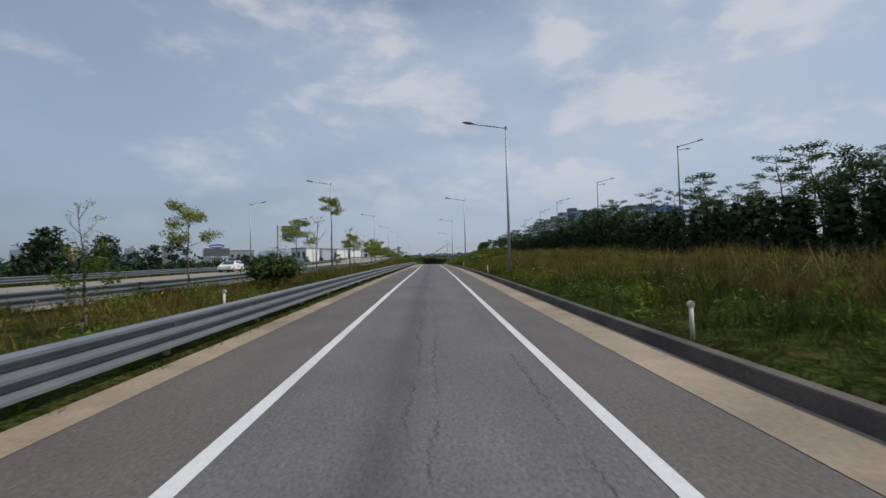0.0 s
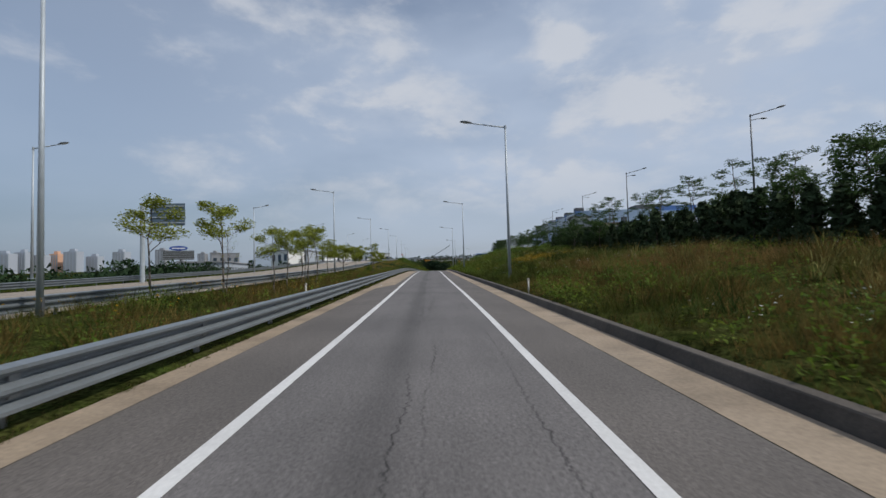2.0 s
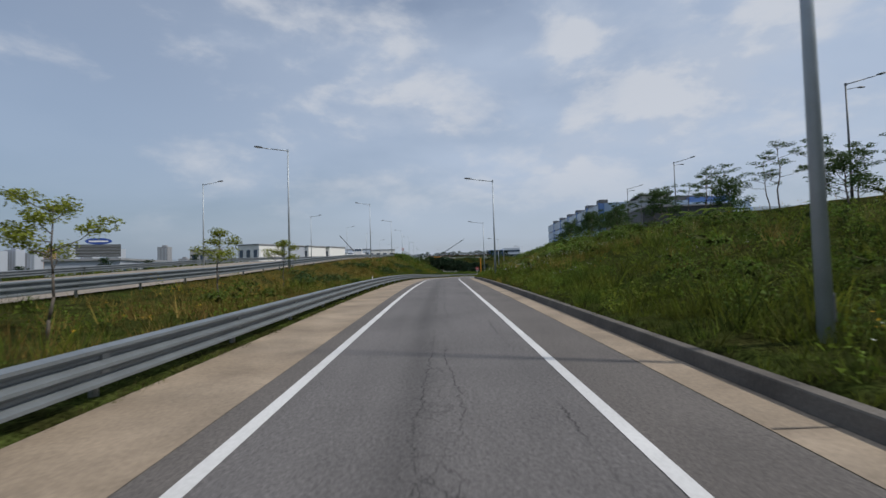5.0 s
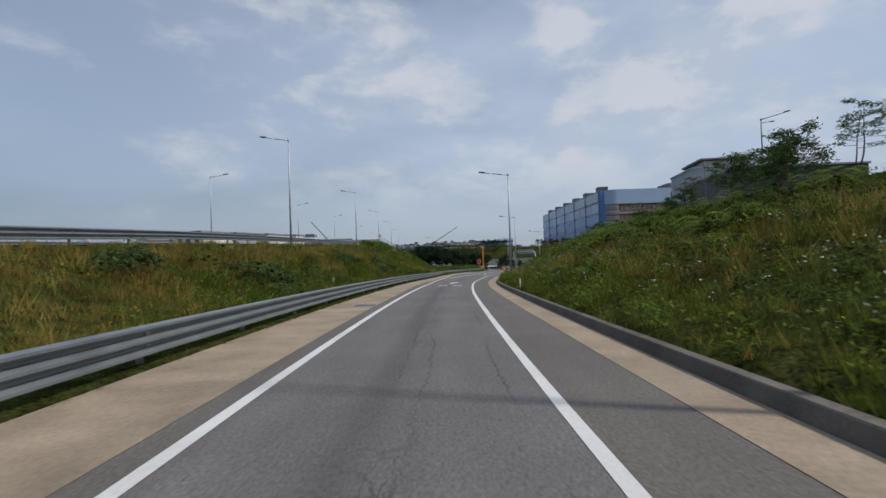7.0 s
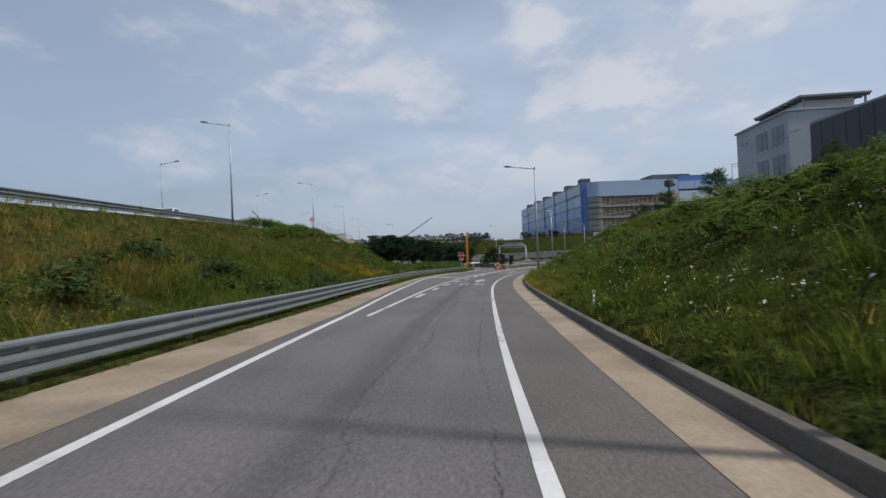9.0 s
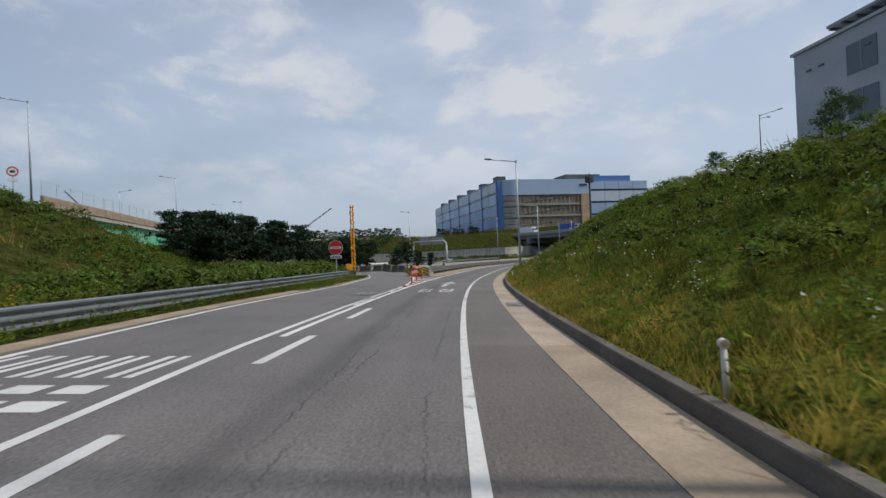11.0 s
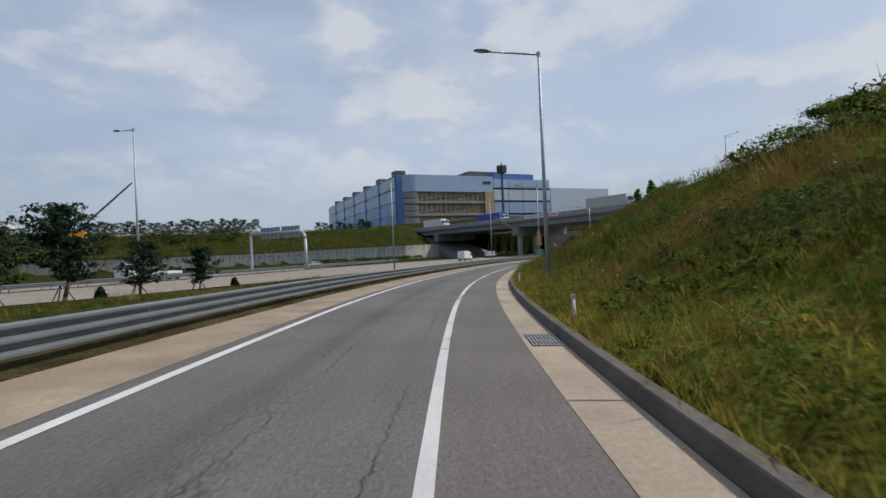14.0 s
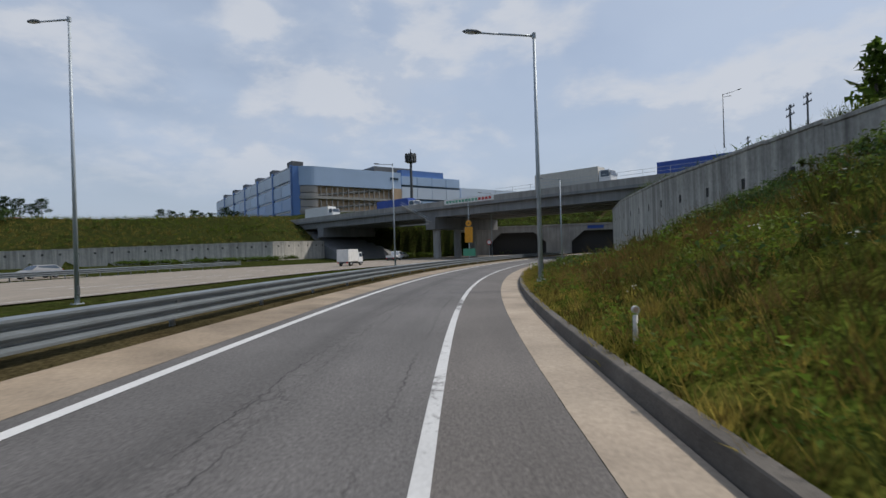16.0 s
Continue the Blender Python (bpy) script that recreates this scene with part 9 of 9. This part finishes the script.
scatter("shrubs", shrub, p, rng.uniform(0.4, 0.9, len(p)), M["leaf"], "dark leafy bushes in clusters on the bank", "shrubs", 0.05)
p = bank_clusters(9, 7, 82, 120, 3.0, 9.0, 1.2)
scatter("weeds", lump, p, rng.uniform(0.8, 1.6, len(p)), M["leaf"], "dark leafy weeds in clusters on the bank", "weeds", 0.05)
p = bank_clusters(14, 9, 308, 400, 1.6, 8.0, 1.0)
scatter("weeds", lump, p, rng.uniform(0.8, 1.5, len(p)), M["weed"], "leafy weeds in clusters on the dry bank", "weeds", 0.05)
# weeds and grass hanging over the top of the concrete wall
s = rng.uniform(374, 446, 420)
p = at_road(s, right_wall(s) + rng.uniform(0.15, 2.2, len(s)))
p[:, 2] = np.interp(s - 371, [0, 10, 80], [4.72, 5.02, 5.42]) + 0.02
scatter("wall_top_grass", green + tallg, p, rng.uniform(0.7, 1.5, len(p)), M["grass"], "grass and weeds along the top of the wall", "grass")
cut = rng.uniform(size=len(p)) < 0.2
scatter("shrubs", lump, p[cut], rng.uniform(0.6, 1.4, cut.sum()), M["weed"], "leafy weeds along the top of the wall", "weeds")
p = bank_clusters(11, 8, 369, 384, 6.2, 10.5, 1.0)
scatter("shrubs", shrub, p, rng.uniform(0.45, 1.0, len(p)), M["leaf"], "dark shrubs at the foot of the concrete wall", "shrubs", 0.05)
# dark belt of bushes beyond the main road
y = np.r_[rng.uniform(-20, 150, 560), rng.uniform(150, 330, 120)]
x = main_x(y) - rng.uniform(24, 36, len(y))
scatter("far_woods", [leafy(170, 2.0, 1.3, 0.9, 0.2, 210 + k, 0.9, 0.2) for k in range(3)], np.stack([x, y, ground(x, y) - 0.2], -1), rng.uniform(0.7, 1.15, len(y)) * np.interp(y, [40, 115, 150, 330], [1.75, 1.6, 0.75, 0.5]), M["dark_leaf"], "dark belt of bushes beyond the main road", "woods", 0.05)
# green strip behind the far rail of the main road
y = rng.uniform(5, 190, 1500)
x = main_x(y) - rng.uniform(19.2, 25.0, len(y))
p = np.stack([x, y, ground(x, y) - 0.03], -1)
scatter("grass", tallg, p, rng.uniform(0.7, 1.5, len(p)), M["grass"], "green grass strip beyond the main road", "grass")
# shrubs behind the end of the first rail and weeds spilling over its sandy edge
s = rng.uniform(262, 291, 150)
p = at_road(s, rail_at(s) - rng.uniform(0.7, 6.0, len(s))); p[:, 2] = ground(p[:, 0], p[:, 1]) - 0.08
p = p[off_exit(p, 4.0)]
scatter("shrubs", shrub, p, rng.uniform(1.0, 1.8, len(p)), M["leaf"], "tall leafy shrubs behind the end of the guardrail", "shrubs", 0.05)
s = rng.uniform(271, 289, 900)
p = at_road(s, sand_out(s) + (sand_in(s) - sand_out(s)) * rng.uniform(-0.6, 0.95, len(s)))
p[:, 2] = np.maximum(p[:, 2], ground(p[:, 0], p[:, 1])) - 0.01
scatter("weeds", weeds + green, p, rng.uniform(0.3, 0.75, len(p)), M["grass"], "low weeds spilling over the sandy strip", "weeds")
# dark leafy weeds low on the first stretch of the bank
p = bank_clusters(30, 9, -4, 84, 1.6, 6.0, 1.1)
scatter("weeds", lump, p, rng.uniform(0.6, 1.3, len(p)), M["leaf"], "dark leafy weeds in clusters low on the bank", "weeds", 0.05)
p, s, d = bank_points(2200, -6, 84, 4.5, 13.0)
p = p[patch(p, 3.5, 5.0) > rng.uniform(-0.6, 0.5, len(p))]
scatter("seed_grass", haze, p, rng.uniform(0.6, 1.1, len(p)), M["seed_grass"], "rust-brown seeding grass on the upper bank", "grass")
# mixed bushes on the bank by the exit
p = bank_clusters(26, 7, 284, 330, 2.4, 12.0, 1.2)
scatter("shrubs", shrub, p, rng.uniform(0.25, 0.6, len(p)), M["weed"], "leafy bushes in clusters on the bank by the exit", "shrubs", 0.05)
p = bank_clusters(9, 8, 296, 314, 8.5, 12.5, 1.0)
scatter("shrubs", shrub, p, rng.uniform(0.6, 1.1, len(p)), M["weed"], "bright bushes along the crest by the exit", "shrubs", 0.05)
p = bank_clusters(16, 8, 272, 300, 6.5, 13.0, 1.1)
scatter("shrubs", shrub, p, rng.uniform(0.6, 1.15, len(p)), M["weed"], "bright bushes over the upper bank before the exit", "shrubs", 0.05)
p = bank_clusters(30, 8, 258, 322, 1.8, 8.5, 1.1)
scatter("shrubs", shrub, p, rng.uniform(0.3, 0.7, len(p)), M["weed"], "leafy green bushes low on the bank by the exit", "shrubs", 0.05)
p = bank_clusters(14, 8, 304, 334, 8.0, 13.0, 1.1)
scatter("shrubs", shrub, p, rng.uniform(0.6, 1.2, len(p)), M["weed"], "bright bushes on the crest past the exit", "shrubs", 0.05)
# rough grass at the foot of the main road's rail
y = rng.uniform(-10, 125, 1200)
x = main_x(y) + rng.uniform(-0.5, 0.7, len(y))
p = np.stack([x, y, ground(x, y) - 0.03], -1)
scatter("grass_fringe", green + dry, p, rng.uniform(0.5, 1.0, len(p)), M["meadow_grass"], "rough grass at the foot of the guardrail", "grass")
# belt of bushes on the embankment beyond the motorway
x = rng.uniform(-75, 34, 190)
y = wall_y(x) + rng.uniform(13, 25, len(x))
p = np.stack([x, y, ground(x, y) - 0.2], -1)
scatter("shrubs", far_shrub, p, rng.uniform(2.0, 3.4, len(p)), M["grey_leaf"], "dark green belt of bushes on the far embankment", "shrubs", 0.05)
# darker bushes and white flowers that break up the bank
p = bank_clusters(26, 8, 318, 392, 2.0, 9.0, 1.0)
scatter("weeds", lump, p, rng.uniform(0.8, 1.6, len(p)), M["grey_leaf"], "dark leafy weeds in clusters on the brown bank", "weeds", 0.05)
p = bank_clusters(9, 8, 346, 368, 8.0, 11.5, 0.9)
scatter("shrubs", shrub, p, rng.uniform(0.6, 1.1, len(p)), M["leaf"], "green bushes on the crest before the concrete wall", "shrubs", 0.05)
p, s, d = bank_points(700, 140, 300, 0.8, 8.0)
scatter("pale_flowers", bloom, p, rng.uniform(0.9, 1.5, len(p)), M["pale_flower"], "white flowers dotted over the green bank", "flowers")
p, s, d = bank_points(1500, 140, 196, 2.8, 9.0)
p = p[patch(p, 4.0, 9.0) > rng.uniform(-0.8, 0.5, len(p))]
scatter("dry_grass", dry + tallg, p, rng.uniform(0.9, 1.6, len(p)), M["dry_grass"], "tall golden grass in patches on the green bank", "grass")
